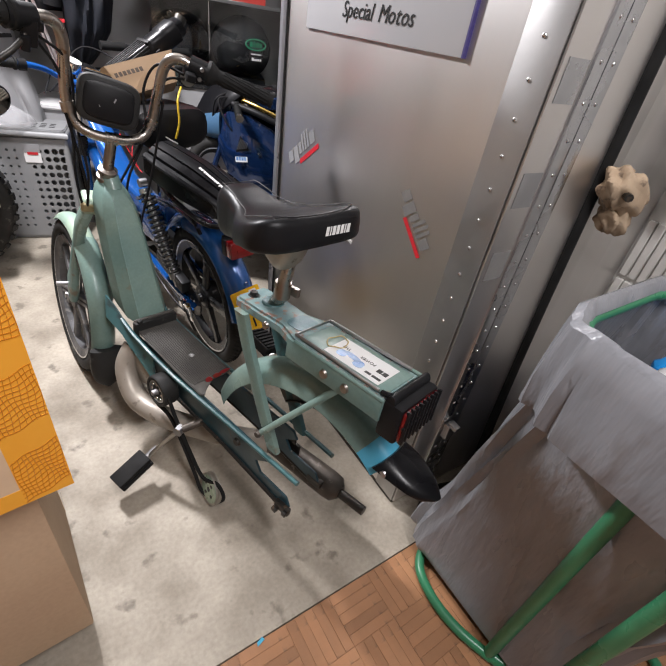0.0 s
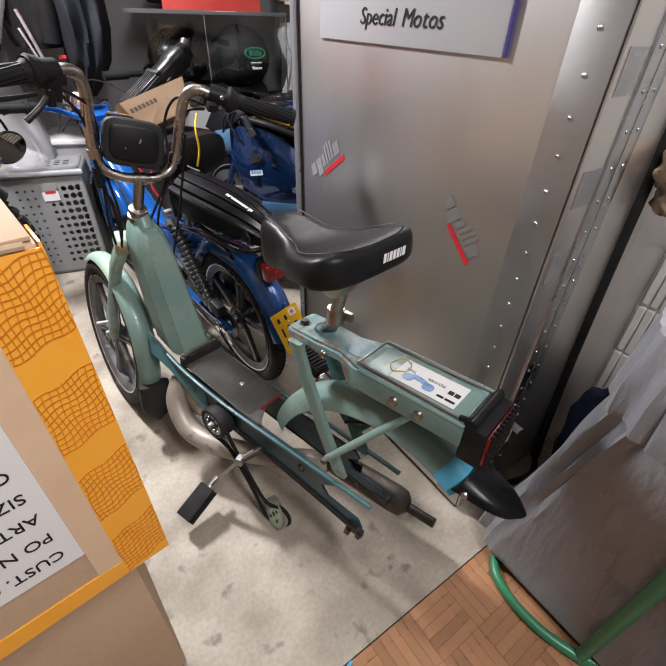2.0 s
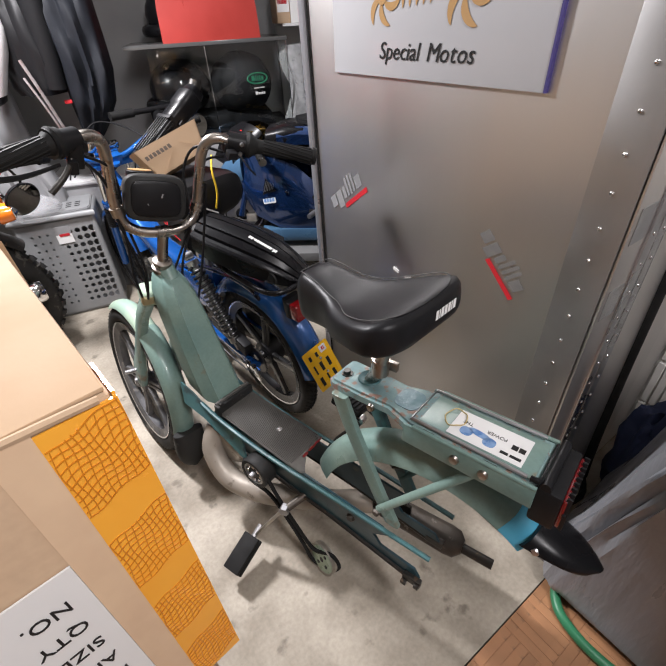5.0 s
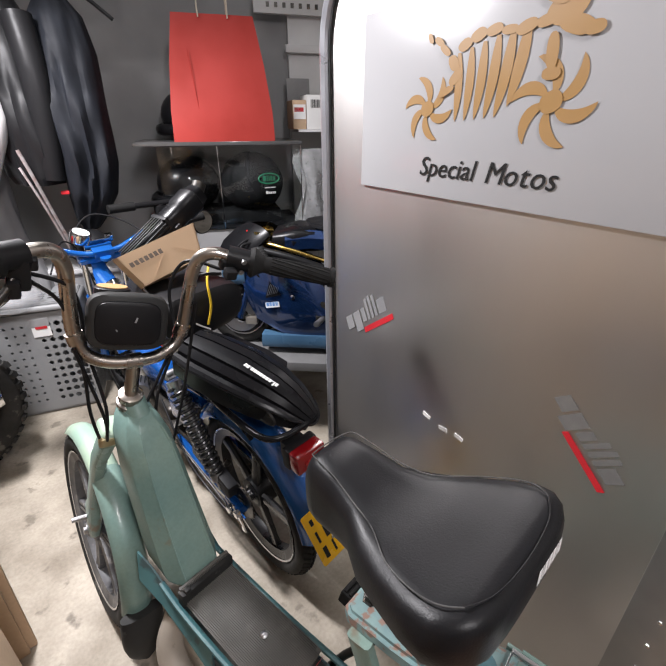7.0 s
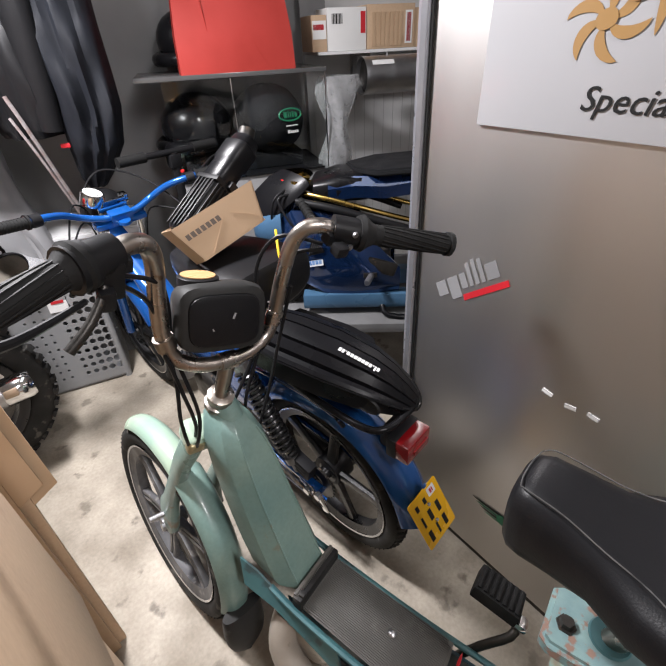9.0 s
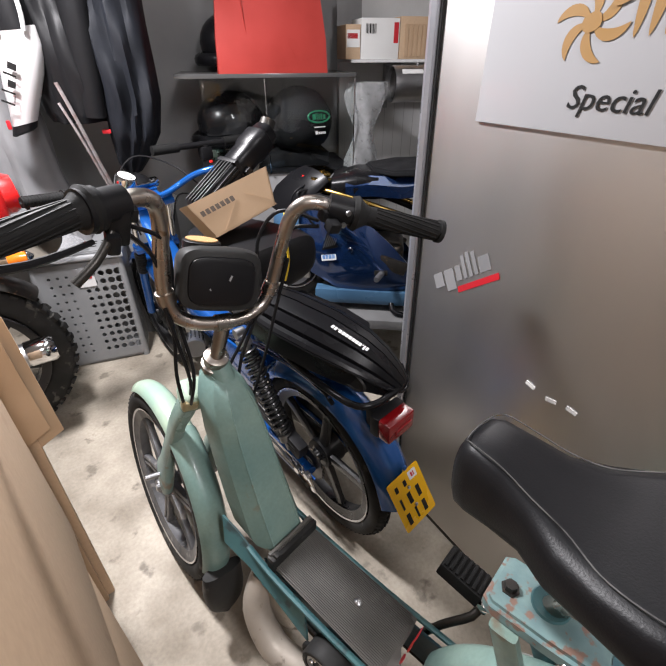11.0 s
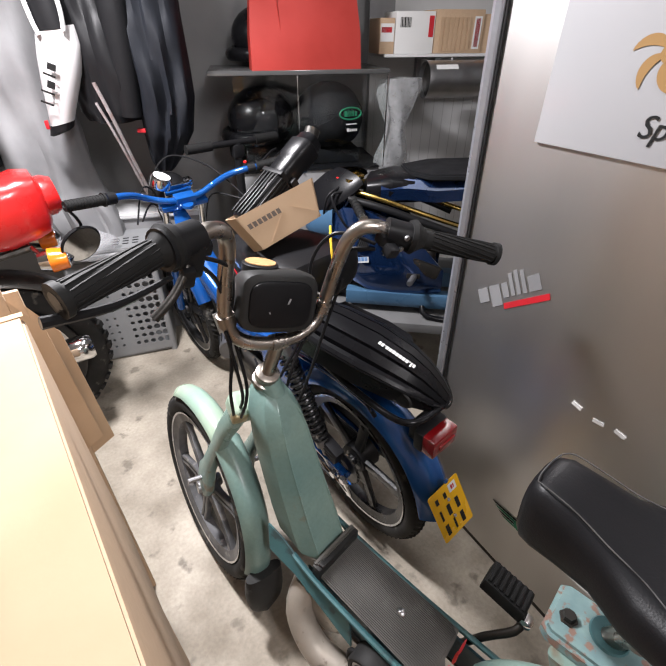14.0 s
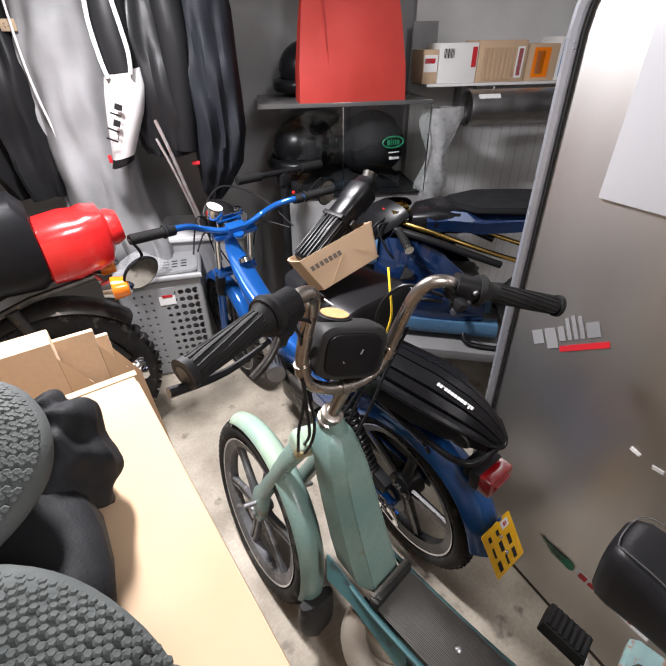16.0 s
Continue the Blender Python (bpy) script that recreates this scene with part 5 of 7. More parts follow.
for z in (0.045, -0.145):
    bp("fork_yoke", join(box(0.175, 0.04, 0.022, (0, 0.0, z), 0.008), *[lathe([(0.0, -0.013), (0.02, -0.013), (0.02, 0.013), (0.0, 0.013)], 14, pose(s * 0.07, 0.012, z, 0, 90, 0)) for s in (-1, 1)]), BLUE, label="bright blue fork yoke", m=SB.copy())
bars_b = [(0.03, -0.01, 0.070), (0.07, -0.004, 0.074), (0.12, 0.006, 0.090), (0.17, -0.010, 0.125), (0.22, -0.034, 0.150), (0.275, -0.056, 0.166)]
bars_b = [(-x, y, z) for x, y, z in bars_b[::-1]] + bars_b
hb = bp("handlebar", tube(bars_b, 0.0115, 12, 4), BLUE, label="blue anodised handlebar", m=SB.copy())
bp("bar_clamp", join(box(0.075, 0.04, 0.035, (0, -0.01, 0.07), 0.006), lathe([(0.0, 0.012), (0.02, 0.01), (0.022, 0.0)], 16, pose(0, -0.035, 0.055, 0, -90, 0))), BLUE, hb, m=SB.copy())
for sx in (-1, 1):
    g1, g0 = Vector((sx * 0.275, -0.056, 0.166)), Vector((sx * 0.385, -0.084, 0.19))
    d = (g1 - g0).normalized()
    gr = bp("grip", tube([g0, g1], 0.0155, 14), RUBBER, m=SB.copy(), label="black knurled grip")
    for i in range(12):
        q = g0 + d * (0.006 + i * 0.0095)
        bp("grip_ring", tube([q, q + d * 0.0045], 0.0175, 12), RUBBER, gr, m=SB.copy())
    bp("grip_flange", tube([g1, g1 + d * 0.006], 0.022, 14), RUBBER, gr, m=SB.copy())
    bp("control_block", join(tube([g1 + d * 0.012, g1 + d * 0.04], 0.019, 12), box(0.03, 0.03, 0.03, tuple(g1 + d * 0.03 + Vector((0, 0.018, -0.012))), 0.005)), BLACKPLASTIC, m=SB.copy())
    bp("lever", tube([g1 + d * 0.03 + Vector((0, 0.03, -0.01)), g1 + Vector((0, 0.05, -0.03)), g1 - d * 0.05 + Vector((0, 0.055, -0.04)), g1 - d * 0.075 + Vector((0, 0.05, -0.045))], 0.005, 8, 3), BLACKPLASTIC, m=SB.copy())
bp("red_button", lathe([(0.0, 0.006), (0.006, 0.005), (0.007, 0.0)], 10, SB @ pose(0.235, -0.03, 0.175, 0, -90, 0)), REDPLASTIC)
# bar-end mirrors
for sx in (-1, 1):
    c = Vector((-0.375, -0.06, 0.03)) if sx < 0 else Vector((0.43, 0.02, 0.10))
    big = Matrix.Scale(1.42, 4) if sx < 0 else Matrix.Scale(1.1, 4)
    mi = bp("mirror", lathe([(0.0, 0.014), (0.03, 0.012), (0.046, 0.004), (0.048, 0.0), (0.046, -0.003)], 26, SB @ frame_of(c, (0.3 * sx, 0.93, 0.1) if sx < 0 else (-0.2, 0.9, -0.2), (0, 0, 1)) @ big), BLACKPLASTIC, label="round black mirror")
    bp("mirror_glass", lathe([(0.0, -0.0035), (0.0435, -0.0035), (0.0435, -0.001)], 26, SB @ frame_of(c, (0.3 * sx, 0.93, 0.1) if sx < 0 else (-0.2, 0.9, -0.2), (0, 0, 1)) @ big), MIRROR, mi)
    bp("mirror_stem", tube([c, c + Vector((-0.02 * sx, 0.02, 0.06)), (-0.385, -0.084, 0.19) if sx < 0 else (0.30, -0.04, 0.17)], 0.005, 8, 3), BLACKPLASTIC, mi, m=SB.copy())
# round instruments and lamp
sp = bp("speedometer", lathe([(0.0, 0.02), (0.034, 0.02), (0.038, 0.012), (0.038, -0.02), (0.0, -0.03)], 24, SB @ pose(-0.05, 0.070, 0.105, 0, -70, 0)), BRIGHT, label="chrome speedometer")
bp("dial", lathe([(0.0, 0.0215), (0.03, 0.0212), (0.03, 0.019)], 24, SB @ pose(-0.05, 0.070, 0.105, 0, -70, 0)), PAPER, sp)
bp("dial_print", join(*[box(0.0008, 0.003, 0.008, (0.0218, 0.022 * math.cos(a * 0.7), 0.022 * math.sin(a * 0.7)), 0.0, (a * 40, 0, 0)) for a in range(8)]), INK, sp, m=SB @ pose(-0.05, 0.070, 0.105, 0, -70, 0))
bp("lamp_bowl", lathe([(0.0, -0.07), (0.04, -0.06), (0.07, -0.02), (0.078, 0.03), (0.074, 0.04), (0.0, 0.045)], 24, SB @ frame_of((0, 0.13, 0.0), (0, 1, 0), (0, 0, 1))), BLACKPLASTIC)
bp("instrument_bracket", join(box(0.10, 0.012, 0.05, (0, 0.05, 0.07), 0.004), box(0.03, 0.03, 0.03, (0.05, 0.07, 0.08), 0.006)), BRIGHT, m=SB.copy())
for pts in ([(-0.2, -0.10, 0.08), (-0.12, 0.06, 0.10), (-0.06, 0.11, 0.02), (-0.04, 0.05, -0.12)], [(0.2, -0.10, 0.08), (0.14, 0.08, 0.12), (0.02, 0.16, 0.14), (-0.07, 0.12, 0.06), (-0.06, 0.06, -0.1)],
            [(0.19, -0.09, 0.07), (0.12, 0.02, 0.04), (0.09, 0.03, -0.08), (0.05, 0.0, -0.2)], [(-0.18, -0.09, 0.08), (-0.10, 0.03, 0.05), (-0.03, 0.04, -0.10), (0.02, 0.0, -0.22)]):
    bp("control_cable", tube(pts, 0.003, 6, 6), BLACKPLASTIC, m=SB.copy())
for pts in ([(0.05, 0.45, 0.66), (0.01, 0.49, 0.70), (-0.03, 0.45, 0.64), (-0.02, 0.40, 0.60)], [(-0.01, 0.52, 0.66), (-0.05, 0.48, 0.72), (-0.03, 0.40, 0.62)]):
    bp("loose_wire", tube(pts, 0.0018, 6, 5), LOGORED)

# black moulded luggage box lying on the blue moped's carrier
LM = BM @ pose(-0.016, -0.080, 0.702, 15, 0, 22) @ Matrix.Diagonal((0.92, 0.92, 0.90, 1))
lug = thing("luggage_case", LM, "moulded black plastic luggage case with a drooping rear lip", "case")
# one run of sections: upright side walls, a lid with lengthwise grooves, a tip that droops
run = ((0.185, 0.060, 0.046, 0.018), (0.180, 0.072, 0.055, 0.018), (0.12, 0.082, 0.062, 0.016), (0.02, 0.085, 0.064, 0.014), (-0.07, 0.076, 0.056, 0.008), (-0.12, 0.064, 0.046, 0.000), (-0.16, 0.050, 0.032, -0.010), (-0.19, 0.034, 0.018, -0.020))
wall = ((-0.98, 0.30), (-1.0, 0.10), (-0.94, -0.72), (-0.80, -0.85), (0.80, -0.85), (0.94, -0.72), (1.0, 0.10), (0.98, 0.30))
part("tub", rings([[(x * hw, y, z0 + v * h) for x, v in wall] for y, hw, h, z0 in run]), SATIN, lug, "black lower half with a scooped side", smooth=30)
lidp = ((-1.05, 0.26), (-1.05, 0.36), (-0.96, 0.46), (-0.84, 0.50), (-0.83, 0.40), (-0.77, 0.40), (-0.76, 0.60), (-0.56, 0.84), (-0.55, 0.74), (-0.50, 0.74), (-0.49, 0.90), (-0.30, 0.97), (-0.02, 0.99), (-0.01, 0.88), (0.04, 0.88), (0.05, 0.98), (0.40, 0.92), (0.41, 0.80), (0.46, 0.80), (0.47, 0.88), (0.80, 0.62), (1.05, 0.36), (1.05, 0.26))
part("lid", rings([[(x * hw, y - 0.006 * (1 - x * x), z0 + v * h) for x, v in lidp] for y, hw, h, z0 in run]), SATIN, lug, "grooved black lid", smooth=24)
part("rim", tube([(-1.04 * hw, y, z0 + 0.27 * h) for y, hw, h, z0 in run] + [(1.04 * hw, y, z0 + 0.27 * h) for y, hw, h, z0 in run[::-1]], 0.0030, 8), SATIN, lug)
part("side_wing", plate([(0.07, 0.17), (0.118, 0.15), (0.126, 0.02), (0.112, -0.05), (0.07, -0.07)], 0.006, 0.002, pose(0, 0, 0.028, 0, 6, 0)), SATIN, lug)
part("rear_lip", tube([(-0.046, -0.165, -0.004), (-0.018, -0.196, -0.020), (0.018, -0.196, -0.020), (0.046, -0.165, -0.004)], 0.005, 8, 4, flat=1.6), SATIN, lug, "drooping rear lip")
part("side_scoop", lathe([(0.0, 0.0), (0.017, 0.0005), (0.020, 0.004), (0.023, 0.0)], 20, pose(-0.0690, -0.095, -0.008, 0, 0, 168) @ Matrix.Diagonal((1, 1.5, 1, 1))), INK, lug)
part("white_mark", bars([(0.006, 0.8), (0.004, 1.1), (0.003, 0.3)] + [(0.007, 0.75)] * 7 + [(0.002, 0.3)] + [(0.006, 0.8)] * 2, 0.012, 0.0018, frame_of((-0.022, -0.095, 0.0610), (0.02, 1, 0.165), (-0.12, -0.16, 1)), slant=0.1), PAPER, lug, "short row of white printed marks")

# a carton and a silencer on the blue moped's saddle
CB = frame_of((0.235, 1.585, 0.958), (0.97, -0.05, 0.20), (-0.18, 0.42, 0.88))
ctn = thing("parts_carton", CB, "open brown cardboard carton tipped on the blue saddle", "carton")
L_, W_, H_ = 0.205, 0.10, 0.085
part("front_wall", rings([[(0, 0, 0), (L_, 0.0, 0.022), (L_ - 0.015, 0.0, -H_ + 0.02), (0.035, 0.0, -H_)], [(0, 0.003, 0), (L_, 0.003, 0.022), (L_ - 0.015, 0.003, -H_ + 0.02), (0.035, 0.003, -H_)]]), CARDLIGHT, ctn)
part("rear_wall", rings([[(0, W_, 0.01), (L_, W_, 0.022), (L_ - 0.015, W_, -H_ + 0.02), (0.035, W_, -H_)], [(0, W_ + 0.003, 0.01), (L_, W_ + 0.003, 0.022), (L_ - 0.015, W_ + 0.003, -H_ + 0.02), (0.035, W_ + 0.003, -H_)]]), CARDLIGHT, ctn)
part("end_wall", rings([[(L_, 0.0, 0.022), (L_, W_, 0.022), (L_ - 0.015, W_, -H_ + 0.02), (L_ - 0.015, 0.0, -H_ + 0.02)], [(L_ - 0.003, 0.0, 0.022), (L_ - 0.003, W_, 0.022), (L_ - 0.018, W_, -H_ + 0.02), (L_ - 0.018, 0.0, -H_ + 0.02)]]), CARDLIGHT, ctn)
part("end_wall", rings([[(x, y, z), (x + 0.003, y, z), (x + 0.036, y, -H_), (x + 0.033, y, -H_)] for x, y, z in ((0.0, 0.0, 0.0), (-0.010, 0.03, 0.004), (-0.010, 0.07, 0.007), (0.0, W_, 0.01))]), CARDLIGHT, ctn)
part("bottom", rings([[(0.03, 0, -H_ + 0.004), (L_ - 0.012, 0, -H_ + 0.024), (L_ - 0.012, W_, -H_ + 0.024), (0.03, W_, -H_ + 0.004)], [(0.03, 0, -H_ + 0.001), (L_ - 0.012, 0, -H_ + 0.021), (L_ - 0.012, W_, -H_ + 0.021), (0.03, W_, -H_ + 0.001)]]), CARDLIGHT, ctn)
part("print", bars([(0.009, 1)] * 7, 0.012, 0.0035, frame_of((0.022, -0.0012, -0.034), (1, 0, 0.12), (0, -1, 0)), slant=-0.1), mat("grey_print", (0.13, 0.10, 0.08), rough=0.7, bump=0.0), ctn)
part("crease", join(tube([(0.11, -0.001, -0.02), (0.055, -0.001, -H_ + 0.006)], 0.0008, 4), tube([(0.13, -0.001, -0.018), (L_ - 0.02, -0.001, -0.05)], 0.0008, 4)), CARDLIGHT, ctn)
MF = frame_of((0.355, 1.655, 0.985), (0.80, 0.22, 0.54), (0, 0, 1)) @ Matrix.Scale(1.05, 4)
muf = thing("silencer", MF, "black ribbed silencer lying slanted in the open carton", "silencer")
part("body", rings([[(x, y * k, z * k) for y, z in superellipse(0.030, 0.026, 3.2, 20)] for x, k in ((-0.10, 0.85), (-0.095, 1.0), (0.03, 1.0), (0.032, 1.08), (0.085, 1.08), (0.09, 1.2), (0.135, 1.2), (0.14, 1.0), (0.16, 0.9))]), SATIN, muf)
for i in range(5):
    part("rib", box(0.13, 0.004, 0.003, (-0.03, -0.022 + 0.011 * i, 0.0275), 0.001), BLACKPLASTIC, muf)
    part("rib", box(0.13, 0.003, 0.004, (-0.03, -0.031, -0.018 + 0.009 * i), 0.001), BLACKPLASTIC, muf)
part("bracket", join(box(0.012, 0.066, 0.06, (0.032, 0, 0), 0.003), box(0.02, 0.014, 0.02, (0.04, -0.036, -0.01), 0.003)), BLACKPLASTIC, muf)
part("end_tube", tube([(0.15, 0, 0), (0.180, 0.004, 0.012)], 0.018, 14), DARKSTEEL, muf)
for j, (mt, r) in enumerate(((YELLOWCABLE, 0.003), (WHITEPLASTIC, 0.0025))):
    k = thing("cable_tie_cord", Matrix(), ("yellow" if j == 0 else "white") + " cord strapping the carton to the saddle", "cord")
    pts = [(0.43, 1.50, 0.93), (0.405, 1.455, 0.90), (0.40, 1.435, 0.845), (0.385, 1.43, 0.80)] if j == 0 else [(0.27, 1.53, 0.875), (0.31, 1.49, 0.84), (0.36, 1.455, 0.80), (0.39, 1.43, 0.785)]
    part("cord", tube(pts, r, 7, 5), mt, k)


# ---------- the small race bike on a bench ----------
MB = pose(0.83, 2.01, 0.385, 0, 0, 50)
bench = thing("low_bench", pose(0.83, 2.01, 0, 0, 0, 50), "low bench with a grey rubber top under the small bike", "bench")
part("top", span(-0.20, 0.42, -0.78, 0.20, 0.345, 0.385, 0.004), DARKCARPET, bench)
for x in (-0.17, 0.38):
    for y in (-0.74, 0.16):
        part("leg", span(x - 0.02, x + 0.02, y - 0.02, y + 0.02, 0.0, 0.345), DARKSTEEL, bench)
mini = thing("mini_race_bike", MB, "small dark blue race bike with gold clamps and black tail", "motorcycle")


def mp_(name, bm, material, parent=None, label="", m=None):
    return part(name, bm, material, parent or mini, label, m)


fw = wheel(mini, "front_wheel", pose(-0.02, 0.10, 0.135, 0, 0, 10), 0.135, 0.06, 0.088, 3, "small black slick tyre", double=False)
mp_("brake_disc", lathe([(0.03, -0.002), (0.072, -0.002), (0.072, 0.002), (0.03, 0.002)], 30, pose(-0.058, 0.10, 0.135, 0, 0, 10), closed=True), STEEL, fw, "drilled steel brake disc")
mp_("caliper", box(0.03, 0.05, 0.035, (-0.06, 0.055, 0.12), 0.006), CASTALU, fw)
wheel(mini, "rear_wheel", pose(0, -0.56, 0.135), 0.135, 0.08, 0.085, 3, "small black slick tyre", double=False)
for sx in (-1, 1):
    mp_("fork_leg", tube([(sx * 0.055 - 0.02, 0.10, 0.135), (sx * 0.055, -0.01, 0.46)], 0.013, 10), GOLD if sx > 0 else NAVY)
    # fairing halves
    secs = []
    for y, z0, z1, bulge in ((0.07, 0.22, 0.36, 0.085), (0.02, 0.14, 0.40, 0.115), (-0.08, 0.09, 0.40, 0.135), (-0.18, 0.075, 0.36, 0.14), (-0.28, 0.075, 0.27, 0.135), (-0.36, 0.085, 0.18, 0.12)):
        outer = [(sx * (bulge * (0.72 + 0.28 * math.sin(math.pi * (0.12 + 0.76 * j / 8)))), y, z0 + (z1 - z0) * j / 8) for j in range(9)]
        secs.append(outer + [(x - sx * 0.006, yy, z) for x, yy, z in outer[::-1]])
    fr = mp_("fairing", rings(secs), NAVY, label="dark blue fairing half with a mesh vent")
    mp_("belly_pan", rings([[(sx * (0.128 + dx), y, z) for dx, z in ((0, 0.03), (0.008, 0.05), (0.0, 0.085), (-0.05, 0.085), (-0.06, 0.025))] for y in (0.0, -0.12, -0.30, -0.42)]), STEELBLUE, fr)
    mp_("vent", plate([(0.0, 0.0), (0.06, 0.015), (0.02, 0.07)], 0.004, 0.0, frame_of((sx * 0.139, -0.06, 0.25), (0, -1, 0), (sx, 0, 0)) if sx > 0 else frame_of((-0.136, -0.03, 0.25), (0, -1, 0), (-1, 0, 0))), GOLD if sx > 0 else BLACKPLASTIC, fr)
    mp_("vent_bar", join(*[box(0.003, 0.002, 0.05 - 0.005 * i, (sx * 0.142, -0.045 - 0.007 * i, 0.285), 0.0, (20, 0, 0)) for i in range(6)]), STEEL, fr)
    mp_("fairing_screw", lathe([(0.0, 0.004), (0.008, 0.003), (0.01, 0.0)], 12, pose(sx * 0.138, -0.135, 0.255, 0, 0, 0 if sx > 0 else 180)), BRIGHT, fr)
    mp_("gold_rail", tube([(sx * 0.065, -0.02, 0.45), (sx * 0.10, -0.12, 0.435), (sx * 0.11, -0.25, 0.40), (sx * 0.10, -0.38, 0.36), (sx * 0.09, -0.50, 0.33)], 0.009, 10, 4), GOLD, label="gold frame rail")
    mp_("black_rail", tube([(sx * 0.09, 0.0, 0.43), (sx * 0.125, -0.12, 0.415), (sx * 0.132, -0.26, 0.375), (sx * 0.12, -0.38, 0.335)], 0.013, 10, 4), BLACKPLASTIC)
    mp_("grip_bar", tube([(sx * 0.06, 0.0, 0.45), (sx * 0.09, -0.015, 0.43)], 0.01, 10), BLACKPLASTIC)
    g = mp_("grip", tube([(sx * 0.09, -0.015, 0.43), (sx * 0.175, -0.055, 0.398)], 0.0145, 14), RUBBER)
    mp_("bar_end", tube([(sx * 0.175, -0.055, 0.398), (sx * 0.185, -0.06, 0.394)], 0.017, 14), BRIGHT, g)
    for i in range(5):
        mp_("grip_ring", tube([(sx * (0.10 + 0.014 * i), -0.02 - 0.0066 * i, 0.426 - 0.0053 * i), (sx * (0.106 + 0.014 * i), -0.0228 - 0.0066 * i, 0.4237 - 0.0053 * i)], 0.0165, 12), RUBBER, g)
    mp_("clamp_arm", join(box(0.05, 0.06, 0.016, (sx * 0.045, -0.005, 0.475), 0.006, (0, 0, sx * 20)), lathe([(0.0, -0.012), (0.018, -0.012), (0.018, 0.012), (0.0, 0.012)], 14, pose(sx * 0.055, 0.0, 0.478, 0, 90, 0))), GOLD, label="gold top clamp")
    pg = mp_("foot_peg", tube([(sx * 0.135, -0.255, 0.17), (sx * 0.215, -0.235, 0.178)], 0.0095, 12), STEEL, label="knurled alloy foot peg")
    mp_("peg_plate", join(box(0.008, 0.11, 0.05, (sx * 0.13, -0.29, 0.20), 0.008, (18, 0, 0)), box(0.01, 0.05, 0.02, (sx * 0.135, -0.25, 0.17), 0.004)), DARKSTEEL, pg)
    for i in range(6):
        mp_("peg_ring", tube([(sx * (0.15 + 0.0105 * i), -0.251 + 0.0026 * i, 0.1715 + 0.001 * i), (sx * (0.155 + 0.0105 * i), -0.2498 + 0.0026 * i, 0.172 + 0.001 * i)], 0.0115, 12), STEEL, pg)
    mp_("tail_panel", rings([[(sx * (0.03 + 0.075 * k), y, z) for k, z in ((0, z0 + 0.05), (0.7, z0 + 0.045), (1, z0 + 0.02), (0.95, z0 - 0.02), (0.5, z0 - 0.03))] for y, z0 in ((-0.11, 0.45), (-0.20, 0.46), (-0.30, 0.455), (-0.42, 0.47), (-0.54, 0.50), (-0.62, 0.53))]), NAVY, label="dark blue tail panel")
mp_("decal", plate(rounded(0.055, 0.022, 0.002, 2), 0.0006, 0.0, frame_of((-0.137, -0.055, 0.222), (0, -1, 0.12), (-1, 0, 0.1))), PAPER)
mp_("decal_forms", bars([(0.01, 1)] * 4, 0.015, 0.002, frame_of((-0.1385, -0.032, 0.215), (0, -1, 0.12), (-1, 0, 0.1))), BLUESTICK)
mp_("screen", rings([[(x, y - 0.12 * abs(x) / 0.1, z) for x, z in [(0.1 * w * math.cos(math.pi * j / 10), z0 + 0.045 * w * math.sin(math.pi * j / 10)) for j in range(11)]] + [(x * 0.94, y - 0.004 - 0.12 * abs(x) / 0.1, z - 0.003) for x, z in [(0.1 * w * math.cos(math.pi * (10 - j) / 10), z0 + 0.045 * w * math.sin(math.pi * (10 - j) / 10)) for j in range(11)]] for y, z0, w in ((0.15, 0.36, 0.7), (0.11, 0.42, 0.9), (0.05, 0.47, 0.95), (0.0, 0.50, 0.8))]), SATIN, label="black race screen", m=pose(0, 0.05, -0.02))
mp_("front_cowl", rings([[(x * w, y, z0 + z * h) for x, z in superellipse(1, 1, 2.6, 18)] for y, w, z0, h in ((0.17, 0.04, 0.31, 0.03), (0.14, 0.075, 0.32, 0.055), (0.06, 0.10, 0.34, 0.08))]), STEELBLUE)
mp_("tank_cover", rings([[(x * w, y, z0 + z * h) for x, z in superellipse(1, 1, 3, 22)] for y, w, z0, h in ((-0.045, 0.05, 0.45, 0.02), (-0.06, 0.085, 0.455, 0.038), (-0.14, 0.105, 0.465, 0.05), (-0.22, 0.10, 0.465, 0.05), (-0.27, 0.08, 0.46, 0.04))]), SATIN, label="glossy black tank cover")
mp_("seat_pad", plate([(-0.05, -0.20), (-0.11, -0.27), (-0.115, -0.42), (-0.09, -0.64), (0.09, -0.64), (0.125, -0.42), (0.12, -0.27), (0.05, -0.17)], 0.022, 0.006, pose(0, 0, 0.492, -3, 0, 0)), FABRIC, label="matt black foam seat pad")
mp_("engine", box(0.16, 0.22, 0.18, (0, -0.22, 0.17), 0.03, seg=3), DARKSTEEL)
mp_("red_button", lathe([(0.0, 0.006), (0.009, 0.005), (0.01, 0.0)], 10, pose(-0.035, 0.045, 0.485, 0, -90, 0)), REDPLASTIC)
for pts in ([(-0.07, 0.01, 0.45), (-0.10, 0.06, 0.44), (-0.12, 0.02, 0.36), (-0.10, -0.03, 0.30)], [(-0.05, 0.02, 0.47), (-0.09, 0.08, 0.43), (-0.06, 0.10, 0.30)]):
    mp_("brake_hose", tube(pts, 0.004, 7, 5), BLACKPLASTIC)
st = thing("paddock_stand", MB, "black tubular paddock stand under the small bike", "stand")
part("tube", tube([(-0.10, -0.30, 0.06), (-0.16, -0.32, 0.012), (-0.165, -0.52, 0.012), (-0.12, -0.62, 0.012), (0.12, -0.62, 0.012), (0.165, -0.52, 0.012), (0.16, -0.32, 0.012), (0.10, -0.30, 0.06)], 0.011, 10, 4), SATIN, st)

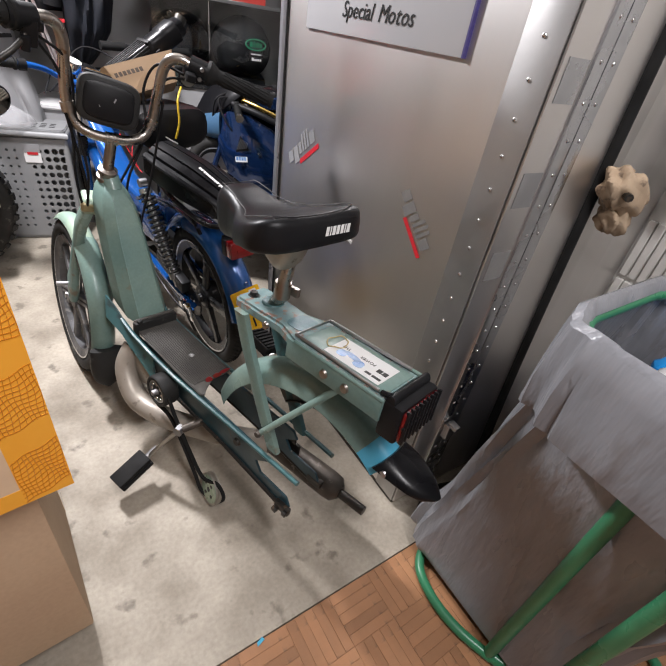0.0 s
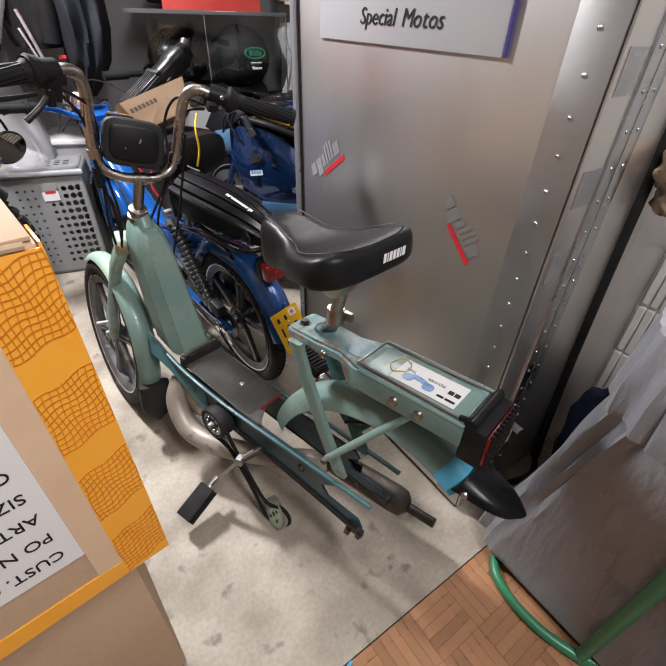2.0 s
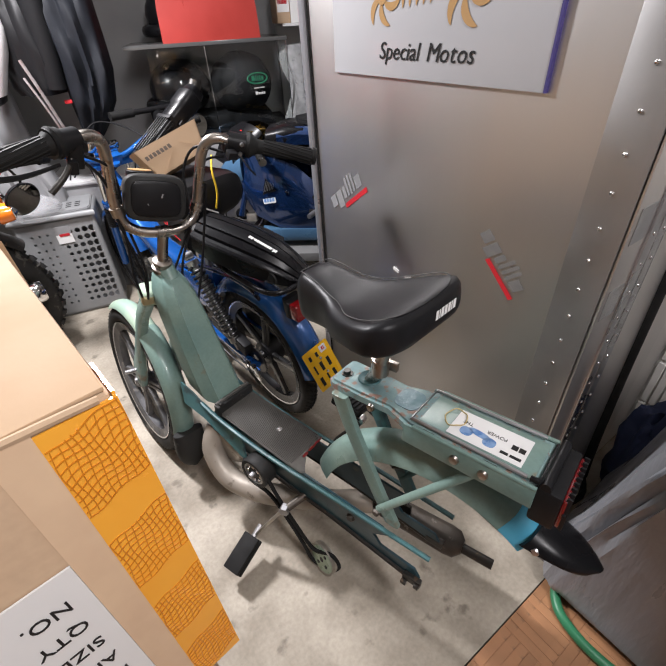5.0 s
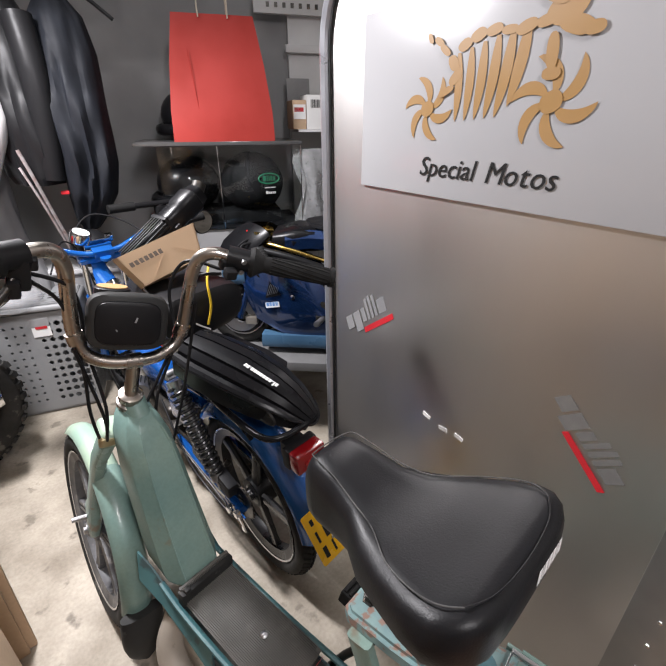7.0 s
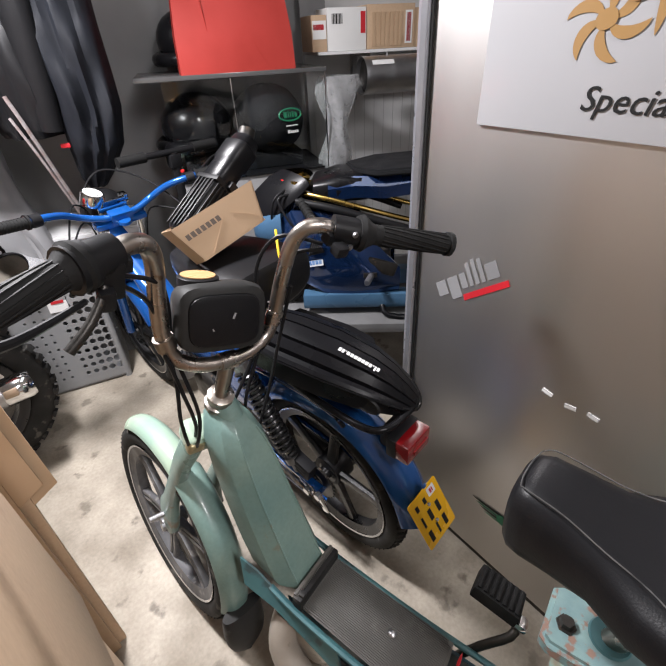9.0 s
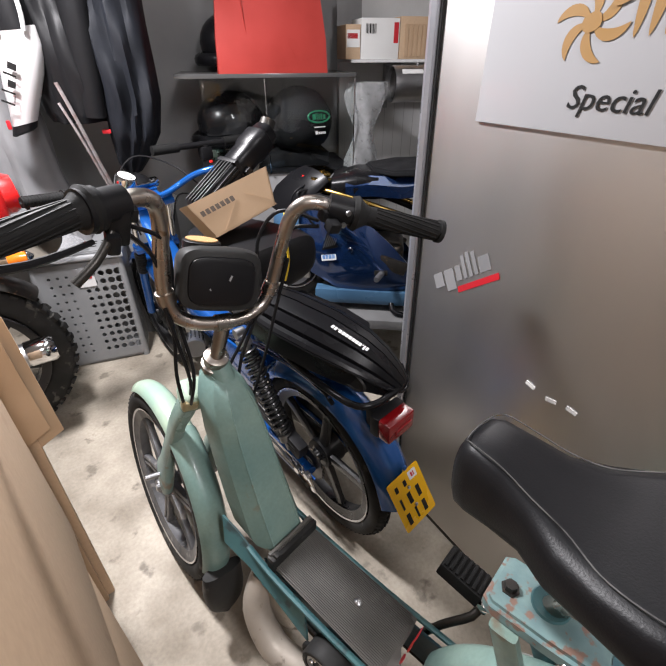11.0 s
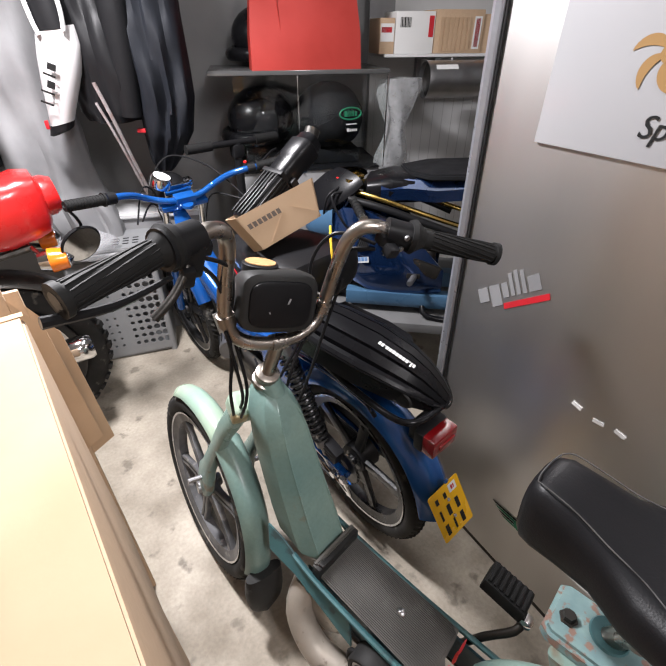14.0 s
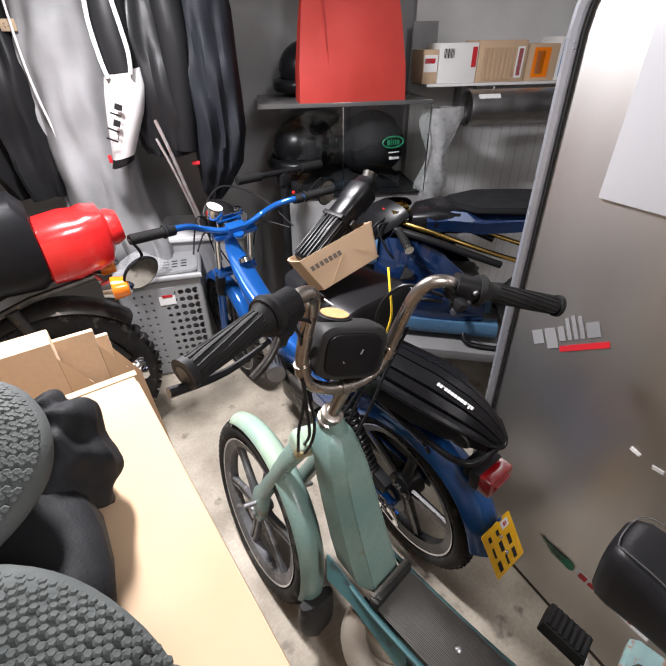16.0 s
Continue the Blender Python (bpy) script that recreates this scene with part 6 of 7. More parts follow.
# ---------- glass cabinet with helmets ----------
vit = thing("glass_cabinet", B, "glass display cabinet with a dark frame and helmets inside", "cabinet")
part("base", span(-0.41, 0.235, 0.02, 0.42, 0.0, 0.78, 0.004), GREYWALL, vit, "grey lower cupboard")
part("back_panel", span(-0.41, 0.235, 0.40, 0.42, 0.785, 1.165), GREYWALL, vit)
part("top_board", span(-0.50, 0.24, -0.005, 0.42, 1.156, 1.172, 0.002), mat("dark_glass_shelf", (0.10, 0.10, 0.10), (0.08, 0.08, 0.08), 0.15, bump=0.0), vit)
for x0, x1 in ((-0.408, -0.151), (-0.147, 0.232)):
    g = part("door_pane", span(x0, x1, 0.0, 0.004, 0.785, 1.154), GLASS, vit)
    g.visible_shadow = False
for x in (-0.149, 0.234):
    part("edge_strip", span(x - 0.0018, x + 0.0018, -0.002, 0.006, 0.785, 1.154), BRIGHT, vit)
part("shelf", span(-0.41, 0.235, 0.01, 0.40, 0.781, 0.789), BLACKPLASTIC, vit)


def helmet(m, covered, label):
    """A full-face helmet, or one in its cloth sack."""
    h = thing("helmet", m, label, "helmet")
    secs = []
    for k in range(11):
        a = -0.30 * math.pi + k / 10 * 0.80 * math.pi
        z, r = 0.115 * math.sin(a) + 0.105, math.cos(a)
        secs.append([(0.128 * r * math.cos(t) * (1.02 if covered else 1), (0.145 if covered else 0.138) * r * math.sin(t) - (0.02 * max(0, -math.sin(t)) if not covered else 0), z + (0.004 * math.sin(7 * t + k) if covered else 0)) for t in [2 * math.pi * j / 28 for j in range(28)]])
    part("shell" if not covered else "sack", rings(secs), FABRIC if covered else SATIN, h)
    if covered:
        f = frame_of((0.055, -0.132, 0.13), (1, 0.30, 0), (0.2, -1, 0.15))
        part("emblem_ring", tube([f @ Vector((0.044 * math.cos(a / 10 * math.pi), 0.019 * math.sin(a / 10 * math.pi), 0.0)) for a in range(20)], 0.003, 6, closed=True), LOGOGREEN, h, "green oval emblem")
        part("emblem_bar", bars([(0.013, 1.1), (0.004, 1.3), (0.004, 1), (0.006, 1.1), (0.009, 0.9)], 0.017, 0.004, f @ pose(-0.027, -0.009, 0.002)), LOGOGREEN, h)
        part("stripe", bars([(0.022, 1), (0.022, 1)], 0.004, 0.002, f @ pose(-0.024, -0.036, 0.004)), PAPER, h)
        part("stripe", bars([(0.01, 1.4), (0.006, 1), (0.006, 1), (0.006, 1), (0.006, 1)], 0.008, 0.002, f @ pose(-0.022, -0.058, 0.006)), PAPER, h)
    else:
        part("visor", rings([[(0.131 * math.cos(t) * s, 0.142 * math.sin(t) * s, z) for t in [math.pi * (1.12 + 0.76 * j / 14) for j in range(15)]] + [(0.127 * math.cos(t) * s, 0.137 * math.sin(t) * s, z) for t in [math.pi * (1.88 - 0.76 * j / 14) for j in range(15)]] for z, s in ((0.075, 1.05), (0.11, 1.06), (0.145, 0.99))]), mat("smoked_visor", (0.02, 0.02, 0.022), rough=0.08, bump=0.0, coat=0.6), h)
        part("chin_bar", tube([(0.12, -0.06, 0.055), (0.08, -0.135, 0.045), (0, -0.165, 0.045), (-0.08, -0.135, 0.045), (-0.12, -0.06, 0.055)], 0.026, 10, 4), SATIN, h)
    return h


helmet(B @ pose(0.012, 0.17, 0.852, 0, 0, 0) @ Matrix.Scale(1.2, 4), True, "motorcycle helmet in a black cloth sack with a green emblem")
helmet(B @ pose(-0.29, 0.22, 0.86, 0, 0, -45) @ Matrix.Scale(1.1, 4), False, "black full-face helmet with a smoked visor")
stand = thing("helmet_stand", B, "black padded riser under the helmets in the cabinet", "stand")
part("block", span(-0.38, 0.14, 0.08, 0.36, 0.79, 0.852, 0.01), FABRIC, stand)
helmet(B @ pose(-0.24, 0.345, 1.173, 0, 0, -60), False, "black helmet standing on top of the cabinet")

# red paper bag on the cabinet
rb = thing("gift_bag", B @ pose(-0.105, 0.105, 1.172, 0, 0, 1), "large plain red paper bag standing on the cabinet", "bag")
secs = []
for z, hw, hd, dy in ((0.0, 0.222, 0.095, 0), (0.12, 0.218, 0.085, 0.0), (0.30, 0.198, 0.055, 0.01), (0.46, 0.172, 0.025, 0.02), (0.485, 0.168, 0.018, 0.02)):
    secs.append([(x, y + dy, z) for x, y in ((-hw, -hd), (-0.06, -hd - 0.012 * (z < 0.3)), (0.02, -hd - 0.004), (hw, -hd), (hw + 0.004 - 0.06 * z, 0), (hw, hd), (0, hd), (-hw, hd), (-hw - 0.004 + 0.06 * z, 0))])
part("body", rings(secs), REDCARD, rb)
part("fold", join(tube([(-0.155, -0.098, 0.0), (-0.10, -0.09, 0.13), (-0.12, -0.045, 0.35)], 0.0015, 5), tube([(0.12, -0.096, 0.0), (0.06, -0.088, 0.11)], 0.0015, 5)), REDCARD, rb)
for y in (-0.012, 0.045):
    part("handle", tube([(-0.06, y, 0.47), (-0.055, y, 0.56), (0.0, y, 0.60), (0.055, y, 0.56), (0.06, y, 0.47)], 0.003, 6, 5), mat("cream_cord" if y < 0 else "grey_cord", (0.6, 0.55, 0.45), rough=0.8, bump=0.0), rb)

# ---------- right of the cabinet: shelf, parcels, duct tube, bubble wrap ----------
sh = thing("wall_shelf", B, "narrow white wall shelf carrying parcels", "shelf")
part("board", span(0.255, 1.5, 0.14, 0.40, 1.205, 1.217, 0.002), PLASTER, sh)
for x in (0.5, 1.3):
    part("bracket", join(span(x, x + 0.02, 0.38, 0.42, 1.0, 1.205), span(x, x + 0.02, 0.16, 0.40, 1.19, 1.205)), STEEL, sh)
rail = thing("wall_rail", B, "slotted white metal rail on the back wall", "rail")
part("rail", span(0.10, 1.4, 0.37, 0.40, 1.72, 1.79, 0.003), PLASTER, rail)
tagged(part("slot", join(*[span(0.16 + 0.04 * i, 0.175 + 0.04 * i, 0.366, 0.372, 1.745, 1.765) for i in range(24)]), DARKSTEEL, rail), kind="stuff")
rail = thing("wall_rail", B, "plain white wooden batten on the back wall", "rail")
part("batten", span(0.25, 1.4, 0.385, 0.415, 1.565, 1.60, 0.003), PLASTER, rail)


def parcel(x0, x1, z1, y0, body, label, strips=(), z0=1.2175):
    p = thing("parcel", B @ pose(x0, y0, z0), label, "parcel", "parcels on the wall shelf")
    w, h = x1 - x0, z1 - z0
    part("box", span(0, w, 0, 0.17, 0, h, 0.003), body, p)
    for a, b, c, d, mt in strips:
        part("label_patch", span(a * w, b * w, -0.0015, 0.0005, c * h, d * h), mt, p)
    return p


parcel(0.232, 0.298, 1.345, 0.15, CARD, "small brown parcel with red print", ((0.05, 0.95, 0.35, 0.85, PAPER), (0.1, 0.8, 0.6, 0.75, LOGORED)))
pz = parcel(0.30, 0.475, 1.368, 0.145, PAPER, "white parcel with a barcode label", ((0.85, 0.97, 0.4, 0.9, LOGORED),))
part("barcode", bars([(0.002, 1), (0.004, 1), (0.002, 1), (0.006, 1), (0.002, 1), (0.004, 1), (0.003, 1), (0.002, 1)], 0.035, 0.003, frame_of((0.02, -0.001, 0.095), (1, 0, 0), (0, -1, 0))), INK, pz)
pz = parcel(0.478, 0.70, 1.375, 0.14, CARD, "brown parcel wrapped in clear film with red print", ((0.8, 0.95, 0.1, 0.85, PAPER), (0.83, 0.92, 0.15, 0.8, LOGORED)))
for i in range(7):
    part("slat", span(0.02 + 0.021 * i, 0.034 + 0.021 * i, -0.004, 0.0, 0.01, 0.13), CARDLIGHT, pz)
parcel(0.703, 0.86, 1.36, 0.15, CARD, "brown parcel with an orange label", ((0.25, 0.75, 0.1, 0.9, ORANGE), (0.35, 0.6, 0.2, 0.8, CARD)))
parcel(0.862, 1.0, 1.385, 0.15, PAPER, "white parcel with lilac print", ((0.1, 0.5, 0.1, 0.95, BLUESTICK),))
ct = thing("flat_card", B @ pose(0.245, 0.36, 1.2175, -4, 0, 0), "pale grey card leaning on the wall", "card")
part("sheet", span(0, 0.12, 0, 0.004, 0, 0.235), GREYPVC, ct)
dt = thing("steel_tube", B @ pose(0.43, 0.09, 1.122), "short galvanised steel duct tube under the shelf", "tube")
part("wall", lathe([(0.069, 0.0), (0.073, 0.0), (0.074, 0.012), (0.073, 0.02), (0.073, 0.62), (0.069, 0.62)], 40, closed=True), STEEL, dt)
part("cap", lathe([(0.0, 0.02), (0.068, 0.02), (0.068, 0.024), (0.0, 0.024)], 30), DARKSTEEL, dt)
part("paper_tag", rings([[(x, 0.0738 * math.sin(a), 0.0738 * math.cos(a)) for a in (-0.95, -0.85, -0.75, -0.65)] for x in (0.03, 0.13)], caps=False), PAPER, dt)
for x in (0.12, 0.5):
    part("strap", tube([(x, 0.0, 0.073), (x, 0.0, 0.084)], 0.006, 8), STEEL, dt)
bw = thing("bubble_wrap", B @ pose(0.29, 0.04, 0.735), "crumpled roll of clear bubble wrap hanging on the wall", "bubble wrap")
secs = []
for k in range(15):
    t = k / 14
    secs.append([((0.075 + 0.02 * math.sin(9 * t) - 0.025 * (1 - t)) * math.cos(a) * (1 + 0.16 * math.sin(5 * a + 7 * t)) + 0.035 * (t - 0.5), 0.04 * math.sin(a) * (1 + 0.3 * math.sin(3 * a + 9 * t)), 0.40 * t) for a in [2 * math.pi * j / 26 for j in range(26)]])
part("wrap", rings(secs), BUBBLE, bw)
part("wrap_layer", rings([[(x * 0.7 + 0.01, y * 0.6, z) for x, y, z in s_] for s_ in secs]), BUBBLE, bw)
# hairline grooves of the white wall
gw = thing("wall_groove", B, "faint vertical grooves in the white wall panel", "groove", kind="structure")
part("groove", join(*[span(0.30 + 0.055 * i, 0.302 + 0.055 * i, 0.4185, 0.421, 0.0, 1.1) for i in range(16)]), mat("grey_caulk", (0.46, 0.46, 0.46), rough=0.8, bump=0.0), gw)


# ---------- laundry basket ----------
def pierced(cols, rows, w, h, radius, thick=0.003):
    """A sheet (x, z) with round holes through it."""
    cells = []
    cw, ch = w / cols, h / rows
    for i in range(cols):
        for j in range(rows):
            r = radius(i / (cols - 1), j / (rows - 1))
            cx, cz = (i + 0.5) * cw, (j + 0.5) * ch
            outer, inner = [], []
            for k in range(16):
                a = math.pi / 8 * k
                c, s = math.cos(a), math.sin(a)
                q = 1 / max(abs(c), abs(s))
                outer.append((cx + cw / 2 * c * q, cz + ch / 2 * s * q))
                inner.append((cx + r * c, cz + r * s))
            if r <= 0:
                cells.append(rings([[(x, 0, z) for x, z in outer], [(x, thick, z) for x, z in outer]]))
            else:
                cells.append(rings([[(x, 0, z) for x, z in outer], [(x, 0, z) for x, z in inner], [(x, thick, z) for x, z in inner], [(x, thick, z) for x, z in outer]], caps=False))
    out = join(*cells)
    bmesh.ops.remove_doubles(out, verts=out.verts[:], dist=1e-5)
    return out


BK = pose(0.165 - 0.36 * 0.976, 2.55 + 0.36 * 0.216, 0, 0, 0, -12.5)
basket = thing("laundry_basket", BK, "grey plastic laundry basket with round holes and a lid", "basket")
bw_, bh_, bd_ = 0.36, 0.53, 0.30


def hole(u, v):
    if v < 0.05 or v > 0.95 or 0.40 < u < 0.48 or u < 0.10:
        return 0.0007
    return 0.0045 + 0.0115 * u ** 1.5 if u > 0.5 else 0.0058


bm = pierced(10, 13, bw_ - 0.03, bh_ - 0.04, hole)
part("front_wall", bm, GREYPLASTIC, basket, m=pose(0.015, 0.0, 0.02))
bm = pierced(9, 15, bd_ - 0.03, bh_ - 0.04, lambda u, v: 0.006 if 0.05 < v < 0.9 else 0.0007)
part("side_wall", bm, GREYPLASTIC, basket, m=pose(bw_, 0.015, 0.02, 0, 0, 90))
bm = pierced(9, 15, bd_ - 0.03, bh_ - 0.04, lambda u, v: 0.006 if 0.05 < v < 0.9 else 0.0007)
part("side_wall", bm, GREYPLASTIC, basket, m=pose(0.004, 0.015, 0.02, 0, 0, 90))
part("rear_wall", span(0.015, bw_ - 0.015, bd_ - 0.004, bd_, 0.02, bh_ - 0.02), GREYPLASTIC, basket)
for x, y in ((0.014, 0.014), (bw_ - 0.014, 0.014), (0.014, bd_ - 0.014), (bw_ - 0.014, bd_ - 0.014)):
    part("corner_post", tube([(x, y, 0.0), (x, y, bh_)], 0.0155, 14), GREYPLASTIC, basket)
part("floor_plate", span(0.01, bw_ - 0.01, 0.01, bd_ - 0.01, 0.004, 0.02), GREYPLASTIC, basket)
part("rim", tube([(0.0, -0.006, bh_), (bw_, -0.006, bh_), (bw_ + 0.004, bd_, bh_), (0.0, bd_, bh_)], 0.015, 10, closed=True), GREYPLASTIC, basket)
lid = part("lid", plate(rounded(bw_ - 0.01, bd_ - 0.01, 0.035, 5), 0.014, 0.004, pose(bw_ / 2, bd_ / 2, bh_ + 0.008)), GREYPLASTIC, basket, "grey lid with slots")
for i in range(3):
    for j in range(3):
        part("slot", plate(rounded(0.026, 0.010, 0.0045, 4), 0.001, 0.0, pose(bw_ * 0.60 + 0.04 * i, 0.06 + 0.03 * j, bh_ + 0.0223)), INK, lid)
tag_ = part("price_tag", span(0.165, 0.235, -0.004, -0.002, 0.40, 0.445), PAPER, basket, "white and red paper tag", m=pose(0, 0, 0, 0, 0, 0))
part("tag_picture", span(0.165, 0.235, -0.0045, -0.002, 0.446, 0.485), GREYPVC, basket)
part("tag_band", span(0.180, 0.225, -0.006, -0.0042, 0.437, 0.449), LOGORED, basket)

# ---------- the red trail bike ----------
RB = pose(-0.42, 2.30, 0, 0, 0, -84)
red = thing("trail_bike", RB, "red trail bike with a knobbly tyre and orange indicators", "motorcycle")
wheel(red, "rear_wheel", pose(0, 0, 0.315), 0.315, 0.095, 0.225, 6, "wide knobbly black tyre", rim_mat=RIM, knobs=40, double=False)
ex = part("silencer", tube([(0.125, -0.42, 0.40), (0.125, -0.20, 0.385), (0.122, 0.17, 0.37)], 0.043, 18), STEEL, red, "steel silencer along the wheel")
part("end_cap", lathe([(0.044, 0.0), (0.047, 0.004), (0.047, 0.075), (0.040, 0.088), (0.020, 0.090), (0.0, 0.084)], 24, pose(0.122, 0.165, 0.37, 0, 0, 90)), BRIGHT, ex, "bright alloy end cap")
for a in (40, 80, 120):
    part("orange_reflector", box(0.012, 0.05, 0.025, (0.02, 0.10 * math.cos(radians(a)), 0.315 + 0.12 * math.sin(radians(a))), 0.004, (a, 0, 0)), ORANGE, red)
part("tail_body", rings([[(x * w, y, z0 + z * h) for x, z in superellipse(1, 1, 3.6, 24)] for y, w, z0, h in ((0.075, 0.085, 0.835, 0.085), (0.085, 0.10, 0.84, 0.10), (0.16, 0.105, 0.845, 0.105), (0.20, 0.10, 0.85, 0.098), (0.225, 0.10, 0.855, 0.10), (0.27, 0.085, 0.86, 0.09), (0.285, 0.06, 0.86, 0.06))]), REDPLASTIC, red, "glossy red tail body")
part("rear_lamp", lathe([(0.0, 0.05), (0.05, 0.045), (0.062, 0.02), (0.062, 0.0)], 22, frame_of((0.0, 0.28, 0.87), (0, 1, 0.1), (0, 0, 1))), REDPLASTIC, red)
part("seat", rings([[(x * w, y, z0 + z * h) for x, z in superellipse(1, 1, 3, 22)] for y, w, z0, h in ((0.08, 0.10, 0.87, 0.12), (0.05, 0.115, 0.88, 0.15), (-0.15, 0.13, 0.89, 0.15), (-0.4, 0.13, 0.90, 0.14), (-0.6, 0.09, 0.92, 0.11))]), BLACKVINYL, red, "shiny black seat")
part("underframe", join(tube([(0.06, 0.2, 0.74), (0.07, 0.0, 0.72), (0.06, -0.4, 0.60)], 0.012, 8), tube([(-0.06, 0.2, 0.74), (-0.07, 0.0, 0.72), (-0.06, -0.4, 0.60)], 0.012, 8), tube([(0.07, 0.0, 0.315), (0.07, -0.5, 0.36)], 0.018, 8), tube([(-0.07, 0.0, 0.315), (-0.07, -0.5, 0.36)], 0.018, 8), tube([(0.085, 0.02, 0.34), (0.08, -0.06, 0.70)], 0.02, 10)), DARKSTEEL, red)
part("mudguard", fender(0.36, 0.13, 40, 125, pose(0, 0, 0.315), 0.03), DARKSTEEL, red)
for sx in (1, -1):
    ind = part("indicator", lathe([(0.0, 0.03), (0.022, 0.025), (0.028, 0.0), (0.028, -0.012), (0.02, -0.04), (0.0, -0.05)], 18, pose(sx * 0.11, 0.235, 0.704, 0, 0, -100) @ Matrix.Scale(1.3, 4)), BRIGHT, red, "chrome indicator with an orange lens")
    part("indicator_lens", lathe([(0.0, 0.045), (0.025, 0.036), (0.03, 0.005), (0.03, -0.002)], 18, pose(sx * 0.11, 0.235, 0.704, 0, 0, 80) @ Matrix.Scale(1.3, 4)), ORANGE, ind)
    part("indicator_stem", tube([(sx * 0.05, 0.19, 0.75), (sx * 0.12, 0.225, 0.705)], 0.008, 8), BRIGHT, ind)
part("engine", box(0.2, 0.28, 0.28, (0, -0.52, 0.36), 0.05, seg=3), DARKSTEEL, red)
part("front_frame", join(tube([(0, -0.62, 0.80), (0, -0.95, 0.90), (0, -1.0, 0.6), (0, -0.6, 0.25)], 0.02, 8, 3)), DARKSTEEL, red)
wheel(red, "front_wheel", pose(0, -1.28, 0.315), 0.315, 0.08, 0.235, 6, "knobbly black tyre", knobs=40, double=False)
for sx in (-1, 1):
    part("fork_leg", tube([(sx * 0.08, -1.28, 0.315), (sx * 0.08, -1.0, 1.0)], 0.02, 10), BRIGHT, red)

# ---------- coats on a rail ----------
def cloth(sections, n=64, folds=7, depth=0.12, seed=0.0):
    """A hanging garment: elliptic rings with folds that deepen downwards."""
    out = []
    fine = []
    for p, q in zip(sections, sections[1:]):
        fine += [tuple(u + (v - u) * i / 5 for u, v in zip(p, q)) for i in range(5)]
    fine.append(sections[-1])
    for k, (cx, cy, z, hw, hd) in enumerate(fine):
        t = k / (len(fine) - 1)
        ring = []
        for j in range(n):
            a = 2 * math.pi * j / n
            w_ = a + 0.45 * noise.noise(Vector((2 * math.cos(a) + seed, 2 * math.sin(a), 1.6 * z * 2)))
            f = 1 + 0.6 * depth * (0.25 + t) * math.sin(folds * w_ + seed + 2.2 * t) + 0.5 * depth * math.sin(3 * a + 4 * t + seed * 2) + 1.3 * depth * noise.noise(Vector((2.6 * math.cos(a) + 5 * seed, 2.6 * math.sin(a), 7 * z)))
            ring.append((cx + hw * math.cos(a) * (0.85 + 0.15 * f), cy + hd * math.sin(a) * f, z))
        out.append(ring)
    return rings(out)


rail = thing("coat_rail", B, "round steel rail for the hanging coats", "rail")
part("bar", tube([(-2.2, -0.02, 1.80), (-0.50, -0.02, 1.80)], 0.014, 12), STEEL, rail)
for x in (-2.2, -0.5):
    part("bracket", tube([(x, -0.02, 1.80), (x, 0.47, 1.80)], 0.012, 10), STEEL, rail)


def hanger(g, x, y):
    part("hanger", join(tube([(x - 0.19, y, 1.60), (x - 0.1, y, 1.67), (x, y, 1.71), (x + 0.1, y, 1.67), (x + 0.19, y, 1.60)], 0.007, 8, 3), tube([(x, y, 1.71), (x, y, 1.77), (x + 0.012, y, 1.80), (x + 0.02, y, 1.818), (x, y, 1.83), (x - 0.014, y, 1.82)], 0.0025, 6, 3)), BLACKPLASTIC, g)


g = thing("rain_coat", B, "long dark nylon rain coat on a hanger", "coat")
part("body", cloth([(-0.68, -0.03, 1.66, 0.05, 0.04), (-0.675, -0.04, 1.60, 0.09, 0.07), (-0.665, -0.06, 1.48, 0.105, 0.10), (-0.66, -0.08, 1.30, 0.105, 0.11), (-0.655, -0.09, 1.10, 0.10, 0.11), (-0.67, -0.09, 0.98, 0.09, 0.10), (-0.70, -0.08, 0.88, 0.055, 0.07), (-0.71, -0.08, 0.84, 0.03, 0.04)], folds=9, depth=0.20), NYLON, g)
hanger(g, -0.67, -0.02)
part("buckle", box(0.03, 0.012, 0.018, (-0.775, -0.135, 1.345), 0.003), TAPEY, g, "yellow buckle", m=pose(0, 0, 0))
part("buckle", box(0.03, 0.012, 0.014, (-0.755, -0.165, 1.0), 0.003), LOGORED, g, "red tab", m=pose(0, 0, 0))
g = thing("leather_jacket", B, "black leather jacket with white lower sleeves", "jacket")
part("body", cloth([(-0.86, -0.04, 1.68, 0.05, 0.05), (-0.865, -0.05, 1.58, 0.10, 0.08), (-0.86, -0.07, 1.40, 0.12, 0.11), (-0.85, -0.08, 1.20, 0.115, 0.12), (-0.845, -0.08, 1.06, 0.11, 0.115), (-0.84, -0.08, 1.03, 0.10, 0.10)], folds=7, depth=0.2, seed=1.0), LEATHER, g)
hanger(g, -0.86, -0.03)
part("upper_sleeve", tube([(-0.93, -0.10, 1.60), (-0.945, -0.15, 1.50), (-0.945, -0.17, 1.38), (-0.94, -0.175, 1.30)], (0.062, 0.060), 18, 4), LEATHER, g)
part("white_piping", tube([(-0.985, -0.20, 1.56), (-0.995, -0.215, 1.45), (-0.985, -0.23, 1.34), (-0.975, -0.232, 1.29)], 0.007, 8, 4), WHITELEATHER, g)
part("white_piping", tube([(-0.915, -0.22, 1.54), (-0.90, -0.235, 1.44), (-0.893, -0.235, 1.36), (-0.90, -0.235, 1.30)], 0.007, 8, 4), WHITELEATHER, g)
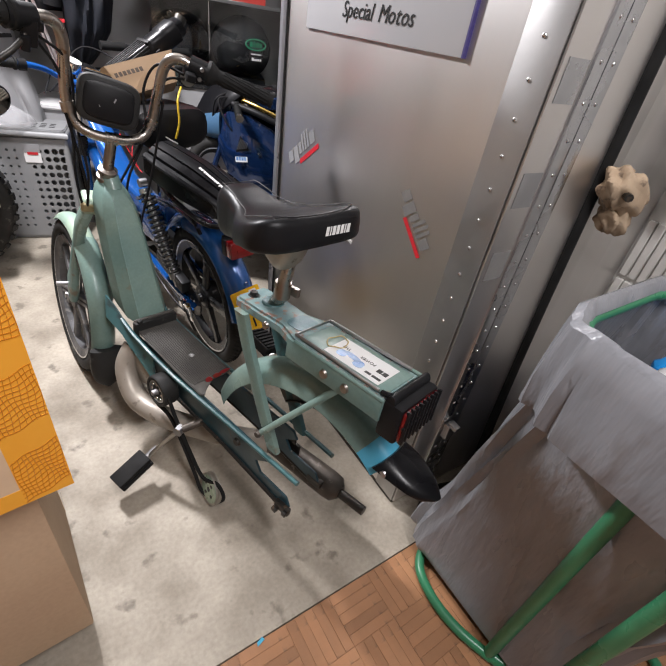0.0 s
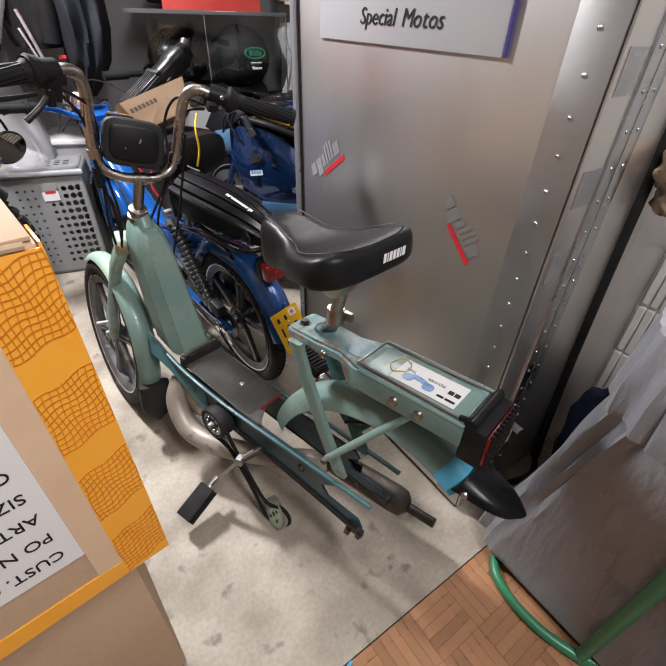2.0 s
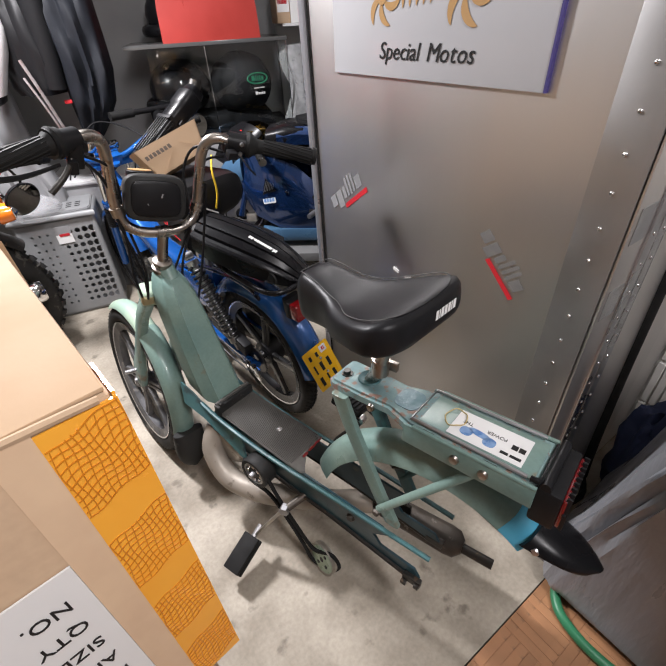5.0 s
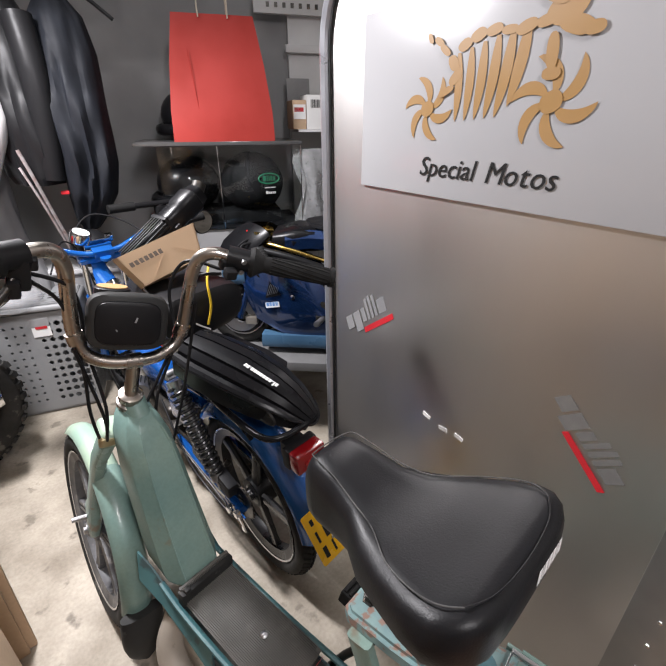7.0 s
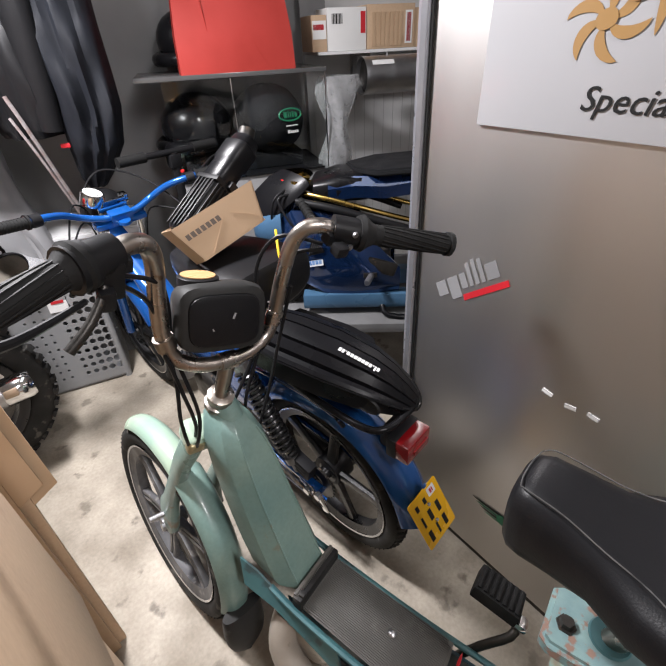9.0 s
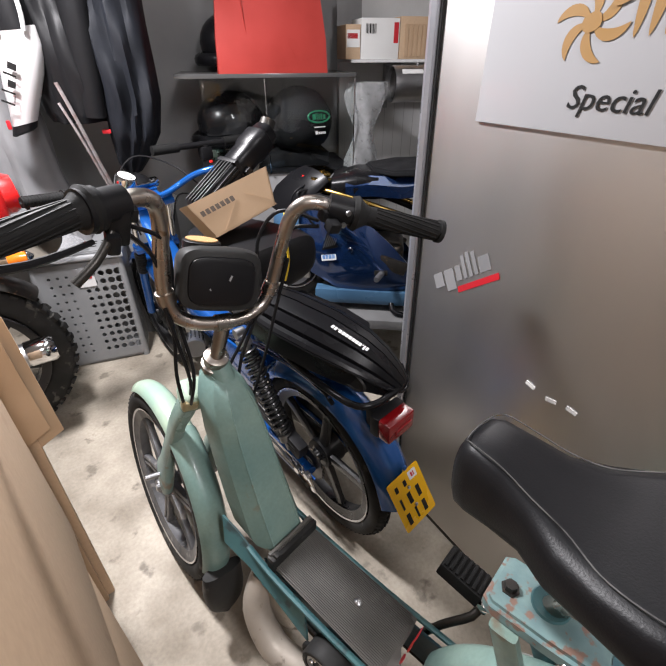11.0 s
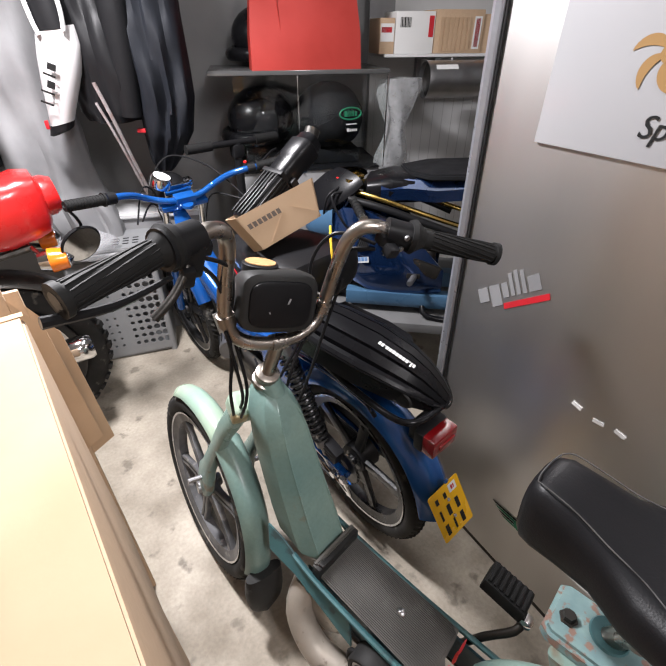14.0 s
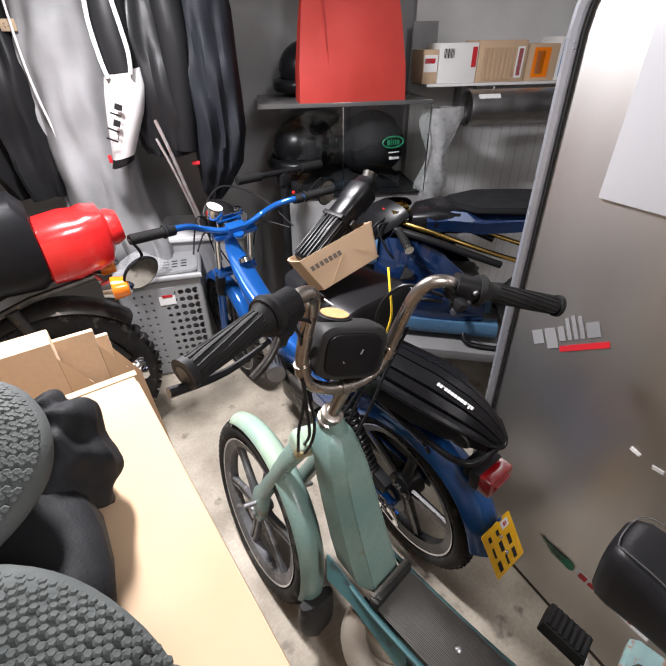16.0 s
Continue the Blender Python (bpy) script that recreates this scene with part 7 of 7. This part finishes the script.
cuff = part("lower_sleeve", rings([[c + Vector((hw * math.cos(a), 0.05 * math.sin(a) * k, 0.2 * hw * math.cos(a))) for a in [2 * math.pi * j / 20 for j in range(20)]] for c, hw, k in ((Vector((-0.94, -0.175, 1.305)), 0.063, 1.15), (Vector((-0.945, -0.178, 1.25)), 0.072, 1.2), (Vector((-0.965, -0.18, 1.17)), 0.066, 1.1), (Vector((-0.99, -0.18, 1.09)), 0.05, 0.95), (Vector((-1.008, -0.178, 1.035)), 0.04, 0.8))]), WHITELEATHER, g, "white leather lower sleeve with dark marks")
part("cuff", rings([[c + Vector((hw * math.cos(a), 0.045 * math.sin(a) * k, 0.3 * hw * math.cos(a))) for a in [2 * math.pi * j / 18 for j in range(18)]] for c, hw, k in ((Vector((-1.007, -0.178, 1.04)), 0.043, 0.85), (Vector((-1.018, -0.178, 1.01)), 0.042, 0.85), (Vector((-1.022, -0.178, 1.003)), 0.03, 0.6))]), LEATHER, cuff)
part("cuff_band", box(0.012, 0.01, 0.028, (-1.05, -0.205, 1.035), 0.003), LOGORED, cuff)
fr_ = frame_of((-0.995, -0.246, 1.095), (0.42, -0.06, 1), (-0.05, -1, 0))
part("sleeve_mark", bars([(0.006, 1.3)] + [(0.02, 0.08)] + [(0.006, 1.3)], 0.03, 0.004, fr_), INK, cuff)
part("sleeve_mark", bars([(0.022, 0.75), (0.006, 1.2), (0.02, 0.85)], 0.03, 0.013, fr_ @ pose(0.052, 0, 0.001)), INK, cuff)
part("other_sleeve", tube([(-0.77, -0.14, 1.58), (-0.755, -0.17, 1.40), (-0.765, -0.17, 1.20), (-0.78, -0.165, 1.05)], (0.05, 0.04), 16, 4), LEATHER, g)
g = thing("grey_overall", B, "grey rainproof overall hanging in folds", "overall")
part("body", cloth([(-1.17, 0.05, 1.70, 0.06, 0.05), (-1.17, 0.04, 1.60, 0.14, 0.10), (-1.18, 0.03, 1.40, 0.16, 0.13), (-1.19, 0.02, 1.10, 0.165, 0.14), (-1.18, 0.02, 0.80, 0.17, 0.14), (-1.14, 0.02, 0.60, 0.17, 0.13), (-1.13, 0.02, 0.52, 0.16, 0.12)], folds=8, depth=0.24, seed=2.0), GREYPVC, g)
part("white_piping", tube([(-1.27, -0.09, 1.55), (-1.265, -0.115, 1.30), (-1.23, -0.13, 1.05), (-1.20, -0.13, 0.80)], 0.004, 6, 5), WHITELEATHER, g)
part("pale_patch", box(0.05, 0.01, 0.035, (-1.29, -0.075, 1.44), 0.004), BEIGE, g)
hanger(g, -1.17, 0.05)
g = thing("black_jacket", B, "black leather jacket in a clear dust sleeve", "jacket")
part("body", cloth([(-1.42, 0.0, 1.70, 0.05, 0.05), (-1.43, -0.01, 1.58, 0.12, 0.09), (-1.43, -0.03, 1.30, 0.14, 0.12), (-1.42, -0.03, 1.0, 0.13, 0.12), (-1.40, -0.03, 0.88, 0.10, 0.10)], folds=7, depth=0.22, seed=3.0), LEATHER, g)
hanger(g, -1.42, 0.0)
g = thing("steel_cable", B, "thin twisted strap hanging beside the coats", "strap")
part("strand", join(tube([(-0.86, -0.22, 1.16), (-0.83, -0.22, 1.05), (-0.80, -0.20, 0.90), (-0.775, -0.18, 0.78)], 0.007, 8, 4, flat=0.4), tube([(-0.87, -0.22, 1.10), (-0.835, -0.225, 1.0), (-0.80, -0.21, 0.86), (-0.78, -0.19, 0.76)], 0.005, 8, 4, flat=0.4)), mat("reflective_strap", (0.35, 0.33, 0.33), (0.22, 0.16, 0.15), 0.25, 0.3, scale=40), g)
g = thing("storage_crate", B @ pose(-1.03, 0.08, 0), "white plastic storage crate on the floor", "crate")
part("tub", rings([[(x, y, z) for x, y in rounded(w, 0.30, 0.03, 4, 0.2, 0.12)] for z, w in ((0.0, 0.36), (0.56, 0.40), (0.60, 0.40))]), GREYPVC, g)
part("lid", plate(rounded(0.43, 0.33, 0.03, 4, 0.2, 0.12), 0.03, 0.008, pose(0, 0, 0.60)), WHITEPLASTIC, g)
g = thing("plastic_bag", pose(-0.06, 2.60, 0.535), "crumpled clear plastic bag on the basket lid", "bag")
secs = []
for k in range(9):
    t = k / 8
    secs.append([(0.10 * math.sin(math.pi * (0.2 + 0.75 * t)) * math.cos(a) * (1 + 0.2 * math.sin(4 * a + 5 * t)), 0.07 * math.sin(math.pi * (0.2 + 0.75 * t)) * math.sin(a) * (1 + 0.2 * math.sin(3 * a + 3 * t)), 0.13 * t) for a in [2 * math.pi * j / 22 for j in range(22)]])
part("film", rings(secs), CLEARBAG, g)

# ---------- kick scooter behind ----------
ks = thing("kick_scooter", B @ pose(-0.43, -0.10, 0, 0, 0, 30), "folded black kick scooter standing by the cabinet", "scooter")
part("steering_post", tube([(0, 0, 0.12), (0.015, 0.0, 0.93)], 0.018, 12), BLACKPLASTIC, ks)
part("handlebar", tube([(-0.20, 0, 0.935), (0.20, 0, 0.93)], 0.012, 10), BLACKPLASTIC, ks)
for sx in (-1, 1):
    part("grip", tube([(sx * 0.10, 0, 0.933), (sx * 0.205, 0, 0.933)], 0.018, 12), RUBBER, ks)
part("clamp", box(0.05, 0.04, 0.05, (0.013, 0, 0.90), 0.01), BLACKPLASTIC, ks)
part("deck", box(0.12, 0.5, 0.03, (0, -0.24, 0.09), 0.012), BLACKPLASTIC, ks)
for y in (0.03, -0.52):
    part("wheel", lathe([(0.0, -0.015), (0.08, -0.015), (0.09, 0.0), (0.08, 0.015), (0.0, 0.015)], 24, pose(0, y, 0.09)), RUBBER, ks)

# ---------- cartons in the foreground ----------
CM = pose(-0.054, 0.476, 0.566, -2.2, 0, 7.2)
big = thing("shipping_carton", CM, "large brown shipping carton bound with yellow printed tape", "carton")
CW, CD, CH = 0.52, 0.785, 0.469
part("body", span(-CW, 0, 0, CD, 0, CH, 0.006), CARD, big)
part("top_flap", span(-CW / 2 + 0.001, -0.003, 0.004, CD - 0.004, CH + 0.001, CH + 0.005, 0.001), CARDLIGHT, big)
part("top_flap", span(-CW + 0.003, -CW / 2 - 0.001, 0.004, CD - 0.004, CH + 0.001, CH + 0.005, 0.001), CARDLIGHT, big)
tp = part("edge_tape", span(-0.056, 0.0025, -0.0025, 0.0, 0.0, CH - 0.004), TAPEY, big, "yellow packing tape with a brown net print")
part("edge_tape", span(0.0, 0.0025, 0.0, 0.05, 0.0, CH), TAPEY, big)
part("edge_tape", span(-CW + 0.01, 0.001, CD - 0.010, CD + 0.0025, CH + 0.0055, CH + 0.0065), CLEARTAPE, big, "clear tape over the far top edge")
part("edge_tape", span(-CW + 0.01, -0.056, -0.0025, 0.0, 0.0, 0.03), TAPEY, big)
part("clear_tape", span(-0.085, -0.056, -0.002, 0.0, 0.03, CH), CLEARTAPE, big, "shiny clear tape")
lines = []
for k in range(4):
    z0 = 0.012 + 0.122 * k
    for i in range(11):
        lines.append(tube([(-0.055 + 0.0565 * j / 10, -0.003, z0 + 0.0078 * i + 0.018 * (j / 10 - 0.5) + 0.0022 * math.sin(j * 0.9 + 0.5 * i + k)) for j in range(11)], 0.0006, 4))
    for i in range(10):
        x = -0.0535 + 0.006 * i
        lines.append(tube([(x + 0.0016 * math.sin(j * 0.9 + i + 2 * k), -0.003, z0 + 0.0098 * j + 0.018 * ((x + 0.055) / 0.0565 - 0.5)) for j in range(9)], 0.0006, 4))
part("net_print", join(*lines), TAPELINE, tp)
lb = part("paper_label", span(-0.235, -0.085, -0.0045, -0.0025, 0.09, 0.335), PAPER, big, "white paper label with upside-down lines", m=pose(0, 0, 0))
UP = frame_of((-0.09, -0.0052, 0.10), (-1, 0, 0), (0, -1, 0))
for i, wds in enumerate(("CUST. O/NO.", "PO NO.", "ART.", "SIZE", "QTY", "NO.")):
    part("print", words(wds, 0.021, UP @ pose(0.010, -0.022 - 0.036 * i, 0)), INK, lb)
part("flap_tear", join(tube([(-0.30, 0.001, CH + 0.003), (-0.2, -0.002, CH + 0.002), (-0.1, 0.0, CH + 0.003), (-0.01, -0.001, CH)], 0.0035, 6, 4)), CARD, big)
LC = pose(-0.105, 0.51, 0, 0, 0, 4)
low = thing("lower_carton", LC, "plain brown carton on small black casters", "carton")
part("body", span(-0.55, 0, 0, 0.70, 0.05, 0.552, 0.005), CARD, low)
part("tape", span(-0.55, 0.001, 0.30, 0.36, 0.05, 0.554), CLEARTAPE, low)
for x, y in ((-0.05, 0.06), (-0.5, 0.06), (-0.05, 0.64), (-0.5, 0.64)):
    c = part("caster", lathe([(0.0, -0.011), (0.022, -0.011), (0.0245, 0.0), (0.022, 0.011), (0.0, 0.011)], 18, pose(x, y, 0.0245)), RUBBER, low)
    part("caster_fork", join(span(x - 0.016, x - 0.013, y - 0.012, y + 0.012, 0.02, 0.05), span(x + 0.013, x + 0.016, y - 0.012, y + 0.012, 0.02, 0.05)), STEEL, c)
# flattened cartons standing behind
for i, (x0, x1, y, z1, tilt, mt) in enumerate(((-0.85, -0.255, 1.33, 0.985, 3, CARD), (-0.62, -0.20, 1.40, 0.955, 5, CARD), (-0.60, -0.185, 1.43, 0.925, 6, CARD))):
    fc = thing("flat_carton", pose(x0, y, 0, -tilt, 0, 7 - 2 * i), "flattened brown cardboard box standing upright", "carton", "flattened cartons")
    part("panel", span(0, x1 - x0, 0, 0.014 if i else 0.06, 0.0, z1, 0.003), mt, fc)
    part("flap", rings([[(x1 - x0, 0, z1 - 0.4), (x1 - x0 + 0.004, 0.02, z1 - 0.4), (x1 - x0 + 0.004, 0.02, z1 - 0.06), (x1 - x0, 0, z1 - 0.03)], [(x1 - x0 + 0.05, 0.005, z1 - 0.38), (x1 - x0 + 0.05, 0.009, z1 - 0.38), (x1 - x0 + 0.035, 0.009, z1 - 0.10), (x1 - x0 + 0.035, 0.005, z1 - 0.10)]]), CARDLIGHT, fc)

# ---------- rucksack lying on the carton ----------
KM = pose(-0.30, 0.98, 1.022, 0, 0, 8)
pack = thing("rucksack", KM, "dark rucksack with grey mesh shoulder pads on the carton", "rucksack")


def lump(c, size, seed, power=2.4, amp=0.10, nu=40, nv=24):
    """A soft padded form with creases."""
    secs = []
    for k in range(nv + 1):
        b = -math.pi / 2 + math.pi * (0.04 + 0.92 * k / nv)
        ring = []
        for j in range(nu):
            a = 2 * math.pi * j / nu
            f = 1 + amp * noise.noise(Vector((1.7 * math.cos(a) + seed, 1.7 * math.sin(a), 2.2 * b))) + 0.4 * amp * math.sin(6 * a + 5 * b + seed)
            cx = math.copysign(abs(math.cos(a)) ** (2 / power), math.cos(a))
            cy = math.copysign(abs(math.sin(a)) ** (2 / power), math.sin(a))
            cb = max(math.cos(b), 0) ** (2 / power)
            ring.append((c[0] + size[0] * cx * cb * f, c[1] + size[1] * cy * cb * f, c[2] + size[2] * math.copysign(abs(math.sin(b)) ** (2 / power), math.sin(b)) * f))
        secs.append(ring)
    return rings(secs)


part("body", lump((-0.05, -0.02, 0.055), (0.15, 0.13, 0.055), 1.0, 2.8, 0.12), FABRIC, pack, "soft black cloth body")
part("top_pocket", lump((0.080, 0.092, 0.054), (0.048, 0.060, 0.054), 4.0, 2.5, 0.2, 64, 40), FABRIC, pack, "creased black cloth pocket")


def pad(path, width, thick):
    """A curved cushion of spacer mesh with hex dimples."""
    pts = smooth_path(path, 8)
    secs = []
    for i, q in enumerate(pts):
        d = (pts[min(i + 1, len(pts) - 1)] - pts[max(i - 1, 0)]).normalized()
        side = d.cross(Vector((0, 0, 1))).normalized()
        up = side.cross(d)
        k = math.sin(math.pi * min(max((i + 0.7) / len(pts), 0.04), 0.96)) ** 0.35
        secs.append([q + side * x * width * k + up * z * thick * k for x, z in superellipse(1, 1, 2.8, 22)])
    return rings(secs), pts


for n_, path in enumerate(([(-0.08, 0.095, 0.125), (0.010, 0.09, 0.142), (0.055, 0.055, 0.142), (0.058, 0.01, 0.127), (0.02, -0.02, 0.11)], [(-0.13, -0.060, 0.09), (-0.045, -0.066, 0.114), (0.03, -0.088, 0.118), (0.075, -0.138, 0.102), (0.098, -0.215, 0.07)])):
    pw = (0.040, 0.048)[n_]
    bm, pts = pad(path, pw, 0.018)
    pd = part("shoulder_pad", bm, MESHGREY, pack, "grey mesh shoulder pad")
    knit = []
    for i in range(2, len(pts) - 2):
        for s in range(3):
            q = pts[i].lerp(pts[i + 1], s / 3)
            d = (pts[i + 1] - pts[i - 1]).normalized()
            side = d.cross(Vector((0, 0, 1))).normalized()
            up = side.cross(d)
            for j in range(-6, 7):
                u = j / 7 + (0.07 if s % 2 else 0)
                c = q + side * pw * 0.92 * u + up * (0.0182 * (1 - abs(u) ** 2.8) ** (1 / 2.8))
                b = lathe([(0.0, 0.0012), (0.0018, 0.0014), (0.0030, 0.0)], 6, frame_of(c, up + side * u * 0.7, d))
                knit.append(b)
    tagged(part("mesh_knit", join(*knit), MESHGREY, pd, "grey knobbly spacer mesh"), kind="stuff")
part("strap", tube([(0.08, -0.21, 0.075), (0.075, -0.26, 0.03), (0.03, -0.30, 0.010)], 0.010, 8, 4, flat=0.25), FABRIC, pack)

# ---------- waste bag stand ----------
bin_ = thing("bag_stand", pose(0.76, 0.05, 0), "green tube stand holding a large grey waste bag", "waste bin")
part("upright", tube([(-0.115, -0.02, 0.012), (-0.15, -0.02, 0.45), (-0.18, -0.02, 0.83)], 0.0135, 12), TUBEGREEN, bin_, "green enamelled tube")
part("upright", tube([(-0.125, -0.125, 0.012), (-0.165, -0.125, 0.45), (-0.19, -0.125, 0.83)], 0.0135, 12), TUBEGREEN, bin_)
part("floor_hoop", tube([(-0.115, -0.03, 0.0135), (-0.145, 0.06, 0.0135), (-0.148, 0.15, 0.0135), (-0.12, 0.22, 0.0135), (-0.04, 0.25, 0.0135), (0.2, 0.25, 0.0135), (0.24, 0.2, 0.0135), (0.24, -0.25, 0.0135), (-0.10, -0.25, 0.0135), (-0.125, -0.13, 0.0135)], 0.0125, 12, 5), TUBEGREEN, bin_)
part("rim_hoop", tube([(x, y, 0.845) for x, y in rounded(0.385, 0.445, 0.10, 7, 0.01, -0.05)], 0.0105, 10, closed=True), TUBEGREEN, bin_)
part("joint_sleeve", tube([(-0.10, -0.055, 0.016), (-0.115, -0.02, 0.016)], 0.016, 12), TUBEGREEN, bin_)
secs = []


def bag_ring(z, w, d, cx, cy, wrinkle, seed):
    out = []
    base = rounded(w, d, min(w, d) * 0.22, 14, cx, cy)
    for j, (x, y) in enumerate(base):
        a = 2 * math.pi * j / len(base)
        f = 1.3 * wrinkle * (math.sin(9 * a + seed) + 0.8 * math.sin(14 * a + 2.1 * seed) + 0.5 * math.sin(23 * a - seed)) + 3.4 * wrinkle * noise.noise(Vector((5 * math.cos(a), 5 * math.sin(a), 2.5 * z + 2 * a)))
        out.append((x + (x - cx) * f, y + (y - cy) * f, z + 0.006 * math.sin(5 * a + seed) * (1 if z > 0.03 else 0)))
    return out


profile = [p for p in ((0.862, 0.395, 0.455, 0.01, -0.05, 0.004, 0), (0.80, 0.39, 0.45, 0.01, -0.045, 0.010, 0.3), (0.68, 0.38, 0.44, 0.025, -0.03, 0.018, 0.6), (0.55, 0.37, 0.44, 0.05, 0.0, 0.022, 0.9),
                                (0.40, 0.37, 0.44, 0.075, 0.03, 0.022, 1.2), (0.25, 0.39, 0.46, 0.09, 0.05, 0.020, 1.5), (0.12, 0.42, 0.50, 0.10, 0.065, 0.016, 1.8), (0.05, 0.43, 0.51, 0.10, 0.07, 0.012, 2.0), (0.022, 0.38, 0.46, 0.10, 0.065, 0.01, 2.1))]
for p, q in zip(profile, profile[1:] + [None]):
    for i in range(4 if q else 1):
        secs.append(bag_ring(*[u + (v - u) * i / 4 for u, v in zip(p, q or p)]))
bag = part("waste_bag", rings(secs, caps=False), BINBAG, bin_, "thin wrinkled grey bin liner")
part("bag_bottom", rings([secs[-1], [(0.10 + (x - 0.10) * 0.1, 0.065 + (y - 0.065) * 0.1, 0.02) for x, y, z in secs[-1]]], caps=False), BINBAG, bag)
sk = [bag_ring(z, w, d, 0.01, -0.05, wr, s_) for z, w, d, wr, s_ in ((0.85, 0.37, 0.43, 0.004, 0), (0.868, 0.385, 0.445, 0.003, 0), (0.872, 0.40, 0.46, 0.003, 0), (0.862, 0.42, 0.48, 0.004, 0), (0.82, 0.427, 0.487, 0.008, 0.2), (0.76, 0.43, 0.49, 0.013, 0.5), (0.715, 0.428, 0.488, 0.017, 0.9), (0.70, 0.426, 0.486, 0.018, 1.0))]
part("turned_over_rim", rings(sk, caps=False), BINBAG, bag, "bag rim turned down over the hoop")
part("blue_wrapper", lump((0.12, -0.02, 0.72), (0.12, 0.11, 0.06), 2.0, 2.2, 0.3), BRIGHTBLUE, bin_, "bright blue packaging in the bag")
part("white_wrapper", lump((0.05, 0.02, 0.70), (0.10, 0.10, 0.06), 6.0, 2.2, 0.3), WHITEPLASTIC, bin_)

# ---------- right of the metal box ----------
sl = thing("rubber_seal", pose(0.955, 0.445, 0), "thick black rubber cable running up the corner", "cable")
part("cord", tube([(0.10, -0.012, 0.012), (0.075, -0.005, 0.20), (0.04, 0.0, 0.55), (0.0, 0.0, 1.0), (-0.03, 0.0, 1.5)], 0.0145, 10, 4), RUBBER, sl)
part("floor_run", tube([(0.10, -0.012, 0.012), (0.02, -0.05, 0.012), (-0.12, -0.02, 0.012), (-0.20, -0.05, 0.012)], 0.009, 8, 4), RUBBER, sl)
dp = thing("door_panel", pose(1.027, 0.452, 0), "smooth grey metal panel beside the box", "panel")
part("sheet", span(0.0, 0.31, 0, 0.02, 0.0, 2.0, 0.003), ALU, dp)
pier = structure("wall_pier", span(1.342, 1.46, -2.2, 0.60, -0.12, 2.55), BLOCK, "white painted grooved block wall", "wall")
first = part("rib", box(0.012, 0.0205, 0.16, (0, 0, 0), 0.002, seg=1), BLOCK, pier, m=pose(1.337, 0.435, 0.085))
for r_ in range(5):
    for c_ in range(24):
        if r_ == 0 and c_ == 0:
            continue
        o = new("rib", first.data)
        o.parent = pier
        o.location = (0, -c_ * 0.0245, r_ * 0.172)
tool = thing("hanging_tool", pose(1.285, 0.385, 0), "grey telescopic shaft with black collars hanging on the wall", "tool")
part("shaft", tube([(0.0, 0, 0.93), (0.005, 0.015, 1.40)], 0.021, 14), STEEL, tool)
part("collar", tube([(0.0, 0, 0.955), (0.0, 0.001, 0.98)], 0.031, 14), BLACKPLASTIC, tool)
part("collar", tube([(0.001, 0.004, 1.05), (0.0015, 0.005, 1.095)], 0.028, 14), BLACKPLASTIC, tool)
part("tip", lathe([(0.0, 0.0), (0.012, 0.004), (0.016, 0.02), (0.016, 0.05)], 14, pose(0.0, 0, 0.885, 0, -90, 0)), BRIGHT, tool)
part("wall_hook", tube([(0.005, 0.012, 1.34), (0.057, 0.012, 1.34)], 0.008, 8), STEEL, tool)
gl = thing("work_glove", pose(1.00, 0.405, 0.955, 0, 26, 0), "worn beige fleece glove hung on the grey panel", "glove")
part("glove", lump((0, 0, 0), (0.085, 0.038, 0.040), 3.0, 2.2, 0.20), BEIGE, gl)
part("thumb", lump((0.035, 0.0, -0.045), (0.045, 0.03, 0.028), 5.0, 2.2, 0.25), BEIGE, gl)
part("peg", tube([(-0.06, -0.04, -0.02), (-0.02, 0.0, 0.0)], 0.008, 8), DARKSTEEL, gl)
nc = thing("navy_cloth", pose(1.12, 0.33, 0.0), "dark navy cloth slumped behind the waste bag", "cloth")
part("cloth", lump((0, 0, 0.17), (0.09, 0.08, 0.17), 7.0, 2.2, 0.3), NAVYCLOTH, nc)

# ---------- parquet fingers ----------
fing = box(0.1193, 0.0236, 0.006, (0, 0, 0), 0.0005, seg=1)
f0 = part("parquet_finger", fing, WOOD, floor_wood, m=pose(0, 0, -0.0035))
f0.location = (0.06, 0.31, 0)
n_ = 0
for bx_ in range(9):
    for by_ in range(6):
        for k in range(5):
            x, y = -0.1 + 0.12 * bx_, 0.322 - 0.12 * (by_ + 1)
            if (bx_ + by_) % 2 == 0:
                px, py, a = x + 0.06, y + 0.012 + 0.024 * k, 0
            else:
                px, py, a = x + 0.012 + 0.024 * k, y + 0.06, 90
            if n_ == 0:
                f0.matrix_basis = pose(px, py, 0, 0, 0, a)
            else:
                o = new("parquet_finger", f0.data)
                o.parent = floor_wood
                o.matrix_basis = pose(px, py, random.uniform(-0.0006, 0.0004), 0, 0, a)
            n_ += 1
chip = solid("blue_chip", plate([(0, 0), (0.02, 0.006), (0.016, 0.013), (0.002, 0.008)], 0.002), SKYBLUE, pose(0.186, 0.312, 0.0), "small flake of blue paint on the floor", "paint flake")
